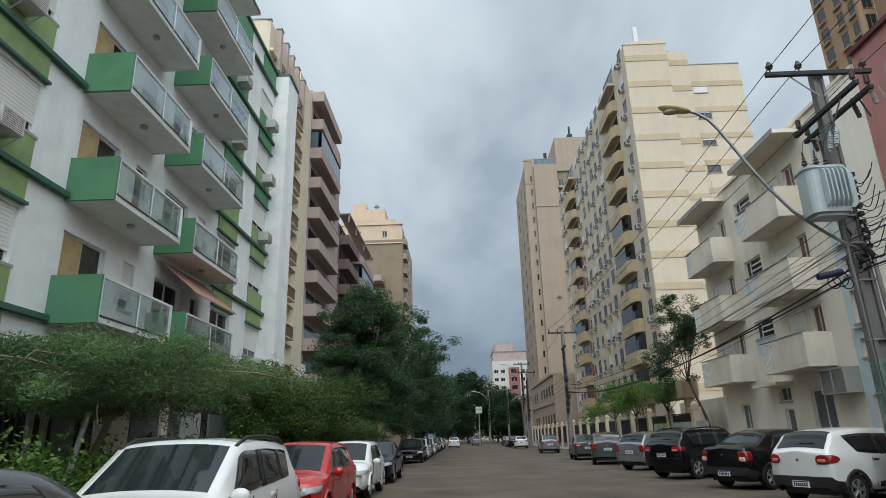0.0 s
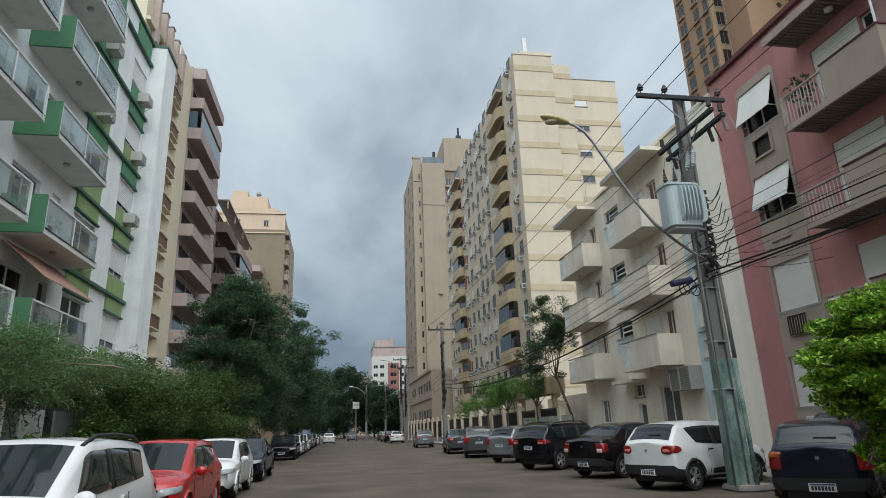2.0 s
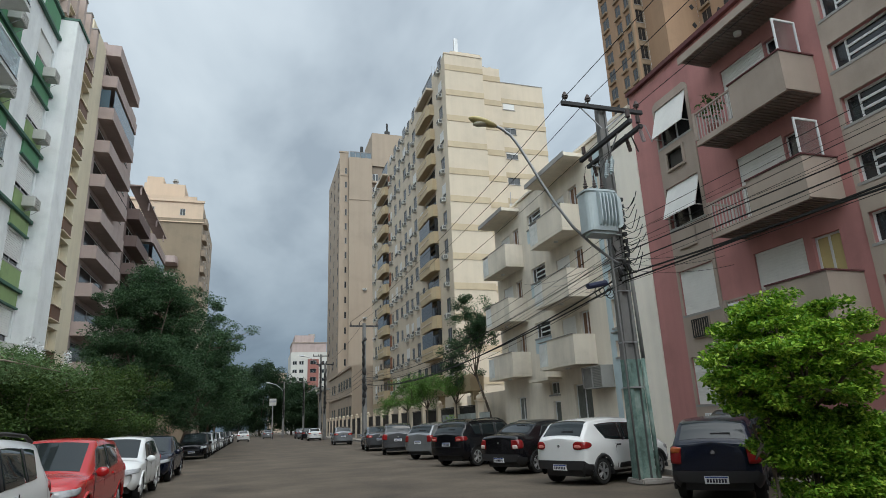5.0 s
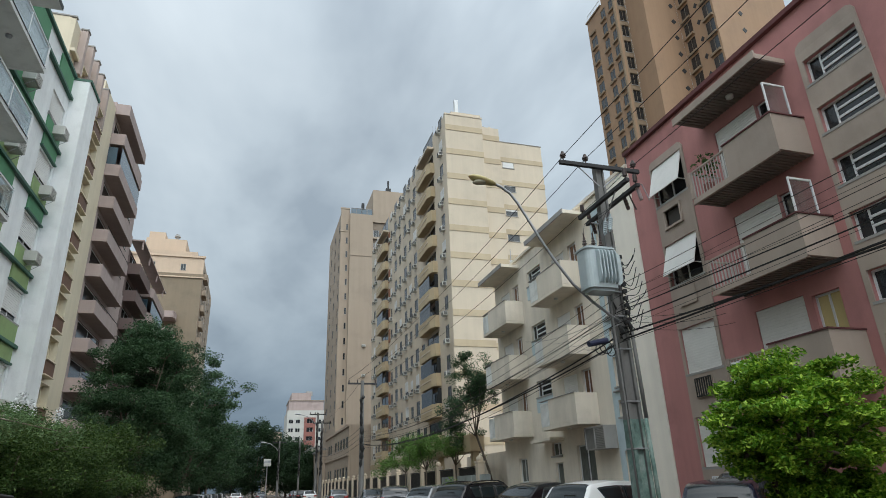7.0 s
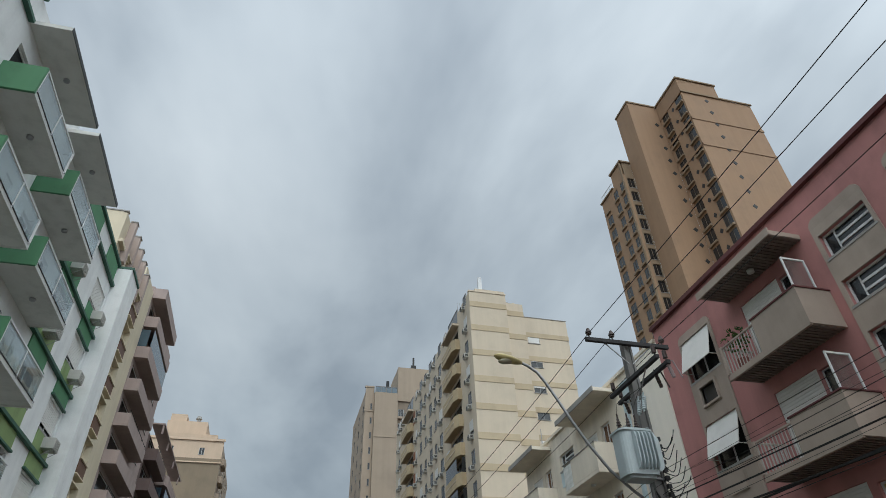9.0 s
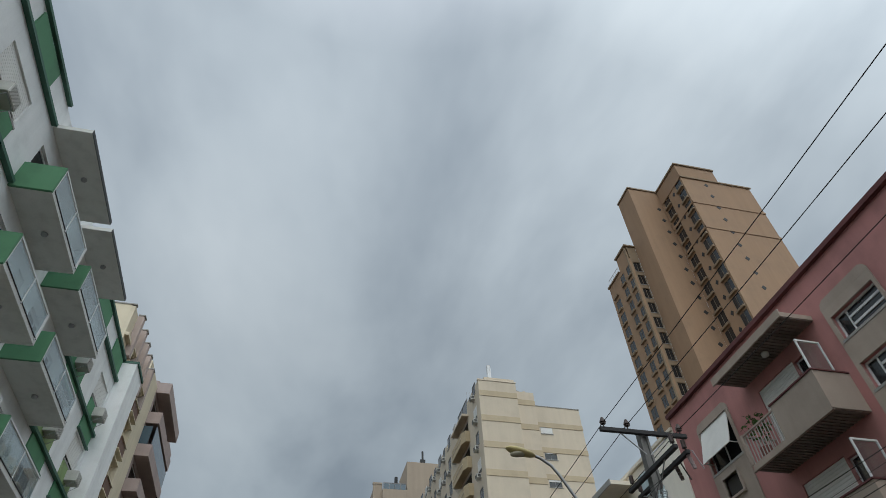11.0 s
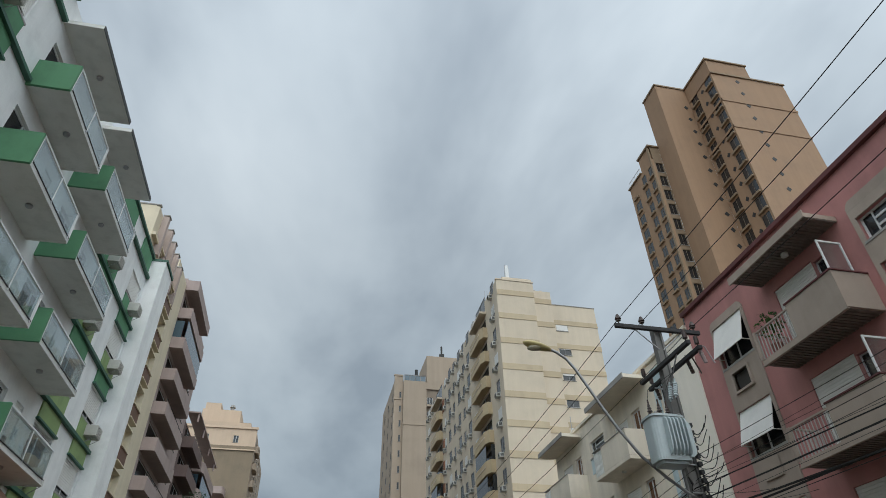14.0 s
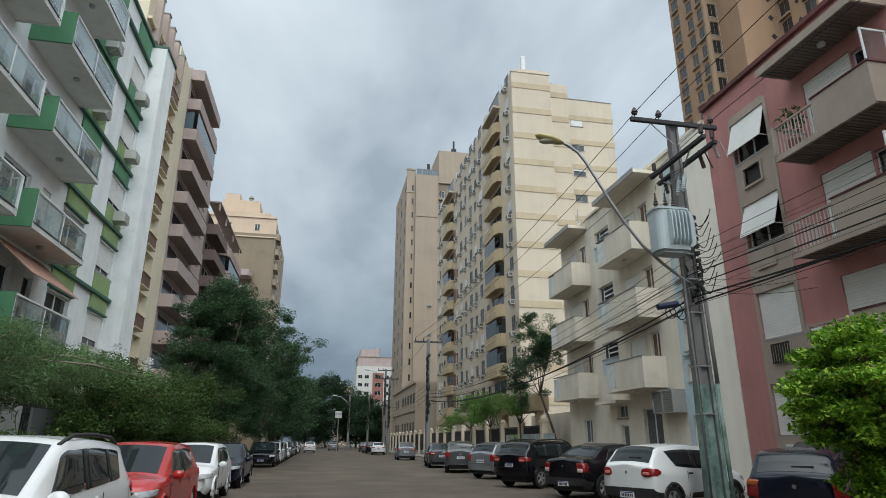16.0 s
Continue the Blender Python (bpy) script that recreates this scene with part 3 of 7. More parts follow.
def rose_block():
    b = building("apartment_block", -13, 50, "pale yellow apartment block with rose-brown balconies", "apartment block")
    step, top = 2.9, 33.0
    holes = []
    for k in range(10):
        holes.append((53.8, 3.1 + step * k, 7.4, 2.3))
        holes.append((60.5, 3.6 + step * k, 1.6, 1.4))
    facade(b, "+x", -13.0, 49.45, 63, 0, 33.0, holes, ROSE)
    for u, z, w, h in holes:
        add_window(b, fit("+x", -13.0, u, z), w, h, "slide")
    sides = [(y, 4.0 + step * k, 1.5, 1.35) for k in range(9) for y in (39.6, 44.0)]
    facade(b, "+x", -13.0, 36.9, 45.4, 0, 30.5, sides, YELLOW)
    part("wall", boxes((-13.28, -13.0, 45.4, 49.44, 0, 32.3)), YELLOW, b, "plain pale yellow wall strip")
    for u, z, w, h in sides:
        add_window(b, fit("+x", -13.0, u, z), w, h, "slide")
        panel = part("window_panel", boxes((-13.0, -12.5, u - 0.95, u + 0.95, z - 0.95, z - 0.08)), WOOD, b, "brown projecting panel below a window")
        part("trim", boxes((-13.0, -12.42, u - 1.02, u + 1.02, z - 0.078, z - 0.015), (-13.0, -12.42, u - 1.02, u + 1.02, z - 1.02, z - 0.952)), YELLOW, panel)
        for v in (u - 1.02, u + 0.96):
            part("side_fin", boxes((-13.0, -12.55, v, v + 0.06, z - 0.013, z + 1.42)), YELLOW, panel)
        part("hood", boxes((-13.0, -12.55, u - 1.02, u + 1.02, z + 1.422, z + 1.5)), YELLOW, panel)
    part("wall", boxes((-24, -13.281, 36.9, 37.15, 0, 31.1)), YELLOW, b, "pale end wall")
    shell(b, -24, -13.29, 37.16, 63, 0, 30.5, YELLOW, skip="y0")
    part("parapet", boxes((-13.28, -13.0, 36.9, 45.4, 30.502, 31.0)), YELLOW, b)
    part("coping", boxes((-24.05, -12.95, 36.85, 37.2, 31.102, 31.2)), CONCRETE, b)
    # a row of rose-brown fins that stand above the roof edge
    for y in (38.1, 39.8, 41.4, 43.0, 44.9):
        fin = part("fin", boxes((-12.998, -12.55, y, y + 0.45, 27.6, 31.1)), FIN, b, "rose-brown roof fin")
        part("coping", boxes((-13.0, -12.5, y - 0.05, y + 0.5, 31.102, 31.2)), CONCRETE, fin)
    part("roof_ledge", boxes((-12.998, -12.72, 36.95, 45.35, 28.5, 28.75)), YELLOW, b)
    for k in range(11):
        z = 2.85 + step * k
        balcony_band(b, -13.0, -11.9, 49.5, 58.2, z, ROSE, 0.82, 0.03, BLUE_GLASS if k == 8 else None, rail=(k % 2 == 0 and k < 10))


rose_block()


def dark_block():
    b = building("apartment_block", -13, 66, "dark brown apartment block with stepped balconies", "apartment block")
    step = 2.9
    holes = [(y, 2.9 + step * k, 4.0, 2.2) for k in range(8) for y in (68, 75, 82)]
    facade(b, "+x", -13.4, 65.0, 88, 0, 25.5, holes, DARK_ROSE)
    for u, z, w, h in holes:
        add_window(b, fit("+x", -13.4, u, z), w, h, "slide")
    shell(b, -26, -13.69, 65.0, 88, 0, 25.5, DARK_ROSE)
    for k in range(8):
        z = 2.6 + step * k
        balcony_band(b, -13.4, -12.2, 65.4, 72.5, z, DARK_ROSE, 0.95, 0.05, rail=True)
        balcony_band(b, -13.4, -12.0, 73.5, 84, z, ROSE, 0.9, 0.7, BLUE_GLASS if k == 6 else None)
    bm = boxes((-13.4, -12.1, 65.0, 84, 26.4, 26.55))
    for y in (65.1, 70, 76, 82):
        box(bm, -12.3, -12.15, y, y + 0.15, 25.5, 26.4)
    part("pergola", bm, ROSE, b)


dark_block()


OLIVE = surface("olive_brown_plaster", (0.25, 0.195, 0.135), vary=0.1, streak=0.12, scale=0.4)


def peach_block():
    b = building("apartment_tower", -12, 112, "peach apartment tower with stepped roof and brown flank", "apartment tower")
    k0 = 3.0
    holes = [(y, 3 + 2.9 * k, 1.6, 1.5) for k in range(13) for y in (113, 118, 123, 128)]
    facade(b, "+x", -10.2, 110, 134, 0, 40.5, holes, BEIGE)
    for u, z, w, h in holes:
        add_window(b, fit("+x", -10.2, u, z), w, h, "slide")
    small = [(-13.6, 38.6, 0.9, 1.2), (-18.5, 39.2, 0.6, 0.7)]
    facade(b, "-y", 109.72, -24, -10.2, 0, 38.0, [], OLIVE)
    facade(b, "-y", 109.72, -24, -10.2, 38.0, 41.2, small, PEACH)
    for u, z, w, h in small:
        add_window(b, fit("-y", 109.72, u, z), w, h)
    shell(b, -24, -10.49, 110.0, 134, 0, 41.2, BEIGE, skip="y0")
    part("wall", boxes((-20.6, -11.6, 111, 122, 41.2, 42.6)), PEACH, b, "peach roof storey")
    part("wall", boxes((-20.6, -13.8, 112, 121, 42.6, 45.2)), PEACH, b, "peach roof storey")
    part("wall", boxes((-20.3, -17.6, 112.5, 119, 45.2, 46.6)), PEACH, b)
    part("cornice", boxes((-24.2, -10.0, 109.5, 109.72, 41.0, 41.4), (-24.2, -10.0, 109.5, 109.72, 37.2, 37.4)), PEACH, b)
    bm = bmesh.new()
    tube(bm, (-15.6, 113, 42.6), (-15.6, 113, 46.0), 0.35, sides=10)
    tube(bm, (-15.6, 113, 46.0), (-15.6, 113, 46.5), 0.55, 0.35, sides=10)
    part("chimney", bm, CONCRETE, b, "round roof vent pipe")
    for k in range(12):
        balcony_band(b, -10.2, -9.5, 111, 114.5, 5.5 + 2.9 * k, BEIGE, 0.9, 0.5)
    for k in range(9):
        z = 6.0 + 2.9 * k
        bal = balcony_band(b, -17.5, -13.6, 106.6, 109.7, z, ROSE, 0.9, 0.8)


peach_block()


# ---- the pink block ----
def pink_block():
    b = building("apartment_block", 13, 10, "dusty pink apartment block with taupe balconies and panels", "apartment block")
    X = 13.0
    step = 2.85
    holes, kinds = [], []

    def hole(y, z, w, h, kind, g=None):
        holes.append((y, z, w, h))
        kinds.append((kind, g))

    for k, z in enumerate((1.8, 4.53, 7.4, 10.3)):
        hole(15.2, z, 1.58, 1.42 if k < 3 else 1.5, "closed" if k < 2 else "tilt")
    hole(15.25, 9.38, 0.76, 0.58, "none")
    for k, z in enumerate((3.55, 6.4, 9.25)):
        hole(12.05, z, 1.62, 2.15, "closed")
        hole(10.62 if k == 0 else 10.98, z + 0.85, 0.76 if k == 0 else 0.44, 1.2, "slide", YELLOW_ROOM if k == 0 else None)
    for y in (8.7, 3.6):
        for k in range(8):
            z = 10.75 - 1.435 * k
            if z > 1.0:
                hole(y, z, 1.5, 0.72, "louvre")
    for k, z in enumerate((1.8, 4.53, 7.4, 10.3)):
        hole(6.3, z, 1.58, 1.42, "closed" if k % 2 else "tilt")
        hole(1.2, z, 1.58, 1.42, "closed")
    facade(b, "-x", X, -8, 17.33, 0, 13.05, holes, PINK)
    for (u, z, w, h), (kind, g) in zip(holes, kinds):
        if kind == "none":
            # near-black block fills the hole in place of the niche's own shade
            part("niche", boxes((X + 0.03, X + 0.3, u - w / 2, u + w / 2, z, z + h)), DEEP_SHADE, b, "near-black fill that stands for shade in an air conditioner niche")
            part("niche_frame", boxes((X - 0.12, X + 0.1, u - w / 2 - 0.07, u - w / 2, z - 0.07, z + h + 0.07), (X - 0.12, X + 0.1, u + w / 2, u + w / 2 + 0.07, z - 0.07, z + h + 0.07),
                                      (X - 0.12, X + 0.1, u - w / 2, u + w / 2, z - 0.07, z), (X - 0.12, X + 0.1, u - w / 2, u + w / 2, z + h, z + h + 0.07)), TAUPE, b, "taupe niche frame")
        else:
            add_window(b, fit("-x", X, u, z), w, h, kind, g)
    shell(b, X + 0.29, 27, -8, 17.33, 0, 13.05, PINK)
    part("cornice", boxes((X - 0.14, X + 0.4, -8.1, 17.33, 13.052, 13.2)), PINK_DARK, b, "dark red roof edge")
    # taupe strips, set a little proud, cut round the windows
    for y0, y1, cols in ((14.28, 16.08, (15.2,)), (7.85, 9.58, (8.7,)), (5.3, 7.1, (6.3,)), (2.7, 4.45, (3.6,))):
        bm = bmesh.new()
        cut = [(u - w / 2, u + w / 2, z, z + h) for u, z, w, h in holes if y0 < u < y1]
        pierced(bm, "y", X - 0.045, X - 0.002, y0, y1, 0.7, 11.75, cut)
        arch = [(y0, 11.752), (y0, 11.85), (y0 + 0.06, 11.96), (y0 + 0.17, 12.03), (y1 - 0.17, 12.03), (y1 - 0.06, 11.96), (y1, 11.85), (y1, 11.752)]
        part("panel", bm, TAUPE, b, "taupe plaster strip round the windows")
        part("panel", prism(arch, 0.043, "x", X - 0.045), TAUPE, b, "round-cornered head of the taupe strip")
    for k, z in enumerate((6.62, 3.75, 0.95)):
        part("niche_frame", boxes((X - 0.1, X - 0.046, 14.86, 15.66, z, z + 0.62)), TAUPE, b, "closed air conditioner niche")
        grille = pierced(bmesh.new(), "y", X - 0.125, X - 0.102, 14.9, 15.62, z + 0.03, z + 0.59, [(14.93 + j * 0.1, 14.99 + j * 0.1, z + 0.06, z + 0.56) for j in range(7)])
        if k > 0:
            part("grille", grille, IRON if k == 1 else ALU, b)
        else:
            grille.free()
    # balconies: half bars, half solid
    for k, z in enumerate((3.42, 6.2, 8.98)):
        bal = part("balcony", boxes((11.92, X - 0.002, 9.9, 13.08, z, z + 0.14)), TAUPE, b, "taupe balcony slab", bevel=0.01)
        prof = [(9.95, z - 0.002)]
        for j in range(24):
            y = 9.95 + j * 0.13
            prof += [(y, z - 0.03), (y + 0.05, z - 0.03), (y + 0.05, z - 0.006), (y + 0.13, z - 0.006)]
        prof += [(9.95 + 24 * 0.13, z - 0.002)]
        part("soffit", prism(prof, 0.95, "x", 12.0), SHADED_SLATS, bal, "ribbed soffit, shade put into its colour")
        part("drip_edge", boxes((11.9, 11.98, 9.9, 13.1, z - 0.04, z - 0.001)), TAUPE, bal)
        part("parapet", boxes((11.9, 12.0, 9.88, 11.6, z + 0.001, z + 1.05), (12.0, X - 0.003, 9.88, 9.98, z + 0.001, z + 1.05)), TAUPE, bal, "solid taupe parapet")
        part("coping", boxes((11.87, 12.02, 9.85, 11.62, z + 1.052, z + 1.09), (12.02, X - 0.004, 9.85, 10.0, z + 1.052, z + 1.09)), PINK_DARK, bal)
        if "thin_bar" not in CACHE:
            CACHE["thin_bar"] = solid("bar", tube(bmesh.new(), (0, 0, 0), (0, 0, 0.8), 0.014, sides=6), BAR_GREY)
        for j in range(12):
            put("bar", CACHE["thin_bar"], bal, pose(11.95, 11.68 + j * 0.118, z + 0.14))
        for j in range(8):
            put("bar", CACHE["thin_bar"], bal, pose(11.99 + j * 0.125, 13.04, z + 0.14))
        part("rail", boxes((11.92, 11.98, 11.62, 13.07, z + 0.94, z + 0.985), (11.98, X - 0.004, 13.01, 13.07, z + 0.94, z + 0.985)), TAUPE, bal)
        part("post", boxes((11.9, 12.0, 13.0, 13.09, z + 0.141, z + 1.0)), TAUPE, bal)
        # swing-out window frames on the near ends
        if k:
            leaf = boxes((12.05, 12.09, 10.0, 10.04, z + 1.1, z + 2.1), (12.75, 12.79, 10.0, 10.04, z + 1.1, z + 2.1), (12.09, 12.75, 10.0, 10.04, z + 1.1, z + 1.15), (12.09, 12.75, 10.0, 10.04, z + 2.05, z + 2.1))
            leaf = part("window", leaf, ALU, b, "open white casement")
            part("pane", boxes((12.09, 12.75, 10.015, 10.025, z + 1.15, z + 2.05)), CASEMENT_GLASS, leaf)
    can = part("canopy", boxes((11.95, X - 0.002, 9.95, 13.25, 11.8, 11.95)), TAUPE, b, "taupe canopy slab over the top balcony")
    part("drip_edge", boxes((11.9, 11.95, 9.9, 13.3, 11.76, 11.99)), TAUPE, can)
    prof = [(9.97, 11.798)]
    for j in range(25):
        y = 9.97 + j * 0.13
        prof += [(y, 11.77), (y + 0.05, 11.77), (y + 0.05, 11.794), (y + 0.13, 11.794)]
    prof += [(9.97 + 25 * 0.13, 11.798)]
    part("soffit", prism(prof, 1.0, "x", 11.97), SHADED_SLATS, can, "ribbed soffit, shade put into its colour")
    lamp = bmesh.new()
    tube(lamp, (12.5, 11.5, 11.68), (12.5, 11.5, 11.77), 0.1, 0.11, 14)
    part("ceiling_lamp", lamp, SOFFIT, can, "", True)
    # rental sign on the lowest balcony: unreadable lines and one word
    sign = thing("rental_sign", pose(11.937, 12.75, 4.0), "white and red rental sign tied to balcony bars", "sign")
    part("board", boxes((-0.012, 0, -0.2, 0.2, -0.27, 0.3)), SIGN_WHITE, sign)
    part("bar", boxes((-0.016, -0.0125, -0.16, 0.16, 0.18, 0.24)), SIGN_BLUE, sign)
    part("bar", boxes((-0.016, -0.0125, -0.15, 0.15, -0.23, -0.1)), SIGN_BLUE, sign)
    word = bpy.data.curves.new("writing", "FONT")
    word.body, word.size, word.extrude, word.align_x = "ALUGA", 0.125, 0.002, "CENTER"
    word.materials.append(SIGN_RED)
    w = new("writing", word)
    w.parent = sign
    w.matrix_basis = pose(-0.016, 0, 0.02, 90, 0, -90)
    # a potted palm and a satellite dish on the top balcony
    pot = thing("potted_plant", pose(12.25, 12.7, 9.12), "small potted plant on a balcony", "potted plant")
    bm = bmesh.new()
    tube(bm, (0, 0, 0), (0, 0, 0.35), 0.13, 0.18, 12)
    part("pot", bm, BRICK_RED, pot)
    part("foliage", leaf_clump(rng_seed=5, count=170, rx=0.4, rz=0.45, zc=0.95, size=0.16), LEAF_MID, pot)


# soffit slats coloured dark to carry the shade under balconies and canopy
SHADED_SLATS = surface("shaded_brown_grey_slats", (0.185, 0.155, 0.135), vary=0.2, scale=1.5, rough=0.7)
BAR_GREY = surface("grey_bar_paint", (0.42, 0.40, 0.37), vary=0.1, rough=0.5)
PINK_DARK = surface("dark_red_paint", (0.13, 0.045, 0.045), vary=0.2, streak=0.2)
YELLOW_ROOM = surface("lit_yellow_curtain", (0.55, 0.44, 0.2), vary=0.1, rough=0.6)
SIGN_WHITE = surface("white_sign_board", (0.75, 0.75, 0.75), vary=0.05, rough=0.5)
SIGN_RED = surface("red_sign_paint", (0.5, 0.04, 0.04), vary=0.05, rough=0.5)
SIGN_BLUE = surface("blue_sign_paint", (0.06, 0.07, 0.22), vary=0.05, rough=0.5)


def leaf_clump(rng_seed, count, rx, rz, zc, size):
    """A loose tuft of pointed leaves as one bmesh."""
    r = random.Random(rng_seed)
    bm = bmesh.new()
    for _ in range(count):
        d = Vector((r.gauss(0, 1), r.gauss(0, 1), r.gauss(0, 1))).normalized() * (r.random() ** 0.4)
        c = Vector((d.x * rx, d.y * rx, zc + d.z * rz))
        a = Vector((r.gauss(0, 1), r.gauss(0, 1), r.gauss(0, 0.6))).normalized()
        s = a.cross(Vector((r.gauss(0, 1), r.gauss(0, 1), r.gauss(0, 1)))).normalized()
        k = size * r.uniform(0.6, 1.2)
        bm.faces.new([bm.verts.new(c + a * k * u + s * k * v) for u, v in ((-0.5, 0), (0, 0.2), (0.5, 0), (0, -0.2))])
    return bm


pink_block()


# ---- the worn off-white low block ----
CAGE = surface("dull_grey_sheet_metal", (0.22, 0.215, 0.2), vary=0.25, streak=0.3, rough=0.5)
NET = surface("grey_green_net_curtain", (0.15, 0.165, 0.145), vary=0.3, scale=2.5, streak=0.4, rough=0.35)
PALE_STRIP = surface("pale_cream_plaster", (0.86, 0.80, 0.70), vary=0.06, streak=0.12, scale=0.5)


def white_low_block():
    b = building("apartment_block", 13, 24, "worn off-white low apartment block with boxy balconies", "apartment block")
    X = 13.0
    holes, kinds = [], []

    def hole(y, z, w, h, kind="slide", g=None):
        holes.append((y, z, w, h))
        kinds.append((kind, g))

    for k, s in enumerate((3.58, 6.3, 9.12)):
        for y in (29.2, 22.9):
            hole(y - 0.75, s + 0.2, 0.75, 2.05, "slide", WOODEN)
            hole(y + 0.65, s + 0.3, 1.25, 1.9, "closed")
        hole(26.1, s + 1.72, 1.55, 0.75, "louvre")
        hole(19.85, s + 1.2, 0.45, 1.1, "slide")
        hole(19.85, s + 0.1, 0.45, 0.6, "slide")
    for y, z, w, h in ((29.1, 1.55, 0.95, 1.1), (25.3, 0.9, 0.7, 1.4), (25.4, 2.6, 0.9, 0.55), (22.9, 1.45, 1.4, 1.45), (19.85, 1.3, 0.45, 1.2)):
        hole(y, z, w, h, "slide", NET)
    facade(b, "-x", X, 17.34, 31.3, 0, 12.65, holes, OFFWHITE)
    for (u, z, w, h), (kind, g) in zip(holes, kinds):
        add_window(b, fit("-x", X, u, z), w, h, kind, g)
    shell(b, X + 0.29, 27, 17.34, 31.3, 0, 12.65, OFFWHITE)
    part("cornice", boxes((X - 0.1, X + 0.4, 17.34, 31.4, 12.652, 12.78)), OFFWHITE, b)
    part("panel", boxes((X - 0.03, X - 0.002, 17.34, 19.35, 0, 12.65)), PALE_STRIP, b, "pale cream plaster strip")
    bm = bmesh.new()
    pierced(bm, "y", X - 0.02, X - 0.002, 19.36, 20.4, 0.5, 12.3, [(u - w / 2, u + w / 2, z, z + h) for u, z, w, h in holes if 19.4 < u < 20.3])
    part("panel", bm, PALE_BLUE, b, "pale blue plaster strip")
    for k, s in enumerate((3.58, 6.3, 9.12)):
        part("panel", boxes((X - 0.025, X - 0.002, 25.25, 26.95, s + 1.0, s + 1.7)), PALE_BLUE if k != 1 else PALE_BLUE, b, "pale blue panel below a window")
        part("ledge", boxes((X - 0.1, X - 0.002, 19.5, 20.2, s + 1.0, s + 1.05)), CONCRETE, b)
        for y0, y1 in ((27.65, 30.95), (21.5, 24.7)):
            bal = part("balcony", boxes((12.0, X - 0.002, y0, y1, s, s + 0.14)), OFFWHITE, b, "off-white balcony slab", bevel=0.01)
            part("parapet", boxes((12.0, 12.1, y0, y1 - 0.85, s + 0.142, s + 1.2), (12.1, X - 0.003, y0, y0 + 0.1, s + 0.142, s + 1.2)), OFFWHITE, bal, "solid parapet")
            part("parapet", boxes((12.02, 12.08, y1 - 0.845, y1 - 0.1, s + 0.142, s + 1.12), (12.02, X - 0.003, y1 - 0.1, y1 - 0.01, s + 0.142, s + 1.12)), SOFFIT, bal, "grey ribbed parapet panel")
            for j in range(7):
                y = y1 - 0.8 + j * 0.11
                part("bar", boxes((11.995, 12.018, y, y + 0.02, s + 0.16, s + 1.1)), SOFFIT, bal)
            part("coping", boxes((11.97, 12.12, y0 - 0.02, y1, s + 1.202, s + 1.225)), CONCRETE, bal)
            lamp = bmesh.new()
            tube(lamp, (12.5, (y0 + y1) / 2, s - 0.06), (12.5, (y0 + y1) / 2, s - 0.001), 0.09, 0.1, 12)
            part("ceiling_lamp", lamp, SOFFIT, bal, "", True)
    for y0, y1 in ((27.75, 31.25), (20.8, 24.75)):
        c = part("canopy", boxes((12.0, X - 0.002, y0, y1, 12.2, 12.36)), OFFWHITE, b, "flat canopy slab over the top balcony")
        part("drip_edge", boxes((11.96, 12.0, y0, y1, 12.18, 12.40)), CONCRETE, c)
    part("door_canopy", boxes((12.3, X - 0.002, 24.6, 26.6, 3.2, 3.32)), OFFWHITE, b)
    cage = part("box_window", boxes((12.5, X - 0.002, 20.5, 21.85, 2.66, 3.4)), CAGE, b, "grey metal box round an air conditioner")
    part("frame", boxes((12.45, X - 0.002, 20.45, 20.498, 2.62, 3.45), (12.45, X - 0.002, 21.852, 21.9, 2.62, 3.45), (12.45, X - 0.002, 20.498, 21.852, 3.402, 3.45), (12.45, X - 0.002, 20.498, 21.852, 2.62, 2.658), (12.45, 12.498, 21.15, 21.2, 2.658, 3.402)), CONCRETE, cage)
    for j in range(12):
        part("slat", boxes((12.47, 12.498, 20.5, 21.148, 2.69 + j * 0.06, 2.72 + j * 0.06)), CONCRETE, cage)
    bm = bmesh.new()
    tube(bm, (13.6, 30, 12.78), (13.6, 30, 14.2), 0.02, sides=5)
    part("antenna", bm, STEEL, b)


WOODEN = surface("varnished_wood_panel", (0.20, 0.105, 0.055), vary=0.15, scale=3, rough=0.5)
white_low_block()


# ---- the tall cream block ----
RUST = surface("rust_painted_wood", (0.30, 0.125, 0.065), vary=0.2, streak=0.2, rough=0.7)


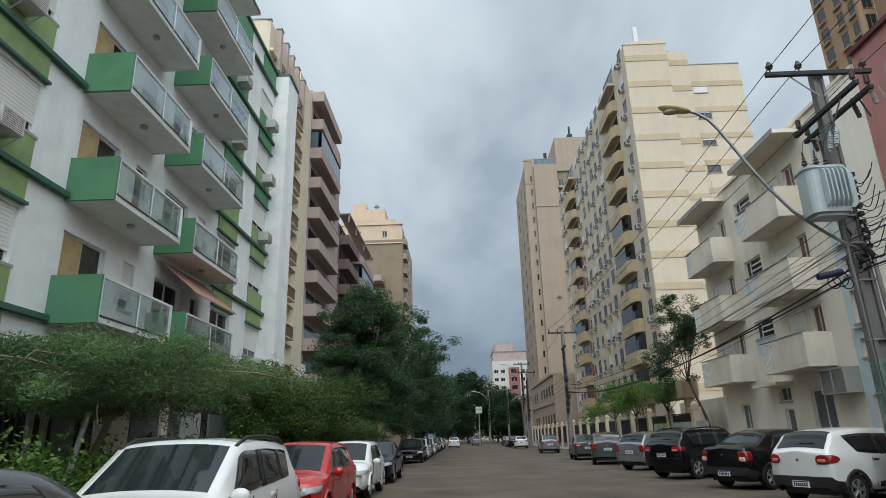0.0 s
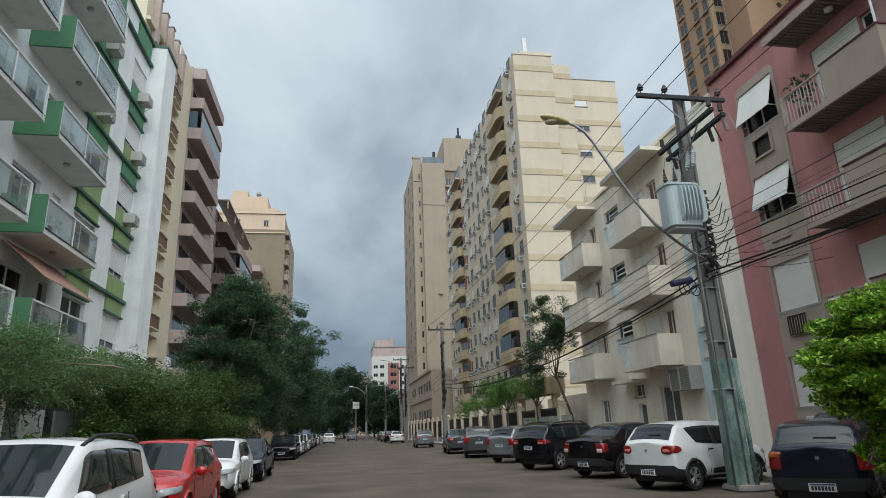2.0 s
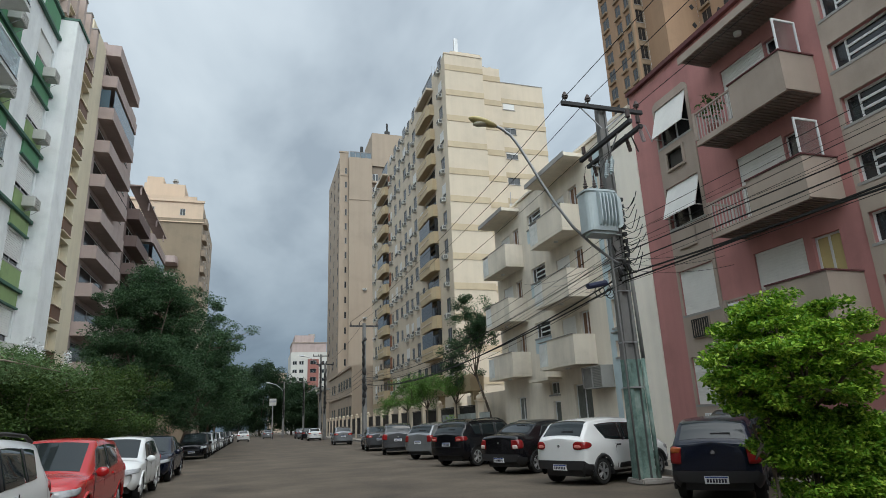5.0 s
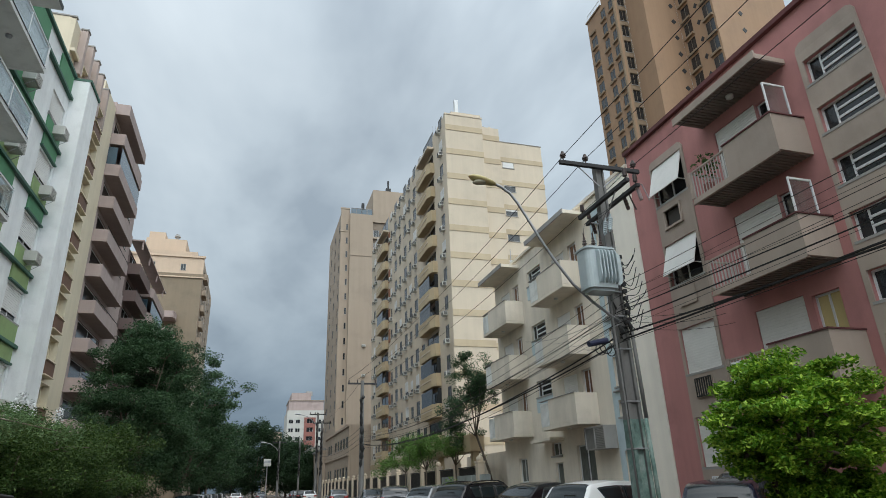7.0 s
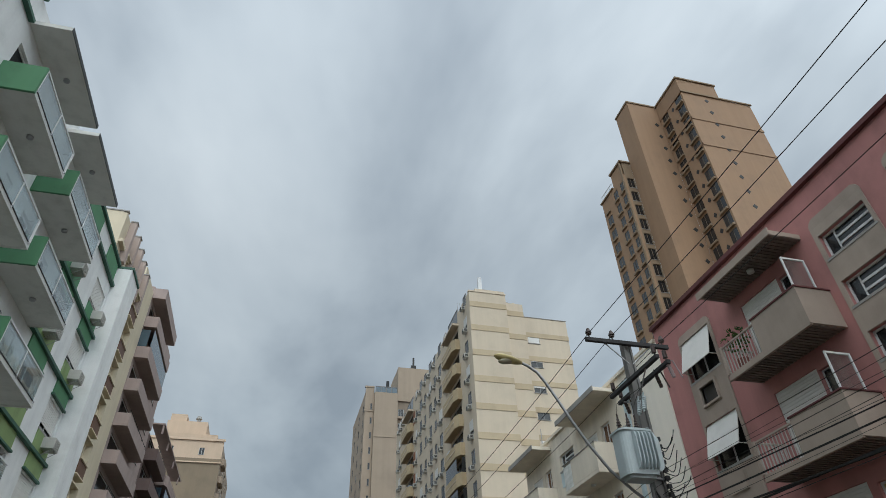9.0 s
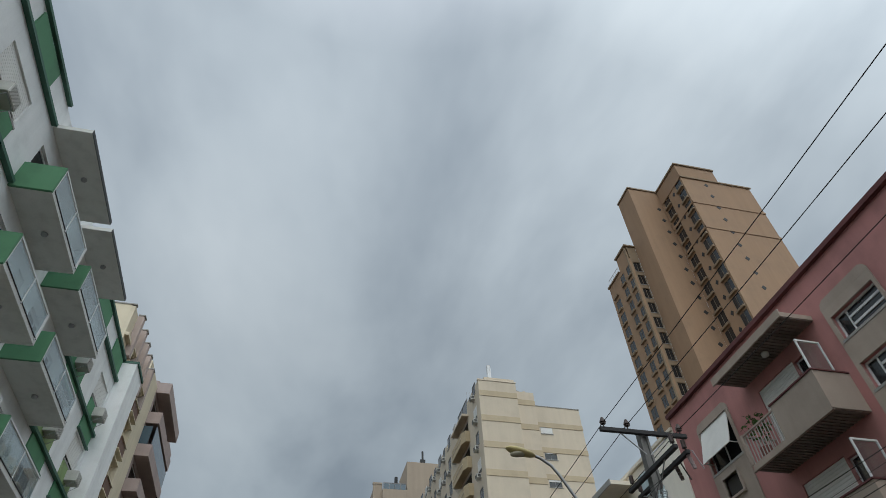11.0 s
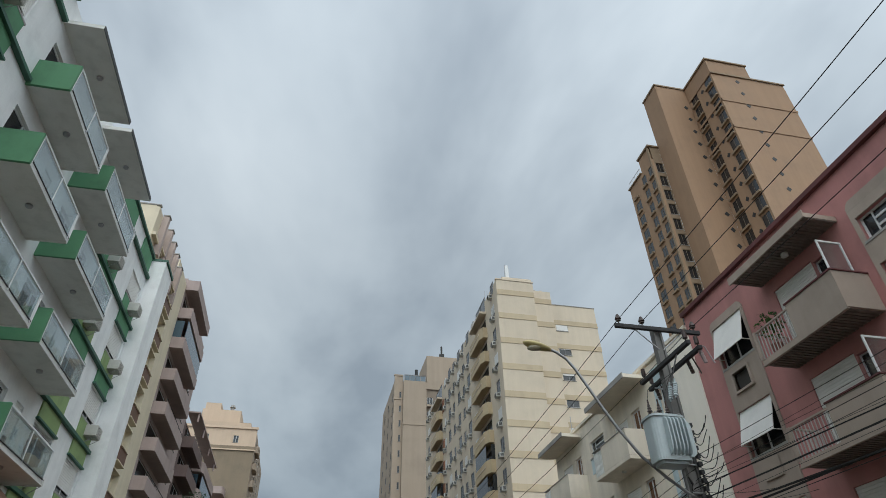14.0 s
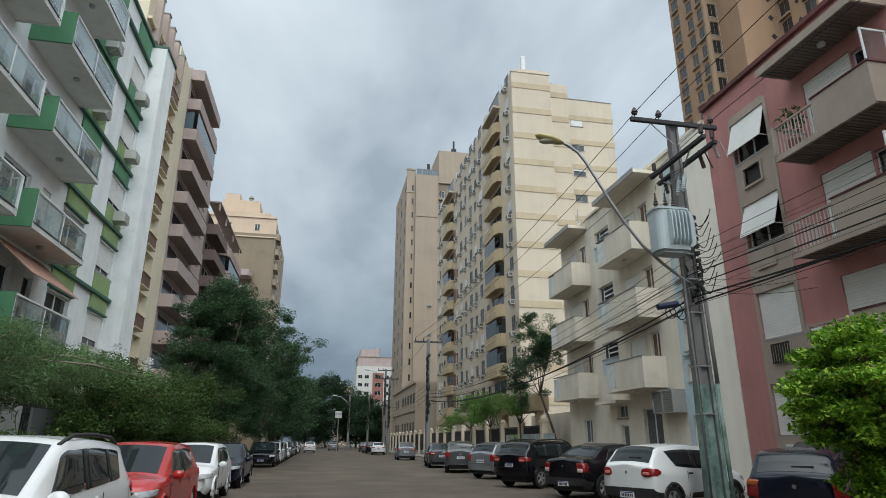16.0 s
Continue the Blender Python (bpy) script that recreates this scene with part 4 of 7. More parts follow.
def cream_block():
    b = building("apartment_tower", 17, 55, "tall cream apartment block with ochre bands and balconies", "apartment tower")
    X, Y, step = 16.7, 50.4, 2.8
    first = 4.6
    n = 12
    holes = []
    cols = [(52.2, 1.2, 1.35), (60.7, 1.2, 1.35), (63.3, 1.4, 1.45), (65.8, 1.1, 1.2), (68.2, 1.4, 1.45), (71.0, 1.1, 1.2), (73.6, 1.4, 1.45), (76.2, 1.0, 1.2), (84.4, 1.1, 1.3), (86.3, 1.0, 1.2), (88.0, 1.2, 1.3)]
    for k in range(n):
        z = first + step * k
        for y, w, h in cols:
            holes.append((y, z + 1.05, w, h))
        holes.append((57.0, z + 0.2, 4.0, 2.3))
        holes.append((80.4, z + 0.2, 4.2, 2.3))
    facade(b, "-x", X, Y, 90.5, 0, 37.25, holes, CREAM)
    rng = random.Random(11)
    for i, (u, z, w, h) in enumerate(holes):
        add_window(b, fit("-x", X, u, z), w, h, "blind" if (w < 2 and rng.random() < 0.25) else "slide", DARK_GLASS, flush=True, bars=GREY_FRAME)
    shell(b, X + 0.29, 22.2, Y + 0.9, 90.5, 0, 37.2, CREAM, skip="y0")
    shell(b, 22.2, 26.45, 62.3, 90.5, 0, 35.0, CREAM)
    part("wall", boxes((X + 0.281, 20.75, Y, Y + 0.9, 0, 37.25)), CREAM, b, "cream end wall")
    part("wall", boxes((20.75, 23.03, 51.4, 52.4, 0, 37.0)), CREAM, b, "set-back cream end wall")
    ends = []
    for k in range(n - 1):
        ends.append((24.2, 32.8 - step * (n - 2 - k), 1.3, 1.15))
    facade(b, "-y", 52.2, 23.04, 28.28, 0, 35.95, ends, CREAM)
    part("wall", boxes((23.04, 23.29, 52.481, 62.2, 0, 35.95), (28.03, 28.28, 52.481, 62.2, 0, 35.95)), CREAM, b)
    part("roof", boxes((23.29, 28.03, 52.481, 62.2, 35.1, 35.4)), CONCRETE, b)
    part("coping", boxes((23.0, 28.33, 52.15, 52.5, 35.952, 36.03)), CONCRETE, b)
    for i, (u, z, w, h) in enumerate(ends):
        win = add_window(b, fit("-y", 52.2, u, z), w, h, "slide", flush=True, bars=GREY_FRAME)
        low = (0.45, 0.55, 0.05, 0.62)[i % 4] * h
        put("blind", solid("blind", boxes((-w / 2 + 0.02, w / 2 - 0.02, 0.0, 0.028, low, h - 0.01)), BLIND), win, label="half-lowered white blind")
    # ochre bands at each floor
    for k in range(n):
        z = first + step * k
        zb = 10.2 - 2.8 + step * (k - 1) + 0.02
        if zb + 0.7 < 37.2 and zb > 3:
            part("band", boxes((X + 0.02, 20.75, Y - 0.05, Y - 0.002, zb, zb + 0.62)), BAND, b, "ochre band")
            part("band", boxes((20.76, 23.03, 51.35, 51.398, zb, zb + 0.62)), BAND, b)
            if zb < 34:
                part("band", boxes((23.05, 28.3, 52.15, 52.198, zb + 0.9, zb + 1.45)), BAND, b)
    part("parapet", boxes((X - 0.05, 20.8, Y - 0.06, Y + 0.3, 37.252, 37.4)), CREAM, b)
    part("parapet", boxes((X + 0.8, 20.75, Y + 0.31, 53.5, 37.252, 37.9)), CREAM, b)
    # rust-coloured shutters beside the far balconies
    for k in range(n - 1):
        if k % 5 != 4:
            z = first + step * k
            sh = part("shutter", boxes((X - 0.06, X - 0.004, 76.9, 77.9, z + 0.75, z + 2.5)), RUST, b, "rust-coloured slatted shutter")
            if "shutter_slat" not in CACHE:
                CACHE["shutter_slat"] = solid("slat", boxes((-0.015, 0, -0.45, 0.45, 0, 0.18)), RUST)
            for j in range(6):
                put("slat", CACHE["shutter_slat"], sh, pose(X - 0.061, 77.4, z + 0.85 + j * 0.27))
    for k in range(n - 1):
        z = first + step * k
        glazed = k in (1, 2, 4, 5)
        for y0, y1, g in ((54.6, 59.4, glazed), (78.0, 82.8, k in (3, 6))):
            bal = balcony_band(b, X, X - 0.75, y0, y1, z, OCHRE, 1.0, 0.8, DARK_GLASS if g else None)
            part("band", boxes((X - 0.78, X - 0.748, y0 + 0.82, y1, z + 0.62, z + 0.74)), CREAM, bal)
    for k in range(n):
        z = first + step * k
        for y, w, h in cols:
            if y == 52.2 or rng.random() < 0.8:
                add_ac(on("-x", X, y - 0.1 + rng.uniform(-0.25, 0.25), z + rng.choice((0.45, 0.5, 0.55))), plain=True)
    part("roof_canopy", boxes((X - 0.75, X - 0.002, 54.6, 59.4, 35.5, 35.75), (X - 0.75, X - 0.002, 78, 82.8, 35.5, 35.75)), CREAM, b)
    # roof plant
    bm = bmesh.new()
    tube(bm, (18.4, 51.6, 37.5), (18.4, 51.6, 38.4), 0.05, sides=6)
    box(bm, 18.2, 18.6, 51.45, 51.75, 38.4, 40.0)
    part("mast_antenna", bm, ALU, b, "grey panel antenna on the roof")
    dome = bmesh.new()
    bmesh.ops.create_uvsphere(dome, u_segments=16, v_segments=8, radius=0.7, matrix=Matrix.Translation((21.6, 53, 37.4)))
    part("roof_tank", dome, CONCRETE, b, "round roof tank", True)
    bm = bmesh.new()
    for j in range(3):
        tube(bm, (17.1 + 0.3 * j, 56, 38.0), (17.1 + 0.3 * j, 56, 39.4), 0.03, sides=5)
    part("antenna", bm, STEEL, b)
    part("ground_band", boxes((X - 0.08, X - 0.002, Y, 90.5, 3.9, 4.5)), OCHRE, b, "ochre plinth band")


cream_block()


def beige_block():
    b = building("apartment_tower", 15, 110, "tall beige apartment tower on a low podium", "apartment tower")
    X, Y, top = 14.0, 109.0, 53.5
    ends = [(15.2, 12.0 + 2.85 * k, 0.36, 1.2) for k in range(14)]
    facade(b, "-y", Y, 15.7, 20.2, 0, top - 1.2, [], BEIGE)
    part("wall", boxes((15.7, 15.98, Y + 0.281, Y + 1.19, 0, top - 1.2)), BEIGE, b)
    facade(b, "-y", Y + 0.9, X, 15.69, 0, top, ends, BEIGE)
    for u, z, w, h in ends:
        add_window(b, fit("-y", Y + 0.9, u, z), w, h, "slide", flush=True, bars=GREY_FRAME)
    part("coping", boxes((X - 0.12, 15.69, Y + 0.8, Y + 1.25, top + 0.002, top + 0.3), (X - 0.12, 15.69, Y + 0.8, Y + 0.898, 48.6, 48.9)), BEIGE, b)
    street = [(y, 12.0 + 2.85 * k, 1.3, 1.5) for k in range(14) for y in (112, 118, 124)]
    facade(b, "-x", X, Y + 1.181, 128, 0, top - 1.0, street, BEIGE)
    for u, z, w, h in street:
        add_window(b, fit("-x", X, u, z), w, h, "slide", flush=True, bars=GREY_FRAME)
    shell(b, X + 0.29, 32, Y + 1.22, 128, 0, top - 1.3, BEIGE)
    side = [(21.0, 8 + 2.85 * k, 1.1, 1.5) for k in range(15)]
    # set-back flank in a 0.7 copy of the beige: recess shade put into colour
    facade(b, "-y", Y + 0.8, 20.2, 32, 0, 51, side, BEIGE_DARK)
    for u, z, w, h in side:
        add_window(b, fit("-y", Y + 0.8, u, z), w, h, flush=True)
        part("ledge", boxes((20.3, 21.8, Y + 0.3, Y + 0.798, z - 0.5, z - 0.1)), BEIGE, b)
    part("band", boxes((15.6, 20.3, Y - 0.1, Y - 0.002, 43.4, 43.7)), BEIGE, b)
    rail = part("railing", boxes((15.8, 20.1, Y + 0.1, Y + 0.2, top - 0.05, top + 0.08), *[(15.8 + j * 1.05, 15.9 + j * 1.05, Y + 0.1, Y + 0.2, top - 1.19, top - 0.052) for j in range(5)]), GREY_FRAME, b, "grey roof rail")
    for j in range(4):
        part("pane", boxes((15.92 + j * 1.05, 16.83 + j * 1.05, Y + 0.13, Y + 0.16, top - 1.15, top - 0.1)), BLUE_GLASS, rail, "smoked glass pane")
    part("wall", boxes((20.3, 27, Y + 0.5, 118, 51.0, 58.2)), BEIGE, b, "lift house on the roof")
    bm = bmesh.new()
    tube(bm, (23.5, Y + 1, 58.2), (23.5, Y + 1, 60.8), 0.2, sides=6)
    box(bm, 23.0, 24.0, Y + 0.7, Y + 1.4, 58.2, 59.0)
    part("antenna", bm, IRON, b)
    bm = bmesh.new()
    tube(bm, (18.3, Y + 1, top - 1), (18.3, Y + 1, top + 1.6), 0.35, 0.3, 8)
    part("roof_vent", bm, IRON, b)
    for z in (25.6, 20.2):
        add_ac(on("-y", 18.6, Y, z), plain=True)
    # podium with two rows of windows
    low = [(y, z, 2.0, 1.5) for z in (3.0, 7.2) for y in (93.5, 96.6, 99.7, 102.8, 105.9, 112, 115)]
    facade(b, "-x", X - 0.3, 91.5, 120, 0, 10.3, low, BEIGE)
    for u, z, w, h in low:
        add_window(b, fit("-x", X - 0.3, u, z), w, h, "slide", flush=True, bars=GREY_FRAME)
    part("wall", boxes((X, 30, 91.5, 91.8, 0, 10.3)), BEIGE, b)
    part("roof", boxes((X - 0.018, 30, 91.81, 108.98, 9.9, 10.2)), CONCRETE, b)
    part("ledge", boxes((X - 0.55, X - 0.302, 91.4, 120, 10.0, 10.35), (X - 0.5, X - 0.302, 91.4, 120, 6.0, 6.3)), BEIGE, b)


beige_block()


def tan_tower():
    b = building("apartment_tower", 56, 52, "tan high-rise tower with window columns and diamond vents", "apartment tower")
    step = 2.8
    zs = [27 + step * k for k in range(19)]
    blocks = ((53.5, 66.2, 48.5, 62, 79.0), (53.5, 60.6, 48.6, 60, 82.7), (48.1, 53.5, 54.7, 66, 82.7), (46.3, 48.1, 58.5, 61.7, 71.6), (46.3, 56, 61.7, 65.9, 68.9))
    w = [(49.6, z, 1.6, 2.1) for z in zs] + [(53.3, z, 1.6, 2.1) for z in zs]
    facade(b, "-x", 53.5, 48.5, 54.7, 0, 79, w, TOWER)
    for u, z, ww, h in w:
        add_window(b, fit("-x", 53.5, u, z), ww, h, "slide", flush=True, bars=TAN_FRAME)
    part("wall", boxes((53.781, 66.2, 48.5, 48.8, 0, 79)), TOWER, b, "plain flank with bands")
    part("wall", boxes((66.0, 66.2, 48.8, 64, 0, 79)), TOWER, b)
    part("roof", boxes((53.781, 66.0, 48.8, 64, 78.4, 78.7)), CONCRETE, b)
    part("wall", boxes((53.5, 60.6, 48.502, 58, 79.0, 82.4)), TOWER, b, "roof storey")
    part("cornice", boxes((53.3, 60.8, 48.3, 58.2, 82.4, 82.7), (53.35, 66.4, 48.3, 48.498, 79.0, 79.3)), TOWER_TRIM, b)
    for z in (72.6, 66.8):
        part("ledge", boxes((53.4, 66.3, 48.4, 48.498, z, z + 0.4)), TOWER, b)
    for zc in (79, 72.6, 66.8):
        part("ledge", boxes((53.4, 53.498, 48.4, 54.6, zc, zc + 0.4)), TOWER, b)
    part("wall", boxes((48.1, 53.49, 54.7, 58.48, 0, 82.4)), TOWER, b, "plain windowless shaft")
    part("cornice", boxes((47.95, 53.48, 54.55, 58.6, 82.4, 82.7)), TOWER_TRIM, b)
    w2 = [(59.5, z, 1.2, 1.8) for z in zs if z < 67] + [(61.6, z, 1.2, 1.8) for z in zs if z < 67]
    facade(b, "-x", 46.3, 58.5, 65.9, 0, 68.9, w2 + [(64.6, z, 1.5, 1.8) for z in zs if z < 66], TOWER)
    for u, z, ww, h in w2 + [(64.6, z, 1.5, 1.8) for z in zs if z < 66]:
        add_window(b, fit("-x", 46.3, u, z), ww, h, "slide", flush=True, bars=TAN_FRAME)
    part("pilaster", boxes((46.05, 46.298, 58.5, 58.8, 20, 71.3)), TOWER_TRIM, b, "brown edge pilaster")
    # the darker trim colour stands in for the shade of this recessed strip
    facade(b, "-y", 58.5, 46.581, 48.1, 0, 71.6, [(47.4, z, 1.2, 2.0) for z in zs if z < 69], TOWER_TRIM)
    for z in zs:
        if z < 69:
            add_window(b, fit("-y", 58.5, 47.4, z), 1.2, 2.0, bars=TAN_FRAME)
    part("wall", boxes((46.3, 48.09, 58.79, 61.7, 68.9, 71.4)), TOWER, b)
    part("cornice", boxes((46.1, 48.09, 58.3, 61.9, 71.6, 71.9), (46.1, 48.09, 61.9, 66.1, 68.9, 69.15)), TOWER_TRIM, b)
    # window ledges as small shelves, and the diamond vents
    for z in zs:
        for y in (49.6, 53.3):
            part("balcony", boxes((53.15, 53.498, y - 0.9, y + 0.9, z - 0.42, z - 0.1)), TOWER_TRIM, b)
        for y in (59.5, 61.6, 64.6):
            if z < 68:
                part("balcony", boxes((46.0, 46.298, y - 0.68, y + 0.68, z - 0.42, z - 0.1)), TOWER_TRIM, b)
        d = prism([(57.8, z + 0.05), (58.2, z + 0.5), (57.8, z + 0.95), (57.4, z + 0.5)], 0.05, "y", 48.45)
        part("vent", d, PLASTIC, b)
        d = prism([(51.3, z + 0.05), (51.65, z + 0.5), (51.3, z + 0.95), (50.95, z + 0.5)], 0.05, "x", 53.45)
        part("vent", d, PLASTIC, b)
        d = prism([(52.6, z + 0.05), (53.0, z + 0.5), (52.6, z + 0.95), (52.2, z + 0.5)], 0.05, "y", 54.65)
        part("vent", d, PLASTIC, b)
    bm = bmesh.new()
    tube(bm, (46.4, 62.2, 70.3), (46.4, 65.7, 70.3), 0.05, sides=5)
    for j in range(5):
        tube(bm, (46.4, 62.2 + j * 0.87, 69.1), (46.4, 62.2 + j * 0.87, 70.3), 0.04, sides=5)
    part("railing", bm, ALU, b, "pale roof rail")


tan_tower()


def far_blocks():
    b = building("apartment_block", 20, 232, "far white apartment block with a red stair strip", "apartment block")
    holes = [(x, 6 + 3 * k, 1.6, 1.3) for k in range(7) for x in (13.6, 16.0, 23.4, 25.6)]
    facade(b, "-y", 230, 12.2, 27, 0, 28.5, holes + [(20.2, 6 + 3 * k, 2.2, 1.5) for k in range(7)], FAR_WHITE, 0.4)
    for u, z, w, h in holes + [(20.2, 6 + 3 * k, 2.2, 1.5) for k in range(7)]:
        add_window(b, fit("-y", 230, u, z), w, h)
    bm = bmesh.new()
    pierced(bm, "x", 229.6, 229.95, 18.2, 22.2, 3, 26, [(19.1, 21.3, 6 + 3 * k, 7.5 + 3 * k) for k in range(7)])
    part("panel", bm, BRICK_RED, b, "red plaster strip")
    shell(b, 12.2, 27, 230.41, 250, 0, 28.5, FAR_WHITE, skip="y0")
    part("wall", boxes((12.6, 25.0, 230.6, 246, 28.5, 32.0)), ROSE, b, "brownish roof storey")
    part("wall", boxes((13.5, 20.5, 232, 246, 32.0, 35.0)), ROSE, b)
    part("cornice", boxes((12.4, 25.2, 230.4, 246.2, 31.9, 32.2)), BEIGE_DARK, b)
    tank = bmesh.new()
    tube(tank, (20, 236, 34.5), (20, 236, 36), 1.3, sides=14)
    part("roof_tank", tank, CONCRETE, b)
    c = building("apartment_block", 4, 300, "far pale apartment block above the trees", "apartment block")
    part("wall", boxes((6.5, 14, 300, 312, 0, 27)), BEIGE, c)
    part("wall", boxes((6.5, 9, 301, 309, 27, 30)), PALE_BLUE, c)
    for k in range(6):
        part("window", boxes((7, 13, 299.9, 299.99, 5 + 3.2 * k, 6.5 + 3.2 * k)), BLUE_GLASS, c)
    d = building("low_house", 15, 150, "low beige street house with tiled eaves", "house")
    for k, (y0, y1, h, m) in enumerate(((122, 140, 8.5, BEIGE), (142, 160, 10, OFFWHITE), (163, 185, 9, CREAM), (188, 215, 12, BEIGE_DARK))):
        part("wall", boxes((13.2, 26, y0, y1, 0, h)), m, d)
        part("roof", boxes((13.0, 26.2, y0 - 0.2, y1 + 0.2, h, h + 0.4)), CONCRETE, d)
        for f in range(int(h // 3)):
            for j in range(4):
                y = y0 + 2 + (y1 - y0 - 4) * j / 3
                part("window", boxes((13.14, 13.198, y - 0.7, y + 0.7, 1.2 + 3 * f, 2.6 + 3 * f)), DARK_GLASS, d)


FAR_WHITE = surface("far_white_plaster", (0.50, 0.485, 0.445), vary=0.08, streak=0.1, scale=0.3)
far_blocks()


# ---- ground, road, pavements ----
setting("ground", boxes((-3000, 3000, -3000, 3000, -0.6, -0.12)), SOIL, "bare soil that reaches the horizon", "ground")
setting("road", boxes((-4.7, 10.6, -70, 620, -0.11, 0.0)), ASPHALT, "worn brown-grey street surface", "road")
for sx, x0, x1 in ((1, 10.75, 13.0), (-1, -9.05, -4.85)):
    nm = "pavement"
    setting(nm, boxes((x0, x1, -70, 620, -0.11, 0.13)), PAVING, "worn paved footway beside the street", "pavement")
kerb_me = solid("kerb_stone", boxes((-0.07, 0.07, -0.49, 0.49, -0.1, 0.14)), KERB, bevel=0.015)
for nm, x in (("kerb_left", -4.775), ("kerb_right", 10.675)):
    k = tagged(new(nm), "row of worn granite kerb stones", "kerb", "", "structure")
    for i in range(105):
        o = put("kerb_stone", kerb_me, k, pose(x, -10 + i * 1.0, 0))
    far = put("kerb_run", solid("kerb_run", boxes((-0.07, 0.07, 95, 620, -0.1, 0.14), (-0.07, 0.07, -70, -10.6, -0.1, 0.14)), KERB), k, pose(x, 0, 0))
    far["kind"] = "stuff"


# plain buildings behind the camera close the street
for x0, x1, h, m, nm in ((-24, -9.06, 17, OFFWHITE, "rear_block"), (13, 27, 14, BEIGE, "rear_block")):
    rb = building(nm, (x0 + x1) / 2, -35, "plain plastered apartment block along the street", "apartment block")
    part("wall", boxes((x0, x1, -60, -12.5, 0, h)), m, rb)
    part("roof", boxes((x0 - 0.1, x1 + 0.1, -60.1, -12.4, h, h + 0.3)), CONCRETE, rb)


# ---- fences ----
FROSTED = surface("pale_frosted_glass", (0.42, 0.46, 0.45), vary=0.12, streak=0.2, rough=0.25, bump=0)
FENCE_GREY = surface("grey_green_metal_panel", (0.20, 0.22, 0.205), vary=0.15, streak=0.25, rough=0.6)
FENCE_PALE = surface("pale_grey_metal_panel", (0.36, 0.37, 0.35), vary=0.15, streak=0.25, rough=0.6)
FENCE_SLATE = surface("slate_metal_panel", (0.115, 0.12, 0.125), vary=0.15, streak=0.2, rough=0.55)

def left_fence():
    f = thing("fence", pose(-7.2, 10, 0.13), "tall dark metal bar fence on a low wall", "fence")
    WORLDLY.add(f.name)
    part("base_wall", boxes((-7.3, -7.1, -5, 27, 0.13, 0.55)), CONCRETE, f)
    bar = solid("bar", boxes((-0.012, 0.012, -0.02, 0.02, 0, 1.9)), IRON)
    for i in range(230):
        put("bar", bar, f, pose(-7.2, -4.9 + i * 0.138, 0.55))
    part("rail", boxes((-7.215, -7.185, -5, 27, 0.7, 0.74), (-7.215, -7.185, -5, 27, 2.2, 2.24)), IRON, f)
    post = solid("post", boxes((-0.15, 0.15, -0.15, 0.15, 0, 2.9), (-0.19, 0.19, -0.19, 0.19, 2.9, 2.98)), OFFWHITE)
    for y in (0.5, 6.5, 14.6, 20.5, 26.5):
        put("post", post, f, pose(-7.2, y, 0.13), "pale plastered fence post")
    # solid panels between the bars, in greys
    for y0, y1, m in ((10.04, 10.16, FENCE_PALE), (10.40, 10.52, FENCE_PALE), (10.70, 11.26, FENCE_GREY), (11.95, 13.14, OFFWHITE), (13.2, 15.5, FENCE_SLATE), (15.6, 16.8, FENCE_PALE), (17.4, 19.9, FENCE_SLATE), (7.2, 8.4, FENCE_GREY), (21.2, 25.8, FENCE_GREY)):
        part("panel", boxes((-7.18, -7.12, y0, y1, 0.555, 2.35)), m, f, "grey painted metal fence panel")


def right_fence():
    f = thing("fence", pose(12.5, 60, 0.13), "dark panel fence between cream posts with round caps", "fence")
    WORLDLY.add(f.name)
    part("base_wall", boxes((12.45, 12.65, 33, 118, 0.13, 0.6)), CONCRETE, f)
    post_bm = boxes((-0.2, 0.2, -0.2, 0.2, 0, 2.55), (-0.25, 0.25, -0.25, 0.25, 2.55, 2.63))
    bmesh.ops.create_uvsphere(post_bm, u_segments=12, v_segments=6, radius=0.2, matrix=Matrix.Translation((0, 0, 2.75)))
    post = solid("post", post_bm, CREAM)
    slat = solid("slat", boxes((-0.015, 0.015, -0.045, 0.045, 0, 1.85)), IRON)
    y = 34.0
    while y < 118:
        put("post", post, f, pose(12.5, y, 0.13))
        if y < 75:
            for j in range(22):
                put("slat", slat, f, pose(12.52, y + 0.35 + j * 0.16, 0.6))
        y += 4.1
    bm = bmesh.new()
    yy = 75.3
    while yy < 118:
        box(bm, 12.505, 12.535, yy, yy + 0.09, 0.6, 2.45)
        yy += 0.16
    far = part("slats", bm, IRON, f)
    far["kind"] = "stuff"
    part("rail", boxes((12.49, 12.55, 34.2, 118, 2.46, 2.52)), IRON, f)
    # entrance with ochre frame beside the low block
    g = thing("entrance_gate", pose(13.2, 41, 0.13), "ochre entrance frame with pale glass gate", "gate")
    WORLDLY.add(g.name)
    part("frame", boxes((12.9, 13.3, 36.2, 36.6, 0.13, 3.4), (12.9, 13.3, 43.4, 43.8, 0.13, 3.4), (12.7, 13.6, 36.0, 44.0, 3.4, 4.4)), OCHRE, g)
    part("back", boxes((15.2, 15.5, 36.0, 44.0, 0.13, 3.4)), OFFWHITE, g)
    for j in range(6):
        part("pane", boxes((12.38, 12.41, 32.2 + j * 1.5, 33.66 + j * 1.5, 0.3, 2.05)), FROSTED, g, "pale frosted glass panel")
    for j in range(6):
        part("bar", boxes((13.0, 13.05, 36.8 + j * 1.1, 36.86 + j * 1.1, 0.13, 2.6)), ALU, g)


left_fence()
right_fence()


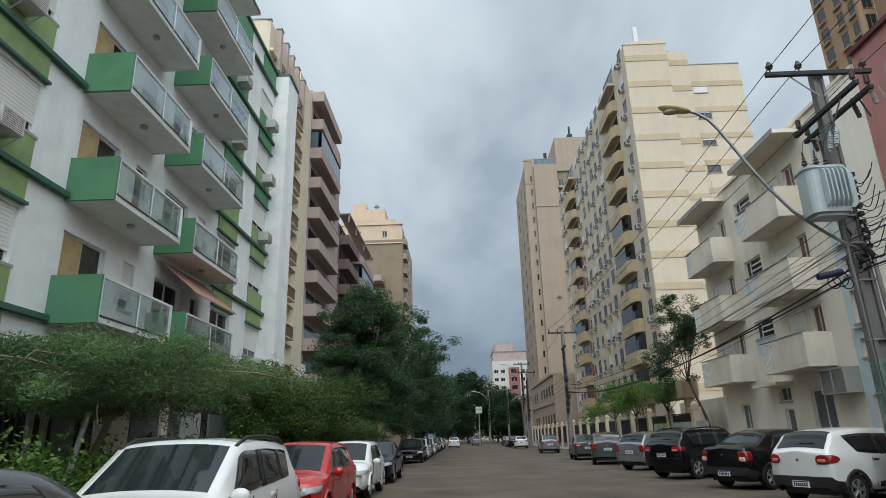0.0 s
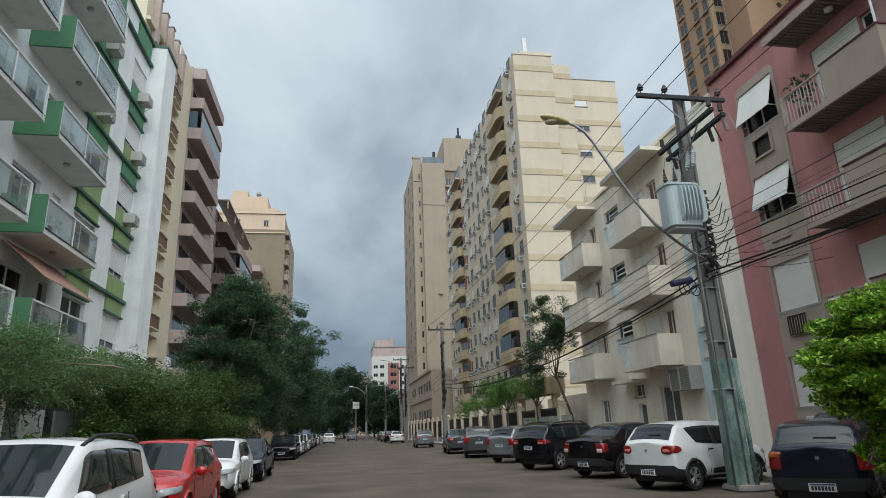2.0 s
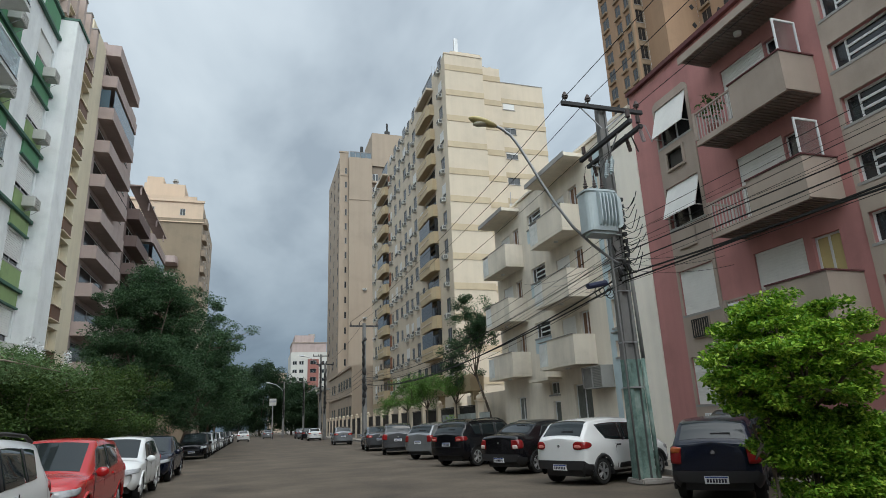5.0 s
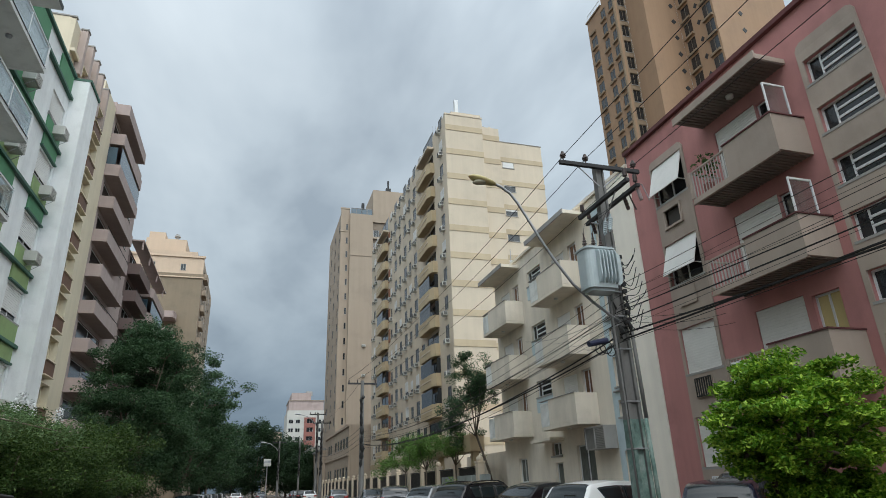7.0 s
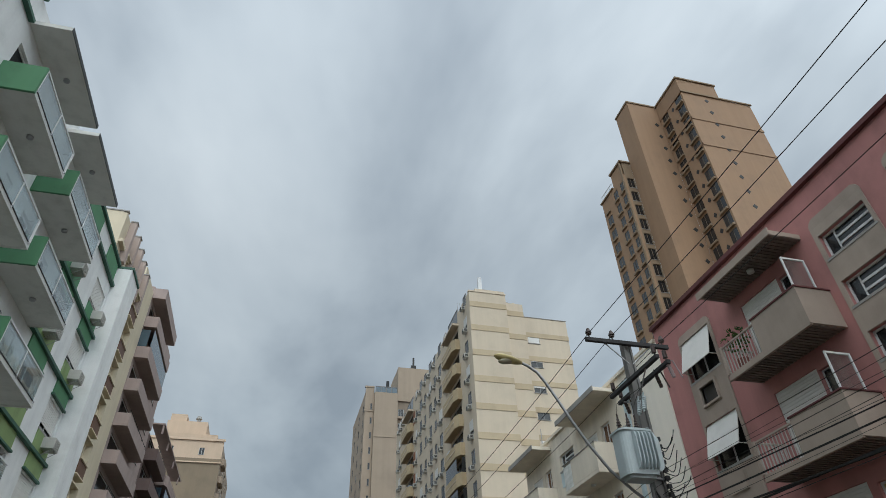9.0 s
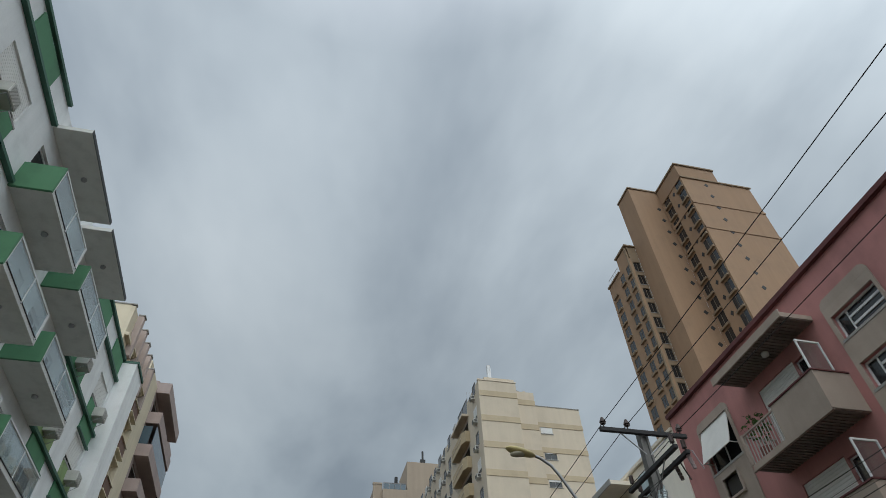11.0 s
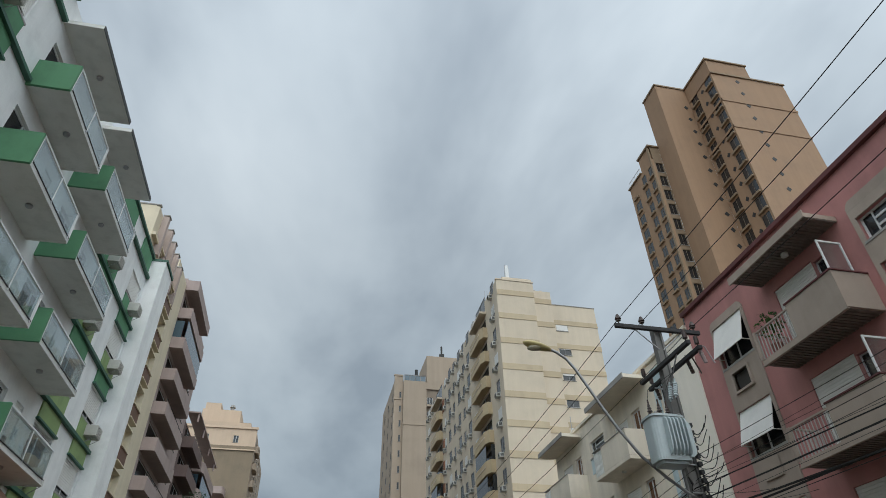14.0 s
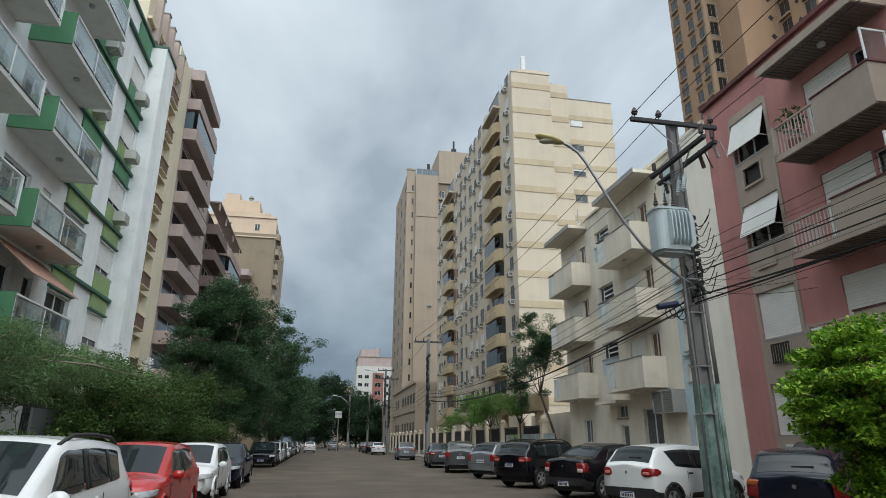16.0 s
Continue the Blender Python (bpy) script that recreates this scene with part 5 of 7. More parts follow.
# ---- poles and wires ----
def utility_pole():
    p = thing("utility_pole", pose(8.9, 13.2, 0), "weathered concrete utility pole with green painted foot", "utility pole")
    WORLDLY.add(p.name)

    def post(z0, z1, grow=0.0):
        bm = bmesh.new()
        outline = ((-1, -1), (-0.55, -1), (-0.55, -0.45), (0.55, -0.45), (0.55, -1), (1, -1), (1, 1), (0.55, 1), (0.55, 0.45), (-0.55, 0.45), (-0.55, 1), (-1, 1))
        rings = []
        for z in (z0, z1):
            w, d = 0.215 - 0.0095 * z + grow, 0.16 - 0.007 * z + grow
            rings.append([bm.verts.new((8.9 + u * w, 13.2 + v * d, z)) for u, v in outline])
        for k in range(12):
            j = (k + 1) % 12
            bm.faces.new((rings[0][k], rings[0][j], rings[1][j], rings[1][k]))
        bm.faces.new(rings[0][::-1])
        bm.faces.new(rings[1])
        return bm

    part("post", post(0.0, 9.9), POLE_MAT, p)
    part("painted_foot", post(0.05, 2.9, 0.006), POLE_GREEN, p, "worn green paint on the foot")
    foot = prism([(8.62, 12.85), (9.05, 12.78), (9.5, 12.86), (9.56, 13.3), (9.3, 13.62), (8.66, 13.6)], 0.13, "z", 0.0)
    part("footing", foot, KERB, p, "rough concrete footing", bevel=0.03)
    for x, y, r, z0, top, m in ((9.17, 13.0, 0.05, 0.1, 2.9, POLE_GREEN), (9.14, 13.0, 0.048, 2.9, 5.2, POLE_MAT), (9.24, 13.12, 0.03, 0.1, 3.6, ALU), (8.66, 13.04, 0.025, 0.1, 6.0, POLE_MAT)):
        part("conduit", chain(bmesh.new(), [(x, y, z0), (x - 0.02, y, (z0 + top) / 2), (x - 0.05, y, top)], r, 8), m, p, "", True)
    for z in (2.2, 3.3, 4.6, 5.2, 5.45, 6.1):
        w, d = 0.23 - 0.0095 * z, 0.175 - 0.007 * z
        part("strap", boxes((8.9 - w, 8.9 + w, 13.2 - d, 13.2 + d, z, z + 0.035)), STEEL, p)
    part("crossarm", boxes((7.62, 10.16, 13.0, 13.1, 9.74, 9.86)), ARM, p, "dark timber top crossarm", bevel=0.01)
    part("crossarm", boxes((8.62, 8.73, 11.6, 14.1, 8.59, 8.7)), ARM, p, "dark timber crossarm along the street", bevel=0.01)
    part("crossarm", boxes((9.06, 9.17, 11.8, 14.45, 8.59, 8.7)), ARM, p, bevel=0.01)
    for a, c in (((8.2, 13.08, 9.76), (8.83, 13.1, 9.2)), ((9.6, 13.08, 9.76), (8.95, 13.1, 9.2)), ((8.67, 12.2, 8.6), (8.84, 13.1, 8.1)), ((9.1, 14.2, 8.6), (8.95, 13.25, 8.1))):
        part("brace", tube(bmesh.new(), a, c, 0.019, sides=5), STEEL, p)
    for x, z in ((7.75, 9.86), (8.45, 9.86), (10.0, 9.86)):
        bm = bmesh.new()
        tube(bm, (x, 13.05, z), (x, 13.05, z + 0.1), 0.02, sides=6)
        for j, (r, h) in enumerate(((0.075, 0.05), (0.09, 0.06), (0.06, 0.06), (0.04, 0.04))):
            tube(bm, (x, 13.05, z + 0.1 + j * 0.05), (x, 13.05, z + 0.1 + j * 0.05 + h), r, r * 0.8, 10)
        part("insulator", bm, CERAMIC, p, "dark ceramic insulator")
    for y in (11.9, 12.5, 14.2):
        bm = bmesh.new()
        for j in range(5):
            tube(bm, (9.12 + j * 0.02, y, 8.7 - j * 0.09), (9.13 + j * 0.02, y, 8.62 - j * 0.09), 0.055, 0.045, 9)
        tube(bm, (9.3, y, 8.72), (9.42, y - 0.05, 8.25), 0.02, sides=6)
        tube(bm, (9.1, y, 8.74), (9.32, y, 8.72), 0.015, sides=5)
        part("fuse_cutout", bm, CERAMIC if y > 12.3 else FUSE, p, "fuse cut-out with porcelain body")
    # transformer
    cx, cy = 8.15, 12.72

    def plan(w, d, r):
        out = []
        for sx, sy, a0 in ((1, 1, 0), (-1, 1, 90), (-1, -1, 180), (1, -1, 270)):
            out += [(cx + sx * (w - r) + r * math.cos(radians(a0 + q)), cy + sy * (d - r) + r * math.sin(radians(a0 + q))) for q in (0, 22, 45, 68, 90)]
        return out

    tr = part("transformer", prism(plan(0.43, 0.29, 0.16), 1.02, "z", 6.0), TRANSFORMER, p, "blue-grey pole transformer with cooling fins")
    part("lid", prism(plan(0.46, 0.32, 0.17), 0.05, "z", 7.022), TRANSFORMER, tr)
    part("lid", prism(plan(0.34, 0.22, 0.08), 0.05, "z", 7.074), TRANSFORMER, tr)
    part("base", prism(plan(0.34, 0.22, 0.08), 0.07, "z", 5.928), TRANSFORMER, tr)
    fin = [(0.0, 6.98), (-0.09, 6.98), (-0.15, 6.92), (-0.17, 6.82), (-0.17, 6.30), (-0.15, 6.2), (-0.09, 6.12), (0.0, 6.10)]
    for k in range(6):
        part("cooling_fin", prism([(cy - 0.291 + u, v) for u, v in fin], 0.032, "x", cx - 0.17 + k * 0.095), TRANSFORMER, tr, bevel=0.006)
    for k in range(4):
        part("cooling_fin", prism([(cx + 0.431 - u, v) for u, v in fin], 0.032, "y", cy - 0.2 + k * 0.125), TRANSFORMER, tr, bevel=0.006)
    for x in (cx - 0.3, cx + 0.3):
        part("lug", chain(bmesh.new(), [(x, cy - 0.25, 7.07), (x, cy - 0.25, 7.13), (x + 0.06, cy - 0.25, 7.13), (x + 0.06, cy - 0.25, 7.07)], 0.012, 5), STEEL, tr)
    for dx, dy in ((-0.24, 0.05), (-0.02, -0.02), (0.24, 0.05)):
        bm = bmesh.new()
        for j, r in enumerate((0.075, 0.06, 0.07, 0.055, 0.04)):
            tube(bm, (cx + dx, cy + dy, 7.12 + j * 0.07), (cx + dx, cy + dy, 7.17 + j * 0.07), r, r * 0.55, 10)
        tube(bm, (cx + dx, cy + dy, 7.1), (cx + dx, cy + dy, 7.56), 0.022, sides=6)
        part("bushing", bm, CERAMIC, tr)
        part("lead", chain(bmesh.new(), [(cx + dx, cy + dy, 7.54), (cx + dx + 0.1, cy + dy + 0.05, 7.85), (8.75, 12.6 + dx, 8.3), (9.1, 12.6 + dx, 8.55)], 0.007, 5), RUBBER, tr)
    # arresters beside the post, and pin insulators on the street-wise arms
    for y in (12.6, 12.85):
        bm = bmesh.new()
        for j in range(6):
            tube(bm, (8.62 + j * 0.012, y, 7.66 + j * 0.06), (8.632 + j * 0.012, y, 7.71 + j * 0.06), 0.06, 0.05, 9)
        tube(bm, (8.6, y, 7.6), (8.7, y, 8.12), 0.022, sides=6)
        tube(bm, (8.7, y, 8.1), (8.8, 13.1, 8.12), 0.015, sides=5)
        part("arrester", bm, TRANSFORMER, p, "pale grey arrester")
    for x, y in ((8.675, 11.7), (8.675, 13.9), (9.115, 11.9), (9.115, 14.3)):
        bm = bmesh.new()
        tube(bm, (x, y, 8.7), (x, y, 8.78), 0.02, sides=6)
        tube(bm, (x, y, 8.78), (x, y, 8.98), 0.06, 0.055, 10)
        part("insulator", bm, CERAMIC, p, "dark ceramic insulator")
    part("mount", boxes((8.45, 8.82, 13.012, 13.1, 6.75, 6.85), (8.5, 8.82, 13.012, 13.1, 6.2, 6.3)), STEEL, p)
    knots = bmesh.new()
    for x, y, z, h, q in ((8.74, 12.96, 4.85, 0.34, 0.06), (9.02, 12.97, 4.95, 0.4, 0.055), (8.88, 12.93, 5.1, 0.3, 0.07), (9.1, 13.02, 5.4, 0.5, 0.035), (8.7, 13.02, 5.5, 0.3, 0.03)):
        chain(knots, [(x, y, z), (x + 0.03, y - 0.02, z + h * 0.5), (x - 0.02, y, z + h)], [q * 0.7, q, q * 0.6], 8)
    part("cable_bundle", knots, RUBBER, p, "black knot of cables strapped to the post", True)
    # loose drop wires by the post, coils and a splice box
    r = random.Random(8)
    for j in range(10):
        z, reach, dip = 5.35 + j * 0.19, r.uniform(0.3, 0.55), r.uniform(0.08, 0.3)
        line = [(9.0 + reach * u, 13.0 - 0.25 * u, z - dip * math.sin(math.pi * u) + 0.22 * u ** 3 + 0.03 * math.sin(9 * u + j)) for u in (k / 10 for k in range(11))]
        part("drop_wire", chain(bmesh.new(), line, 0.011, 5), RUBBER, p)
        part("clamp", boxes((9.0, 9.09, 12.93, 13.03, z - 0.05, z + 0.05)), PLASTIC, p)
    for c, q in (((8.1, 12.95, 4.55), 0.14), ((8.35, 12.9, 4.5), 0.12), ((8.25, 12.95, 4.62), 0.17)):
        part("wire_loop", chain(bmesh.new(), [(c[0] + q * math.cos(t), c[1], c[2] + q * math.sin(t)) for t in (2 * math.pi * k / 14 for k in range(15))], 0.013, 5), RUBBER, p, "loop of black cable")
    bm = bmesh.new()
    tube(bm, (7.75, 12.9, 4.66), (8.3, 12.95, 4.78), 0.075, sides=10)
    part("splice_box", bm, SPLICE, p, "dark blue cable splice box")


ARM = surface("dark_weathered_timber", (0.045, 0.045, 0.047), vary=0.3, rough=0.85, streak=0.2)
FUSE = surface("rose_porcelain", (0.33, 0.26, 0.26), rough=0.35, vary=0.15)
SPLICE = surface("dark_blue_plastic", (0.02, 0.025, 0.06), rough=0.5)
utility_pole()


def street_lamp():
    p = thing("street_lamp", pose(8.9, 13.15, 5.3), "long curved grey street lamp arm on a pole", "street lamp")
    WORLDLY.add(p.name)
    arm = chain(bmesh.new(), [(8.8, 13.05, 5.32), (8.6, 13.05, 5.44), (8.1, 13.05, 5.8), (7.6, 13.05, 6.24), (7.15, 13.05, 6.85), (6.78, 13.05, 7.45), (6.5, 13.05, 7.95), (6.25, 13.05, 8.38), (6.05, 13.05, 8.65), (5.8, 13.05, 8.82), (5.55, 13.05, 8.92)], 0.038, 10)
    part("arm", arm, STEEL, p, "galvanised curved arm", True)
    head = bmesh.new()
    rings = []
    for u, w, h in ((0, 0.05, 0.04), (0.12, 0.11, 0.07), (0.3, 0.15, 0.09), (0.5, 0.155, 0.09), (0.66, 0.11, 0.06), (0.74, 0.03, 0.02)):
        c = Vector((5.66 - u, 13.05, 8.88 + u * 0.2))
        rings.append([head.verts.new(c + Vector((0, w * math.cos(t), h * math.sin(t)))) for t in (2 * math.pi * k / 14 for k in range(14))])
    for a, b in zip(rings, rings[1:]):
        for k in range(14):
            head.faces.new((a[k], a[(k + 1) % 14], b[(k + 1) % 14], b[k]))
    head.faces.new(rings[0][::-1])
    head.faces.new(rings[-1])
    part("head", head, LAMP_CASE, p, "yellowed lamp head", True)
    lens = bmesh.new()
    bmesh.ops.create_uvsphere(lens, u_segments=16, v_segments=8, radius=1.0, matrix=Matrix.Translation((5.28, 13.05, 8.91)) @ Matrix.Rotation(radians(-11), 4, "Y") @ Matrix.Diagonal((0.27, 0.115, 0.085, 1)))
    part("lens", lens, LAMP_LENS, p, "dull glass lens", True)


LAMP_CASE = surface("yellowed_lamp_case", (0.52, 0.43, 0.20), vary=0.2, rough=0.45)
LAMP_LENS = surface("dull_lens", (0.36, 0.33, 0.24), vary=0.2, rough=0.25)
street_lamp()


def plain_pole(x, y, h, lamp=False, label="slim concrete utility pole with timber crossarm"):
    p = thing("utility_pole", pose(x, y, 0), label, "utility pole", "poles down the street")
    bm = bmesh.new()
    tube(bm, (0, 0, 0), (0, 0, h), 0.23, 0.14, 10)
    part("post", bm, POLE_MAT, p)
    part("crossarm", boxes((-1.2, 1.2, -0.06, 0.06, h - 0.3, h - 0.17)), ARM, p)
    part("crossarm", boxes((-0.06, 0.06, -0.9, 0.9, h - 1.5, h - 1.38)), ARM, p)
    for dx in (-1.1, -0.4, 1.1):
        bm = bmesh.new()
        tube(bm, (dx, 0, h - 0.17), (dx, 0, h + 0.08), 0.07, 0.04, 8)
        part("insulator", bm, CERAMIC, p)
    for z, r in ((h - 1.9, 0.2), (h - 2.5, 0.26), (h - 3.1, 0.22), (h - 3.6, 0.3), (h - 4.3, 0.38), (h - 5.0, 0.32), (h - 5.6, 0.44), (h - 6.2, 0.36), (h - 6.7, 0.28)):
        part("cable_coil", chain(bmesh.new(), [(-0.2 + r * 0.5, -0.12, z - 0.2), (-0.28 + r * 0.7, -0.16, z + 0.25), (0.16 - r * 0.5, -0.1, z + 0.75)], [r * 0.25, r * 0.5, r * 0.2], 7), RUBBER, p, "black coiled cable", True)
    if lamp:
        bm = chain(bmesh.new(), [(0, 0, h - 2), (-0.6, 0, h - 1.2), (-1.5, 0, h - 0.5), (-2.6, 0, h - 0.2)], 0.05, 7)
        tube(bm, (-2.5, 0, h - 0.22), (-3.2, 0, h - 0.15), 0.14, 0.08, 8)
        part("lamp_arm", bm, STEEL, p)
    return p


plain_pole(8.5, 50, 9.8)
plain_pole(9.0, 84, 10.0)
plain_pole(9.2, 92, 12.0, True)
plain_pole(9.3, 125, 10.5)
plain_pole(5.2, 118, 10.0, True)
sb = thing("street_sign", pose(3.0, 108, 0), "white sign box on a slim post", "sign")
bm = bmesh.new()
tube(bm, (0, 0, 0), (0, 0, 5.4), 0.08, sides=8)
part("post", bm, STEEL, sb)
part("sign_box", boxes((-0.55, 0.55, -0.15, 0.15, 5.4, 6.5)), AC_WHITE, sb)
part("bar", boxes((-0.5, 0.5, -0.16, -0.152, 5.9, 6.2)), STEEL, sb)


def wire(points, r, name="cable", label="black overhead cable between poles"):
    ob = tagged(new(name, solid(name, chain(bmesh.new(), points, r, 5), RUBBER)), label, "cable", "overhead cables")
    return ob


def sag(p, q, drop, n=14):
    p, q = Vector(p), Vector(q)
    return [p.lerp(q, k / n) - Vector((0, 0, drop * 4 * (k / n) * (1 - k / n))) for k in range(n + 1)]


for x, xn, xb in ((7.75, 7.35, 7.3), (8.45, 8.1, 8.55), (10.0, 9.5, 10.3)):
    wire(sag((x, 13.05, 10.0), (xn, 50, 9.9), 0.6), 0.010)
    wire(sag((x, 13.05, 10.0), (xb, -26, 11.2), 0.35), 0.010)
rw = random.Random(3)
for j in range(13):
    z = 4.75 + j * 0.115
    x = 8.75 + rw.uniform(-0.12, 0.2)
    thick = 0.022 if j in (1, 2) else 0.013 if j in (4, 7) else rw.choice((0.004, 0.005, 0.007))
    wire(sag((x, 13.0, z), (8.45 + rw.uniform(-0.1, 0.1), 50, 4.7 + j * 0.09), rw.uniform(0.55, 1.1)), thick)
    wire(sag((x, 13.0, z), (9.0 + rw.uniform(-0.2, 0.4), -24, z + rw.uniform(0.1, 0.9)), rw.uniform(0.1, 0.6)), thick)
for j in range(5):
    wire(sag((8.9, 13.1, 5.0 + j * 0.15), (12.98, 20.5 + j * 1.8, 6.2 + j * 0.5), 0.25), 0.006, label="thin service cable to a house front")
for j in range(3):
    wire(sag((8.9, 13.1, 5.2 + j * 0.15), (12.98, 13.6 + j * 0.3, 5.6 + j * 0.35), 0.15), 0.006, label="thin service cable to a house front")
for j in range(4):
    wire(sag((8.5, 50, 5.0 + j * 0.4), (9.0, 84, 5.2 + j * 0.4), 0.5), 0.012)
wire(sag((8.4, 50, 9.8), (9.0, 84, 10.0), 0.5), 0.010)


# ---- trees ----
BARK_PALE = surface("pale_bark", (0.24, 0.21, 0.16), vary=0.3, grain=25, bump=0.7, rough=0.9)


def leaves_mesh(name, centres, normals_seed, size, long, material, droop=0.0, level=0.5):
    """Thousands of small pointed leaves as one mesh: a folded diamond for each centre."""
    r = np.random.RandomState(normals_seed)
    c = np.asarray(centres)
    n = len(c)
    a = r.normal(size=(n, 3))
    a[:, 2] = a[:, 2] * 0.6 - droop
    a /= np.linalg.norm(a, axis=1, keepdims=True)
    s = np.cross(a, r.normal(size=(n, 3)) + (0, 0, 3.0 * level))
    s /= np.linalg.norm(s, axis=1, keepdims=True)
    up = np.cross(a, s)
    k = size * r.uniform(0.6, 1.35, size=(n, 1))
    w = k / long
    v = np.stack([c - a * k * 0.5, c + s * w * 0.5 + up * w * 0.12, c + a * k * 0.5, c - s * w * 0.5 + up * w * 0.12], axis=1).reshape(-1, 3)
    f = np.arange(4 * n).reshape(n, 4)
    me = bpy.data.meshes.new(name)
    me.from_pydata(v.tolist(), [], f.tolist())
    me.materials.append(material)
    return me


def tree(x, y, trunk_h, height, spread, material, seed, clusters, per, size, long=2.2, droop=0.0, label="street tree with a dense dark green crown", lean=(0, 0), trunk_r=0.16, gauss=0.42, skirt=0.0, stretch_y=1.0, z0=0.1, name="tree", group="street trees", limbs=7, flat=0.75, bark=None, level=0.5, limb_r=1.0, twigs=0, taper=0.0):
    t = thing(name, pose(x, y, z0), label, "tree", group)
    r = random.Random(seed)
    wood = bmesh.new()
    top = Vector((lean[0], lean[1], trunk_h))
    chain(wood, [(0, 0, 0), (lean[0] * 0.4 + r.uniform(-0.05, 0.05), lean[1] * 0.4, trunk_h * 0.5), tuple(top)], [trunk_r, trunk_r * 0.85, trunk_r * 0.7], 9)
    part("trunk", wood, bark or BARK, t, "", True)
    tips = []
    crown_h = height - trunk_h * 0.8
    branch = bmesh.new()
    for i in range(limbs):
        a = 2 * math.pi * (i + r.uniform(-0.3, 0.3)) / limbs
        rise = r.uniform(0.15, 1.0)
        reach = spread * math.sqrt(max(0.05, 1 - (rise * 0.95) ** 2)) * r.uniform(0.7, 1.05)
        end = top + Vector((math.cos(a) * reach, math.sin(a) * reach * stretch_y, crown_h * rise * 0.85 - skirt * (1 - rise)))
        mid = top.lerp(end, 0.5) + Vector((0, 0, 0.12 * spread))
        chain(branch, [tuple(top - Vector((0, 0, 0.15))), tuple(mid), tuple(end)], [trunk_r * 0.42 * limb_r, trunk_r * 0.22 * limb_r, 0.012 * limb_r], 6)
        for _ in range(5):
            q = mid.lerp(end, r.uniform(0.1, 1.0))
            e = q + Vector((r.gauss(0, 0.3) * spread, r.gauss(0, 0.3) * spread * stretch_y, r.gauss(0.1, 0.22) * spread))
            e.z = min(e.z, height - 0.1)
            chain(branch, [tuple(q), tuple(q.lerp(e, 0.5) + Vector((0, 0, 0.08))), tuple(e)], [trunk_r * 0.2 * limb_r, 0.03 * limb_r, 0.012 * limb_r], 5)
            tips += [e, q.lerp(e, 0.6)]
        tips += [end, mid]
    if twigs:
        # bare pale shoots that hang at the outside of the crown
        shoots = bmesh.new()
        for _ in range(twigs):
            a, h = r.uniform(0, 2 * math.pi), r.uniform(-0.1, 0.75)
            q = top + Vector((math.cos(a) * spread * r.uniform(0.35, 0.8), math.sin(a) * spread * stretch_y * r.uniform(0.35, 0.8), crown_h * h * 0.8))
            d = Vector((math.cos(a) * 0.25 + r.gauss(0, 0.2), math.sin(a) * 0.25 + r.gauss(0, 0.2), r.uniform(-0.75, 0.1)))
            d *= r.uniform(0.35, 0.7)
            bow = Vector((r.gauss(0, 0.04), r.gauss(0, 0.04), 0.06))
            chain(shoots, [tuple(q + d * u + bow * 4 * u * (1 - u)) for u in (0, 0.2, 0.4, 0.6, 0.8, 1.0)], [0.013, 0.012, 0.011, 0.009, 0.007, 0.004], 5)
        part("twig", shoots, bark or BARK, t, "pale bare twigs", True)["kind"] = "stuff"
    part("branching", branch, bark or BARK, t, "", True)
    rs = np.random.RandomState(seed)
    pts = []
    for k in range(clusters):
        if k < len(tips):
            c = tips[k]
        else:
            d = Vector((r.gauss(0, 1), r.gauss(0, 1), r.gauss(0, 1))).normalized() * r.uniform(0.45, 1.0) ** 0.6
            narrow = 1.0 - taper * max(0.0, 0.3 + d.z)
            c = top + Vector((d.x * spread * narrow, d.y * spread * stretch_y * narrow, crown_h * 0.42 + d.z * crown_h * 0.5 - skirt * max(0, -d.z)))
        g = gauss * r.uniform(0.6, 1.25)
        ball = rs.normal(size=(per, 3))
        ball *= (rs.uniform(size=(per, 1)) ** 0.45 * 1.75) / np.linalg.norm(ball, axis=1, keepdims=True)
        pts.append(ball * (g, g, g * flat) + np.array(c))
    put("crown", leaves_mesh("crown", np.concatenate(pts), seed, size, long, material, droop, level), t)
    return t


tree(-5.75, 36.5, 2.2, 11.0, 3.3, LEAF_DARK, 1, 330, 360, 0.125, label="large dense dark green street tree", trunk_r=0.22, gauss=0.40, skirt=0.5, taper=0.35, limbs=9, flat=0.6)
tree(-4.9, 47.5, 2.6, 12.2, 3.7, LEAF_DARK, 2, 170, 260, 0.16, label="dark green street tree leaning over the road", gauss=0.42, trunk_r=0.2, lean=(0.8, 0), taper=0.2, flat=0.6)
tree(-5.2, 58, 2.6, 11.5, 4.0, LEAF_DARK, 3, 140, 200, 0.2, gauss=0.5, trunk_r=0.2)
tree(-5.6, 71, 2.6, 10.5, 4.2, LEAF_DARK, 4, 110, 170, 0.26, gauss=0.6, trunk_r=0.2)
tree(-5.6, 86, 2.6, 11.0, 4.4, LEAF_DARK, 5, 90, 150, 0.32, gauss=0.7, trunk_r=0.2)
tree(-5.8, 104, 2.6, 10.0, 4.4, LEAF_DARK, 6, 80, 150, 0.36, gauss=0.8, trunk_r=0.2)
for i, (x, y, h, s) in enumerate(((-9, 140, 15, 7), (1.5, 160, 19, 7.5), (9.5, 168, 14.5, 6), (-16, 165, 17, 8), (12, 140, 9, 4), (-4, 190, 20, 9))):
    tree(x, y, 2.5, h, s, LEAF_FAR_SHADED, 20 + i, 190, 220, 0.42, gauss=1.0, trunk_r=0.3, label="far green tree closing the street, shade put into its leaf colour", skirt=1.5)
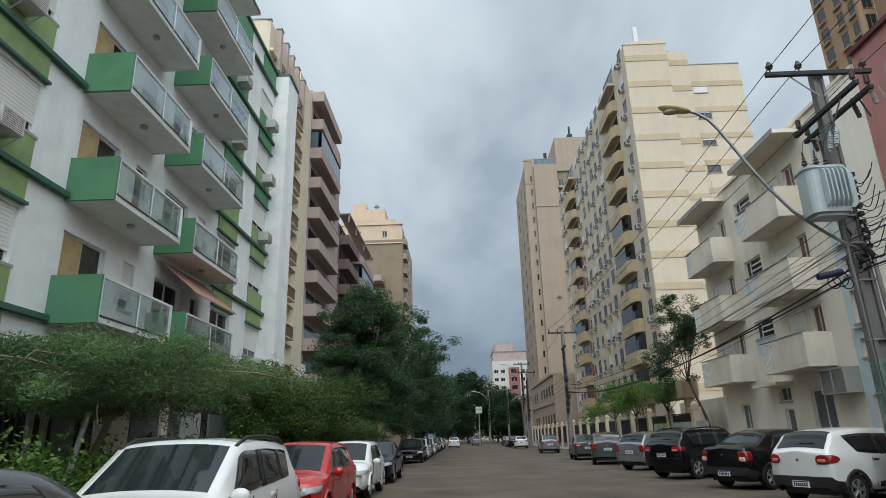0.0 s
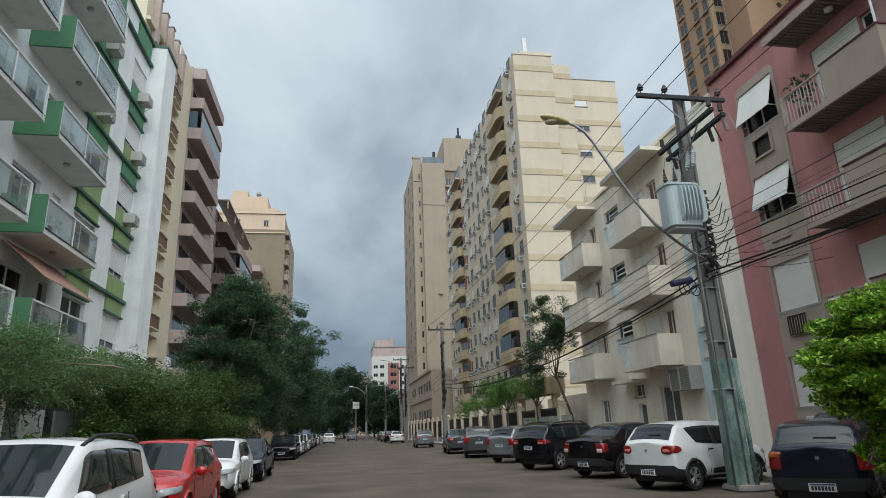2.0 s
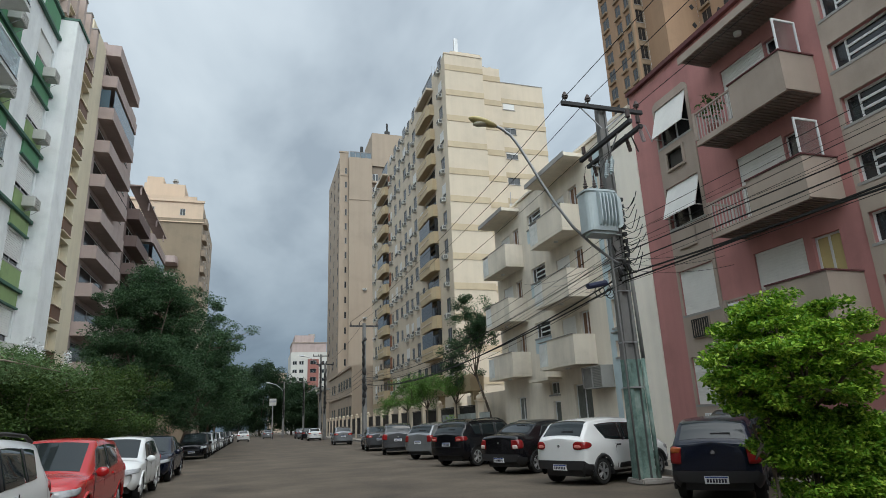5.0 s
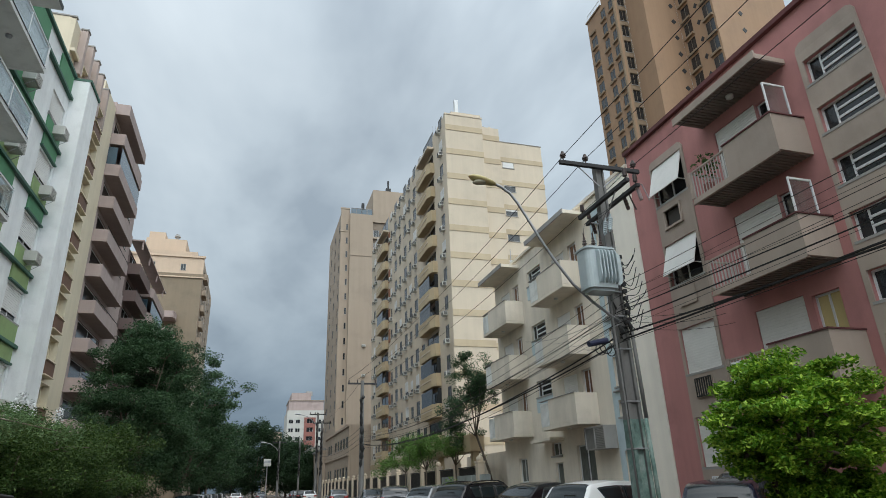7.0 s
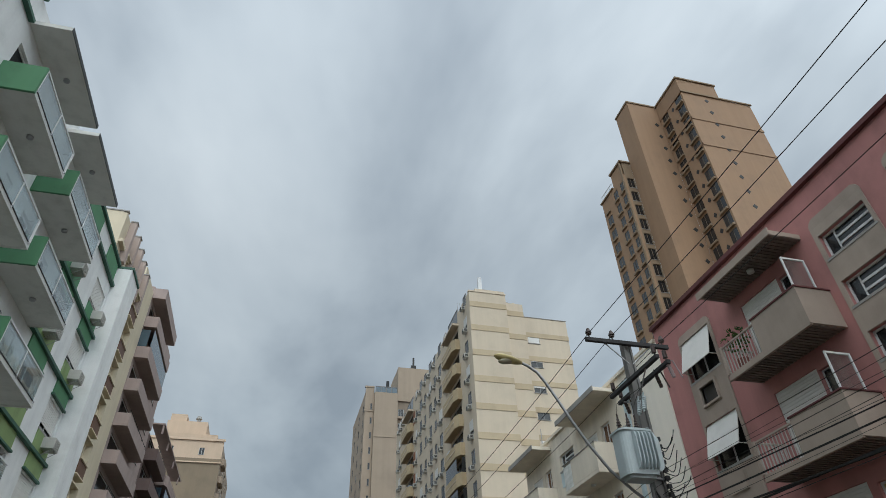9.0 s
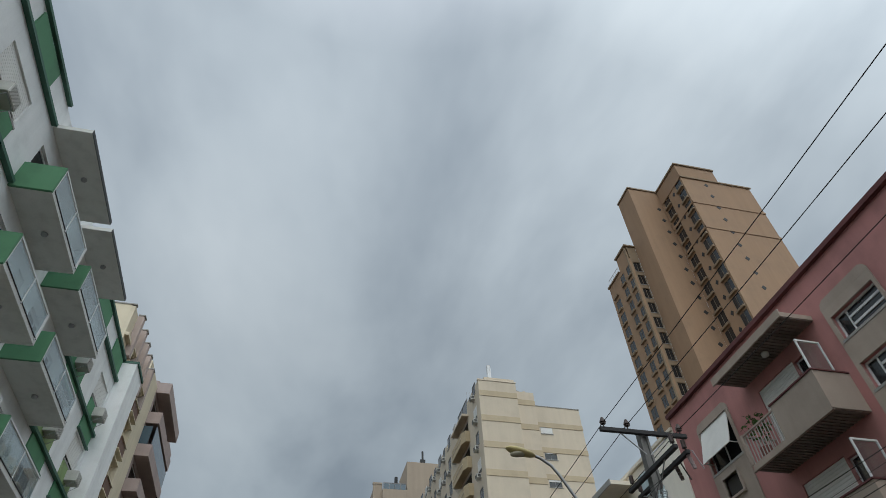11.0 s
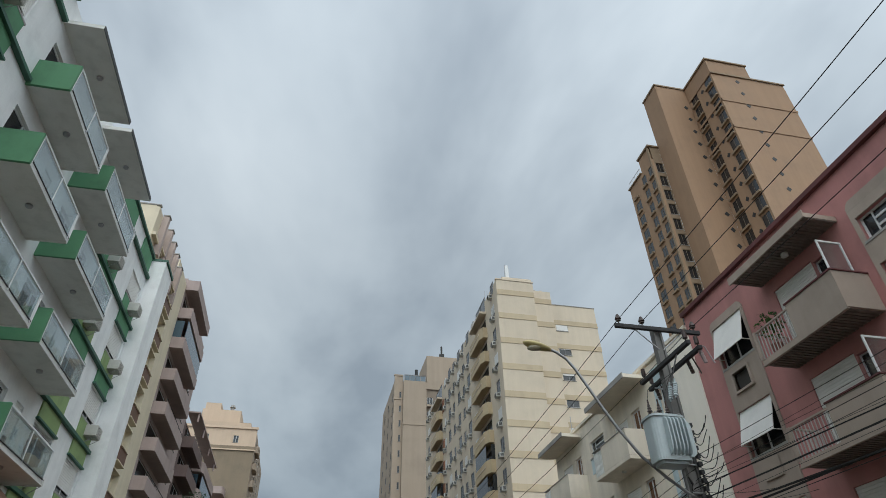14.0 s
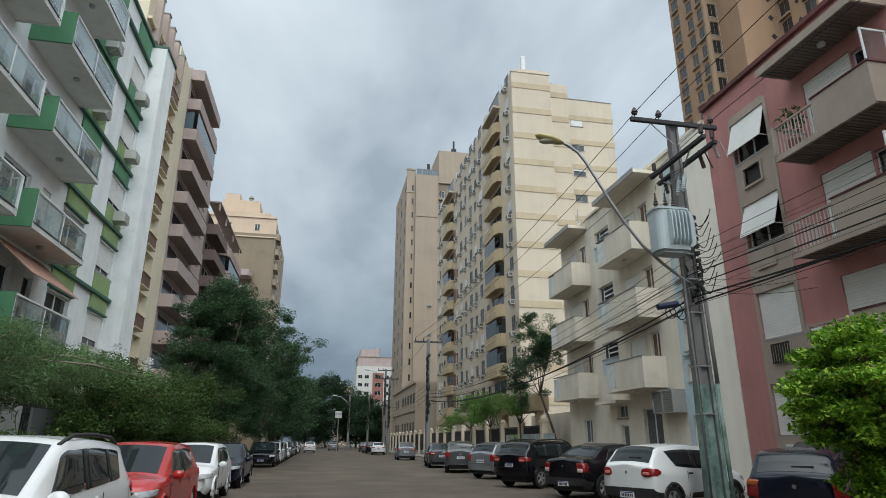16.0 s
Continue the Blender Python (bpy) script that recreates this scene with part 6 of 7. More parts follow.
tree(-6.3, 19.5, 1.0, 3.7, 1.9, LEAF_MID, 7, 130, 300, 0.085, label="low bushy green street tree", gauss=0.28, trunk_r=0.07, skirt=0.3)
tree(-6.4, 23.5, 1.2, 4.1, 2.2, LEAF_MID, 8, 140, 300, 0.09, label="low bushy green street tree", gauss=0.3, trunk_r=0.08, skirt=0.3)
tree(-6.0, 27.8, 1.2, 4.4, 2.1, LEAF_MID, 9, 120, 260, 0.1, label="low bushy green street tree", gauss=0.32, trunk_r=0.08, skirt=0.3)
tree(-6.7, 10.7, 2.1, 3.05, 2.4, LEAF_WILLOW, 10, 330, 420, 0.07, long=4.0, droop=0.45, label="bottlebrush tree with thin drooping olive leaves", gauss=0.27, trunk_r=0.085, lean=(0.3, 0.5), skirt=0.0, stretch_y=1.25, limbs=20, flat=0.5, level=0.15, limb_r=0.6, twigs=90, bark=BARK_PALE)
tree(13.6, 34.2, 4.2, 8.9, 1.9, LEAF_DARK, 12, 100, 230, 0.11, label="thin leaning street tree with a sparse crown", gauss=0.27, trunk_r=0.09, lean=(-1.1, 0.2), group="street trees by the fence", skirt=0.6)
tree(11.7, 42.5, 2.6, 4.9, 1.9, LEAF_HEDGE, 13, 80, 130, 0.11, label="low spreading tree above a fence", gauss=0.28, trunk_r=0.08)
tree(11.6, 48, 2.6, 4.8, 2.1, LEAF_HEDGE, 14, 80, 130, 0.12, label="low spreading tree above a fence", gauss=0.3, trunk_r=0.08)
tree(12.2, 37.5, 2.7, 4.6, 1.4, LEAF_HEDGE, 15, 60, 120, 0.1, label="low spreading tree above a fence", gauss=0.25, trunk_r=0.07)
tree(7.45, 7.0, 1.45, 2.95, 1.22, LEAF_BRIGHT, 16, 300, 200, 0.072, long=1.9, label="bright green bushy shrub tree with whorled shoots beside parked cars", gauss=0.14, trunk_r=0.07, skirt=0.15, group="shrubs", name="shrub_tree", limbs=12, flat=0.45, level=0.6)
tree(7.35, 6.95, 0.3, 1.6, 0.48, LEAF_BRIGHT, 17, 150, 200, 0.07, long=1.9, label="bright green lower shrub reaching the ground beside parked cars", gauss=0.13, trunk_r=0.04, skirt=0.25, group="shrubs", name="shrub", flat=0.45, level=0.6)
tree(8.15, 6.75, 0.3, 1.5, 0.48, LEAF_BRIGHT, 28, 140, 200, 0.07, long=1.9, label="bright green lower shrub reaching the ground beside parked cars", gauss=0.13, trunk_r=0.04, skirt=0.25, group="shrubs", name="shrub", flat=0.45, level=0.6)
tree(6.9, 7.15, 0.7, 1.4, 0.22, LEAF_BRIGHT, 27, 36, 150, 0.07, long=1.9, label="small bright green shoots over a parked car", gauss=0.1, trunk_r=0.03, group="shrubs", name="shrub", flat=0.45, level=0.6)
tree(10.6, 16.9, 0.3, 1.25, 0.45, LEAF_BRIGHT, 18, 26, 150, 0.09, long=2, label="small bright green kerbside shrub", gauss=0.14, trunk_r=0.03, group="shrubs", name="shrub")
tree(11.2, 36, 0.4, 1.7, 0.7, LEAF_BRIGHT, 19, 26, 120, 0.1, long=2, label="small bright green kerbside shrub", gauss=0.2, trunk_r=0.03, group="shrubs", name="shrub")


def tree_stake():
    st = thing("tree_stake", pose(-6.2, 9.9, 0.13), "pale weathered wooden stake leaning beside a tree trunk", "stake")
    WORLDLY.add(st.name)
    part("stake", chain(bmesh.new(), [(-6.2, 9.55, 0.1), (-6.2, 9.9, 1.4), (-6.2, 10.12, 2.1)], [0.055, 0.05, 0.045], 7), FENCE_PALE, st)


tree_stake()


def hedge():
    r = np.random.RandomState(5)
    n = 90000
    p = np.stack([r.uniform(-7.0, -5.3, n), r.uniform(-2, 26, n), np.abs(r.normal(0.65, 0.36, n)) + 0.12], 1)
    ob = tagged(new("ground_cover", leaves_mesh("ground_cover", p, 6, 0.095, 1.8, LEAF_HEDGE)), "low green plants along the fence", "plants", "", "stuff")
    # white yucca blooms above the low trees
    for i, (x, y, z) in enumerate(((-7.6, 24.4, 0.13), (-7.9, 26.5, 0.13), (-7.6, 29, 0.13))):
        t = thing("yucca", pose(x, y, z), "tall yucca with white flower spikes", "plant", "yuccas")
        bm = bmesh.new()
        tube(bm, (0, 0, 0), (0.1, 0, 3.4), 0.09, 0.06, 7)
        part("stem", bm, BARK, t)
        part("foliage", leaf_clump(30 + i, 160, 0.6, 0.6, 3.5, 0.55), LEAF_MID, t)
        part("blossom", leaf_clump(40 + i, 220, 0.22, 0.5, 4.5, 0.12), SIGN_WHITE, t, "white blossom spike")


hedge()


# ---- cars: a skin of stations along the length and rows round the section ----
def spline(p0, p1, p2, p3, t):
    return 0.5 * (2 * p1 + (p2 - p0) * t + (2 * p0 - 5 * p1 + 4 * p2 - p3) * t * t + (3 * p1 - p0 - 3 * p2 + p3) * t ** 3)


# share of length from the tail; bottom, belt and top heights as shares of the height; widths at belt and top
NOSE = [(0.9, 0.17, 0.565, 0.615, 0.965, 0.80), (0.97, 0.19, 0.505, 0.555, 0.91, 0.74), (1.0, 0.25, 0.44, 0.49, 0.80, 0.64)]
SHAPES = {
    "hatch": [(0.0, 0.24, 0.615, 0.685, 0.89, 0.78), (0.018, 0.19, 0.64, 0.72, 0.96, 0.83), (0.065, 0.17, 0.655, 0.84, 0.985, 0.79), (0.125, 0.17, 0.66, 0.955, 1.0, 0.745), (0.33, 0.17, 0.64, 1.0, 1.0, 0.765), (0.5, 0.17, 0.625, 0.99, 1.0, 0.77),
              (0.59, 0.17, 0.615, 0.955, 1.0, 0.765), (0.77, 0.17, 0.60, 0.655, 0.99, 0.84)] + NOSE,
    "suv": [(0.0, 0.25, 0.61, 0.68, 0.90, 0.80), (0.015, 0.20, 0.635, 0.715, 0.965, 0.85), (0.055, 0.17, 0.645, 0.83, 0.985, 0.81), (0.105, 0.17, 0.65, 0.955, 1.0, 0.775), (0.33, 0.17, 0.64, 1.0, 1.0, 0.80), (0.5, 0.17, 0.63, 0.995, 1.0, 0.805),
            (0.585, 0.17, 0.625, 0.96, 1.0, 0.80), (0.745, 0.17, 0.62, 0.67, 0.99, 0.86)] + NOSE,
    "sedan": [(0.0, 0.25, 0.60, 0.68, 0.89, 0.78), (0.02, 0.20, 0.62, 0.715, 0.95, 0.82), (0.07, 0.17, 0.64, 0.735, 0.985, 0.83), (0.13, 0.17, 0.65, 0.755, 1.0, 0.82), (0.28, 0.17, 0.64, 0.965, 1.0, 0.73), (0.45, 0.17, 0.63, 1.0, 1.0, 0.74),
              (0.57, 0.17, 0.62, 0.965, 1.0, 0.735), (0.745, 0.17, 0.61, 0.665, 0.99, 0.84)] + NOSE,
}
# side windows: share of length and place between belt and roof edge, at lower rear, lower front, upper front, upper rear
SIDE_GLASS = {
    "hatch": [((0.225, 0.12), (0.415, 0.06), (0.415, 0.84), (0.155, 0.84)), ((0.44, 0.06), (0.70, 0.04), (0.60, 0.84), (0.44, 0.84))],
    "suv": [((0.155, 0.14), (0.235, 0.10), (0.235, 0.84), (0.125, 0.84)), ((0.25, 0.10), (0.42, 0.06), (0.42, 0.84), (0.25, 0.84)), ((0.445, 0.06), (0.69, 0.04), (0.595, 0.84), (0.445, 0.84))],
    "sedan": [((0.225, 0.20), (0.42, 0.06), (0.42, 0.84), (0.305, 0.84)), ((0.445, 0.06), (0.68, 0.04), (0.585, 0.84), (0.445, 0.84))],
}
# tail lights: inner edge across the tail, outer edge along the side, lower and upper height, roundness
TAILS = {"round": (-0.20, 0.065, 0.535, 0.675, 0.85), "low": (-0.21, 0.05, 0.545, 0.665, 0.5), "tall": (-0.13, 0.05, 0.49, 0.685, 0.45),
         "split": (-0.155, 0.04, 0.475, 0.665, 0.3), "amber": (-0.10, 0.045, 0.45, 0.675, 0.35)}
SUB, ROWS = 8, (3, 3, 4, 4, 8)


def car_grid(shape, L, W, H):
    st = SHAPES[shape]
    out = []
    for i in range(len(st) - 1):
        q = [np.array(st[min(max(j, 0), len(st) - 1)]) for j in (i - 1, i, i + 1, i + 2)]
        for k in range(SUB + (1 if i == len(st) - 2 else 0)):
            v = spline(*q, k / SUB) if k < SUB else q[2]
            if i == 6:
                v = q[1] + (q[2] - q[1]) * k / SUB
            out.append(v)
    rings = []
    for f, zb, zm, zt, wb, wt in out:
        y = -L / 2 + f * L
        w = W / 2
        ctrl = [np.array(p) for p in ((w * wb * 0.86, zb * H), (w * wb * 0.985, zb * H + 0.09 * H), (w * wb, (zb + zm) / 2 * H + 0.06 * H), (w * wb * 0.965, zm * H), (w * wt, zt * H), (0.0, zt * H + 0.022 * H))]
        half = []
        for s in range(5):
            p = [ctrl[min(max(j, 0), 5)] for j in (s - 1, s, s + 1, s + 2)]
            if s == 4:
                p[3] = np.array((-p[1][0], p[1][1]))
            for k in range(ROWS[s]):
                if s == 4:
                    c = k / ROWS[s]
                    half.append(np.array((p[1][0] * (1 - c), p[1][1] + 0.034 * H * (1 - (1 - c) ** 2.4))))
                elif s == 3:
                    half.append(p[1] + (p[2] - p[1]) * k / ROWS[s])
                else:
                    half.append(spline(*p, k / ROWS[s]))
        half.append(np.array((0.0, zt * H + 0.034 * H)))
        ring = [(-a, y, b) for a, b in half] + [(a, y, b) for a, b in half[-2::-1]]
        rings.append([Vector(p) for p in ring])
    return rings


def skin(grid, keep, lift=0.0, shell_in=0.0):
    """The faces of the skin for which keep(i, j) is true, lifted off along their normals."""
    bm = bmesh.new()
    made = {}

    def vert(i, j):
        if (i, j) not in made:
            a = grid[min(i + 1, len(grid) - 1)][j] - grid[max(i - 1, 0)][j]
            b = grid[i][min(j + 1, len(grid[0]) - 1)] - grid[i][max(j - 1, 0)]
            n = b.cross(a)
            n = n.normalized() if n.length > 1e-9 else Vector((0, 0, 1))
            made[i, j] = bm.verts.new(grid[i][j] + n * lift)
        return made[i, j]

    for i in range(len(grid) - 1):
        for j in range(len(grid[0]) - 1):
            if keep(i, j):
                bm.faces.new((vert(i, j), vert(i, j + 1), vert(i + 1, j + 1), vert(i + 1, j)))
    return bm


def end_cap(bm, ring, j0, j1, push):
    """Closes the tail or nose between two rows, left edge to right edge, with a slight bulge."""
    n = len(ring) - 1
    rows = []
    for j in range(j0, j1 + 1):
        a, b = ring[j], ring[n - j]
        rows.append([bm.verts.new(a.lerp(b, k / 6) + Vector((0, push * (1 - (2 * k / 6 - 1) ** 4), 0))) for k in range(7)])
    for p, q in zip(rows, rows[1:]):
        for k in range(6):
            bm.faces.new((p[k], p[k + 1], q[k + 1], q[k]))
    bmesh.ops.remove_doubles(bm, verts=bm.verts, dist=1e-4)
    return bm


class CarSurface:
    """Any place on the skin: share of length f (below 0 and above 1: inward across tail or nose), and height."""

    def __init__(self, grid, L, H, r):
        self.grid, self.L, self.H, self.r = grid, L, H, r
        self.f = [(ring[0].y + L / 2) / L for ring in grid]
        self.half = len(grid[0]) // 2

    def at(self, f, v, by_row):
        g, n = self.grid, len(self.grid[0]) - 1
        u = float(np.interp(min(max(f, 0.0), 1.0), self.f, range(len(g))))
        i = min(int(u), len(g) - 2)
        ring = [g[i][j].lerp(g[i + 1][j], u - i) for j in range(n + 1)]
        if by_row:
            row = self.r[3] + v * (self.r[4] - self.r[3])
        else:
            row = float(np.interp(v * self.H, [ring[j].z for j in range(self.half + 1)], range(self.half + 1)))
        j = min(int(row), self.half - 1)
        p = ring[j].lerp(ring[j + 1], row - j)
        k = -f if f < 0 else f - 1 if f > 1 else 0.0
        if k > 0:
            q = Vector((-p.x, p.y, p.z))
            p = p.lerp(q, k) + Vector((0, (-0.035 if f < 0 else 0.03) * (1 - (2 * k - 1) ** 4), 0))
        return p

    def panel(self, corners, side, lift, by_row=False, round_=0.1, nu=12, nv=5, deep=0.012):
        bm = bmesh.new()
        centre = Vector((0, 0, self.H * 0.5))
        (ax, ay), (bx, by), (cx, cy), (dx, dy) = corners

        def spot(a, b):
            x, y = a * math.sqrt(1 - b * b * 0.5 * round_), b * math.sqrt(1 - a * a * 0.5 * round_)
            s, t = (x + 1) / 2, (y + 1) / 2
            f = (ax * (1 - s) + bx * s) * (1 - t) + (dx * (1 - s) + cx * s) * t
            v = (ay * (1 - s) + by * s) * (1 - t) + (dy * (1 - s) + cy * s) * t
            return self.at(f, v, by_row)

        top, low = [], []
        for i in range(nu + 1):
            top.append([])
            low.append([])
            for j in range(nv + 1):
                a, b = 2 * i / nu - 1, 2 * j / nv - 1
                p = spot(a, b)
                e = 0.04
                n = (spot(min(a + e, 1), b) - spot(max(a - e, -1), b)).cross(spot(a, min(b + e, 1)) - spot(a, max(b - e, -1)))
                n = n.normalized() if n.length > 1e-12 else Vector((-1, 0, 0))
                if n.dot(p - centre) < 0:
                    n = -n
                for store, h in ((top, lift), (low, lift - deep)):
                    q = p + n * h
                    store[-1].append(bm.verts.new((q.x * -side, q.y, q.z)))
        for i in range(nu):
            for j in range(nv):
                bm.faces.new((top[i][j], top[i + 1][j], top[i + 1][j + 1], top[i][j + 1]))
        edge = [(i, 0) for i in range(nu)] + [(nu, j) for j in range(nv)] + [(i, nv) for i in range(nu, 0, -1)] + [(0, j) for j in range(nv, 0, -1)]
        for (i, j), (k, m) in zip(edge, edge[1:] + edge[:1]):
            bm.faces.new((top[i][j], low[i][j], low[k][m], top[k][m]))
        bmesh.ops.recalc_face_normals(bm, faces=bm.faces)
        return bm


def wheel_meshes(R):
    key = ("wheel", R)
    if key in CACHE:
        return CACHE[key]
    tyre = bmesh.new()
    prof = [(R * 0.64, 0.085), (R * 0.9, 0.1), (R * 0.985, 0.08), (R, 0.04), (R, -0.04), (R * 0.985, -0.08), (R * 0.9, -0.1), (R * 0.64, -0.085)]
    n = 28
    rings = [[tyre.verts.new((x, r * math.cos(a), r * math.sin(a))) for r, x in prof] for a in (2 * math.pi * k / n for k in range(n))]
    for k in range(n):
        a, b = rings[k], rings[(k + 1) % n]
        for j in range(len(prof) - 1):
            tyre.faces.new((a[j], a[j + 1], b[j + 1], b[j]))
    rim = bmesh.new()
    q = R * 0.66
    ring = [(q, 0.09), (q * 0.93, 0.095), (q * 0.9, 0.05)]
    rr = [[rim.verts.new((x, r * math.cos(a), r * math.sin(a))) for r, x in ring] for a in (2 * math.pi * k / n for k in range(n))]
    for k in range(n):
        a, b = rr[k], rr[(k + 1) % n]
        for j in range(2):
            rim.faces.new((a[j], a[j + 1], b[j + 1], b[j]))
    for k in range(10):
        a = 2 * math.pi * (k // 2) / 5 + (0.16 if k % 2 else -0.16)
        c = Vector((0.075, math.cos(a) * q * 0.55, math.sin(a) * q * 0.55))
        tube(rim, (0.08, math.cos(a) * 0.04, math.sin(a) * 0.04), (0.085, math.cos(a) * q * 0.93, math.sin(a) * q * 0.93), 0.022, 0.018, 5)
    tube(rim, (0.05, 0, 0), (0.092, 0, 0), q * 0.26, q * 0.2, 12)
    disc = bmesh.new()
    tube(disc, (-0.03, 0, 0), (0.03, 0, 0), q * 0.93, q * 0.93, 20)
    CACHE[key] = [("tyre", solid("tyre", tyre, RUBBER, True)), ("rim", solid("rim", rim, RIM)), ("brake", solid("brake", disc, IRON))]
    return CACHE[key]


RIM = surface("silver_alloy", (0.45, 0.46, 0.47), metal=0.8, rough=0.35, vary=0.08, bump=0)
TAIL_RED = surface("red_tail_lens", (0.22, 0.010, 0.011), rough=0.12, vary=0.1, bump=0, spec=0.6)
TAIL_AMBER = surface("amber_lens", (0.30, 0.075, 0.018), rough=0.12, vary=0.1, bump=0)
TAIL_PALE = surface("pale_red_lens", (0.62, 0.20, 0.17), rough=0.12, vary=0.2, scale=12, bump=0)
REVERSE_LENS = surface("pale_reversing_lens", (0.60, 0.50, 0.46), rough=0.12, vary=0.2, scale=12, bump=0)
HEAD_LENS = surface("headlamp_lens", (0.30, 0.31, 0.32), rough=0.08, vary=0.25, scale=8, bump=0, spec=0.7)
PLATE = surface("plate_white", (0.72, 0.73, 0.74), rough=0.5, vary=0.05, bump=0)
PLATE_INK = surface("plate_ink", (0.03, 0.03, 0.05), rough=0.5, bump=0)
PLATE_BLUE = surface("plate_blue", (0.03, 0.06, 0.25), rough=0.5, bump=0)
CHROME = surface("chrome", (0.6, 0.6, 0.62), metal=1.0, rough=0.12, vary=0.05, bump=0)


def paint(name, color, metal=0.0, gloss=0.5):
    return surface(name, color, rough=0.22, metal=metal, vary=0.05, scale=0.8, grain=300, bump=0.0, spec=gloss, coat=gloss)


P_WHITE = paint("white_car_paint", (0.70, 0.71, 0.71))
P_RED = paint("red_car_paint", (0.42, 0.012, 0.014))
P_BLACK = paint("black_car_paint", (0.004, 0.004, 0.006), 0.0, 0.28)
P_NAVY = paint("dark_navy_car_paint", (0.005, 0.008, 0.020), 0.0, 0.28)
P_SILVER = paint("silver_car_paint", (0.20, 0.21, 0.22), 0.4)
P_GREY = paint("grey_car_paint", (0.075, 0.078, 0.085), 0.4)
P_BEIGE = paint("champagne_car_paint", (0.40, 0.36, 0.28), 0.3)


def car(x, y, heading, shape, L, W, H, body, label, R=0.31, dark_bumper=False, rails=False, lamps="low", tint=0, group="parked cars", cladding=False, base=0.004):
    """heading: degrees clockwise from the street's far end."""
    t = thing("car", pose(x, y, base, 0, 0, -heading), label, "car", group)
    g = car_grid(shape, L, W, H)
    nj = len(g[0]) - 1
    half = nj // 2
    r = [sum(ROWS[:k]) for k in range(6)]
    st = [k * SUB for k in range(len(SHAPES[shape]))]
    rear_w, front_w = 0.17 * L if shape != "sedan" else 0.185 * L, 0.82 * L
    axles = (-L / 2 + rear_w, -L / 2 + front_w)
    mid = [[(g[i][j] + g[i + 1][j + 1]) / 2 for j in range(nj)] for i in range(len(g) - 1)]

    def arch(i, j):
        c = mid[i][j]
        side = min(j, nj - 1 - j) < r[3]
        return side and any(math.hypot(c.y - a, c.z - R) < R + 0.055 for a in axles)

    if shape == "sedan":
        roof_back, roof_front, cowl, tail_top = st[4], st[6], st[7], st[3]
    else:
        roof_back, roof_front, cowl, tail_top = st[3], st[6], st[7], st[1]

    def jj(j):
        return min(j, nj - 1 - j)

    def is_front(i, j):
        return roof_front <= i < cowl and jj(j) >= r[4] + 1

    def is_rear(i, j):
        lo = tail_top + 1 if shape != "sedan" else tail_top
        return lo <= i < roof_back and jj(j) >= r[4] + 1

    def is_bumper(i, j):
        return dark_bumper and (i < st[2] or i >= st[9] + 1) and jj(j) < r[1] + 1

    def is_sill(i, j):
        return cladding and jj(j) < 1

    hull = skin(g, lambda i, j: not arch(i, j) and not is_bumper(i, j) and not is_sill(i, j))
    low = r[1] + 1 if dark_bumper else 0
    end_cap(hull, g[0], low, half, -0.035)
    end_cap(hull, g[-1], low, half, 0.03)
    part("body", hull, body, t, "", True)
    if dark_bumper:
        bump = skin(g, lambda i, j: i < st[5] and is_bumper(i, j) and not arch(i, j), 0.012)
        end_cap(bump, [p + Vector((0, -0.012, 0)) for p in g[0]], 0, low, -0.04)
        part("rear_bumper", bump, PLASTIC, t, "unpainted black bumper", True)
        bump = skin(g, lambda i, j: i > st[5] and is_bumper(i, j) and not arch(i, j), 0.012)
        end_cap(bump, [p + Vector((0, 0.012, 0)) for p in g[-1]], 0, low, 0.03)
        part("front_bumper", bump, PLASTIC, t, "unpainted black bumper", True)
    else:
        part("bumper_seam", boxes((-W * 0.43, W * 0.43, -L / 2 - 0.04, -L / 2, H * 0.415, H * 0.421)), PLASTIC, t)
    if cladding:
        part("cladding", skin(g, lambda i, j: is_sill(i, j) and not arch(i, j) and not is_bumper(i, j), 0.006), PLASTIC, t, "black sill cladding", True)
    part("windscreen", skin(g, is_front, 0.004), CAR_GLASS, t, "", True)
    part("rear_window", skin(g, is_rear, 0.004), CAR_GLASS, t, "", True)
    shell_ = CarSurface(g, L, H, r)
    k0, f1, z0, z1, rounded = TAILS[lamps]
    for s in (-1, 1):
        panes = SIDE_GLASS[shape]
        for p in panes:
            part("side_window", shell_.panel(p, s, 0.005, True, 0.12), CAR_GLASS, t, "", True)
        for p, q in zip(panes, panes[1:]):
            part("door_post", shell_.panel((p[1], q[0], q[3], p[2]), s, 0.004, True, 0.0, 2, 4), PLASTIC, t, "black door post", True)
        lens = shell_.panel(((k0, z0), (f1, z0 + 0.02), (f1, z1), (k0 * 0.85, z1 - 0.01)), s, 0.014, False, rounded, 18, 6, 0.03)
        lamp = part("tail_light", lens, TAIL_RED, t, "red tail light", True)
        zc = (z0 + z1) / 2
        if lamps == "split":
            part("reversing_lens", shell_.panel(((k0 * 0.8, z0 + 0.015), (k0 * 0.05, z0 + 0.015), (k0 * 0.05, zc - 0.01), (k0 * 0.8, zc - 0.01)), s, 0.019, False, 0.2, 8, 3), REVERSE_LENS, lamp, "pale reversing lens", True)
        elif lamps == "amber":
            part("turn_lens", shell_.panel(((k0 * 0.8, zc + 0.03), (f1 * 0.8, zc + 0.03), (f1 * 0.8, z1 - 0.015), (k0 * 0.7, z1 - 0.015)), s, 0.019, False, 0.3, 10, 3), TAIL_AMBER, lamp, "amber turn lens", True)
        elif lamps in ("round", "low"):
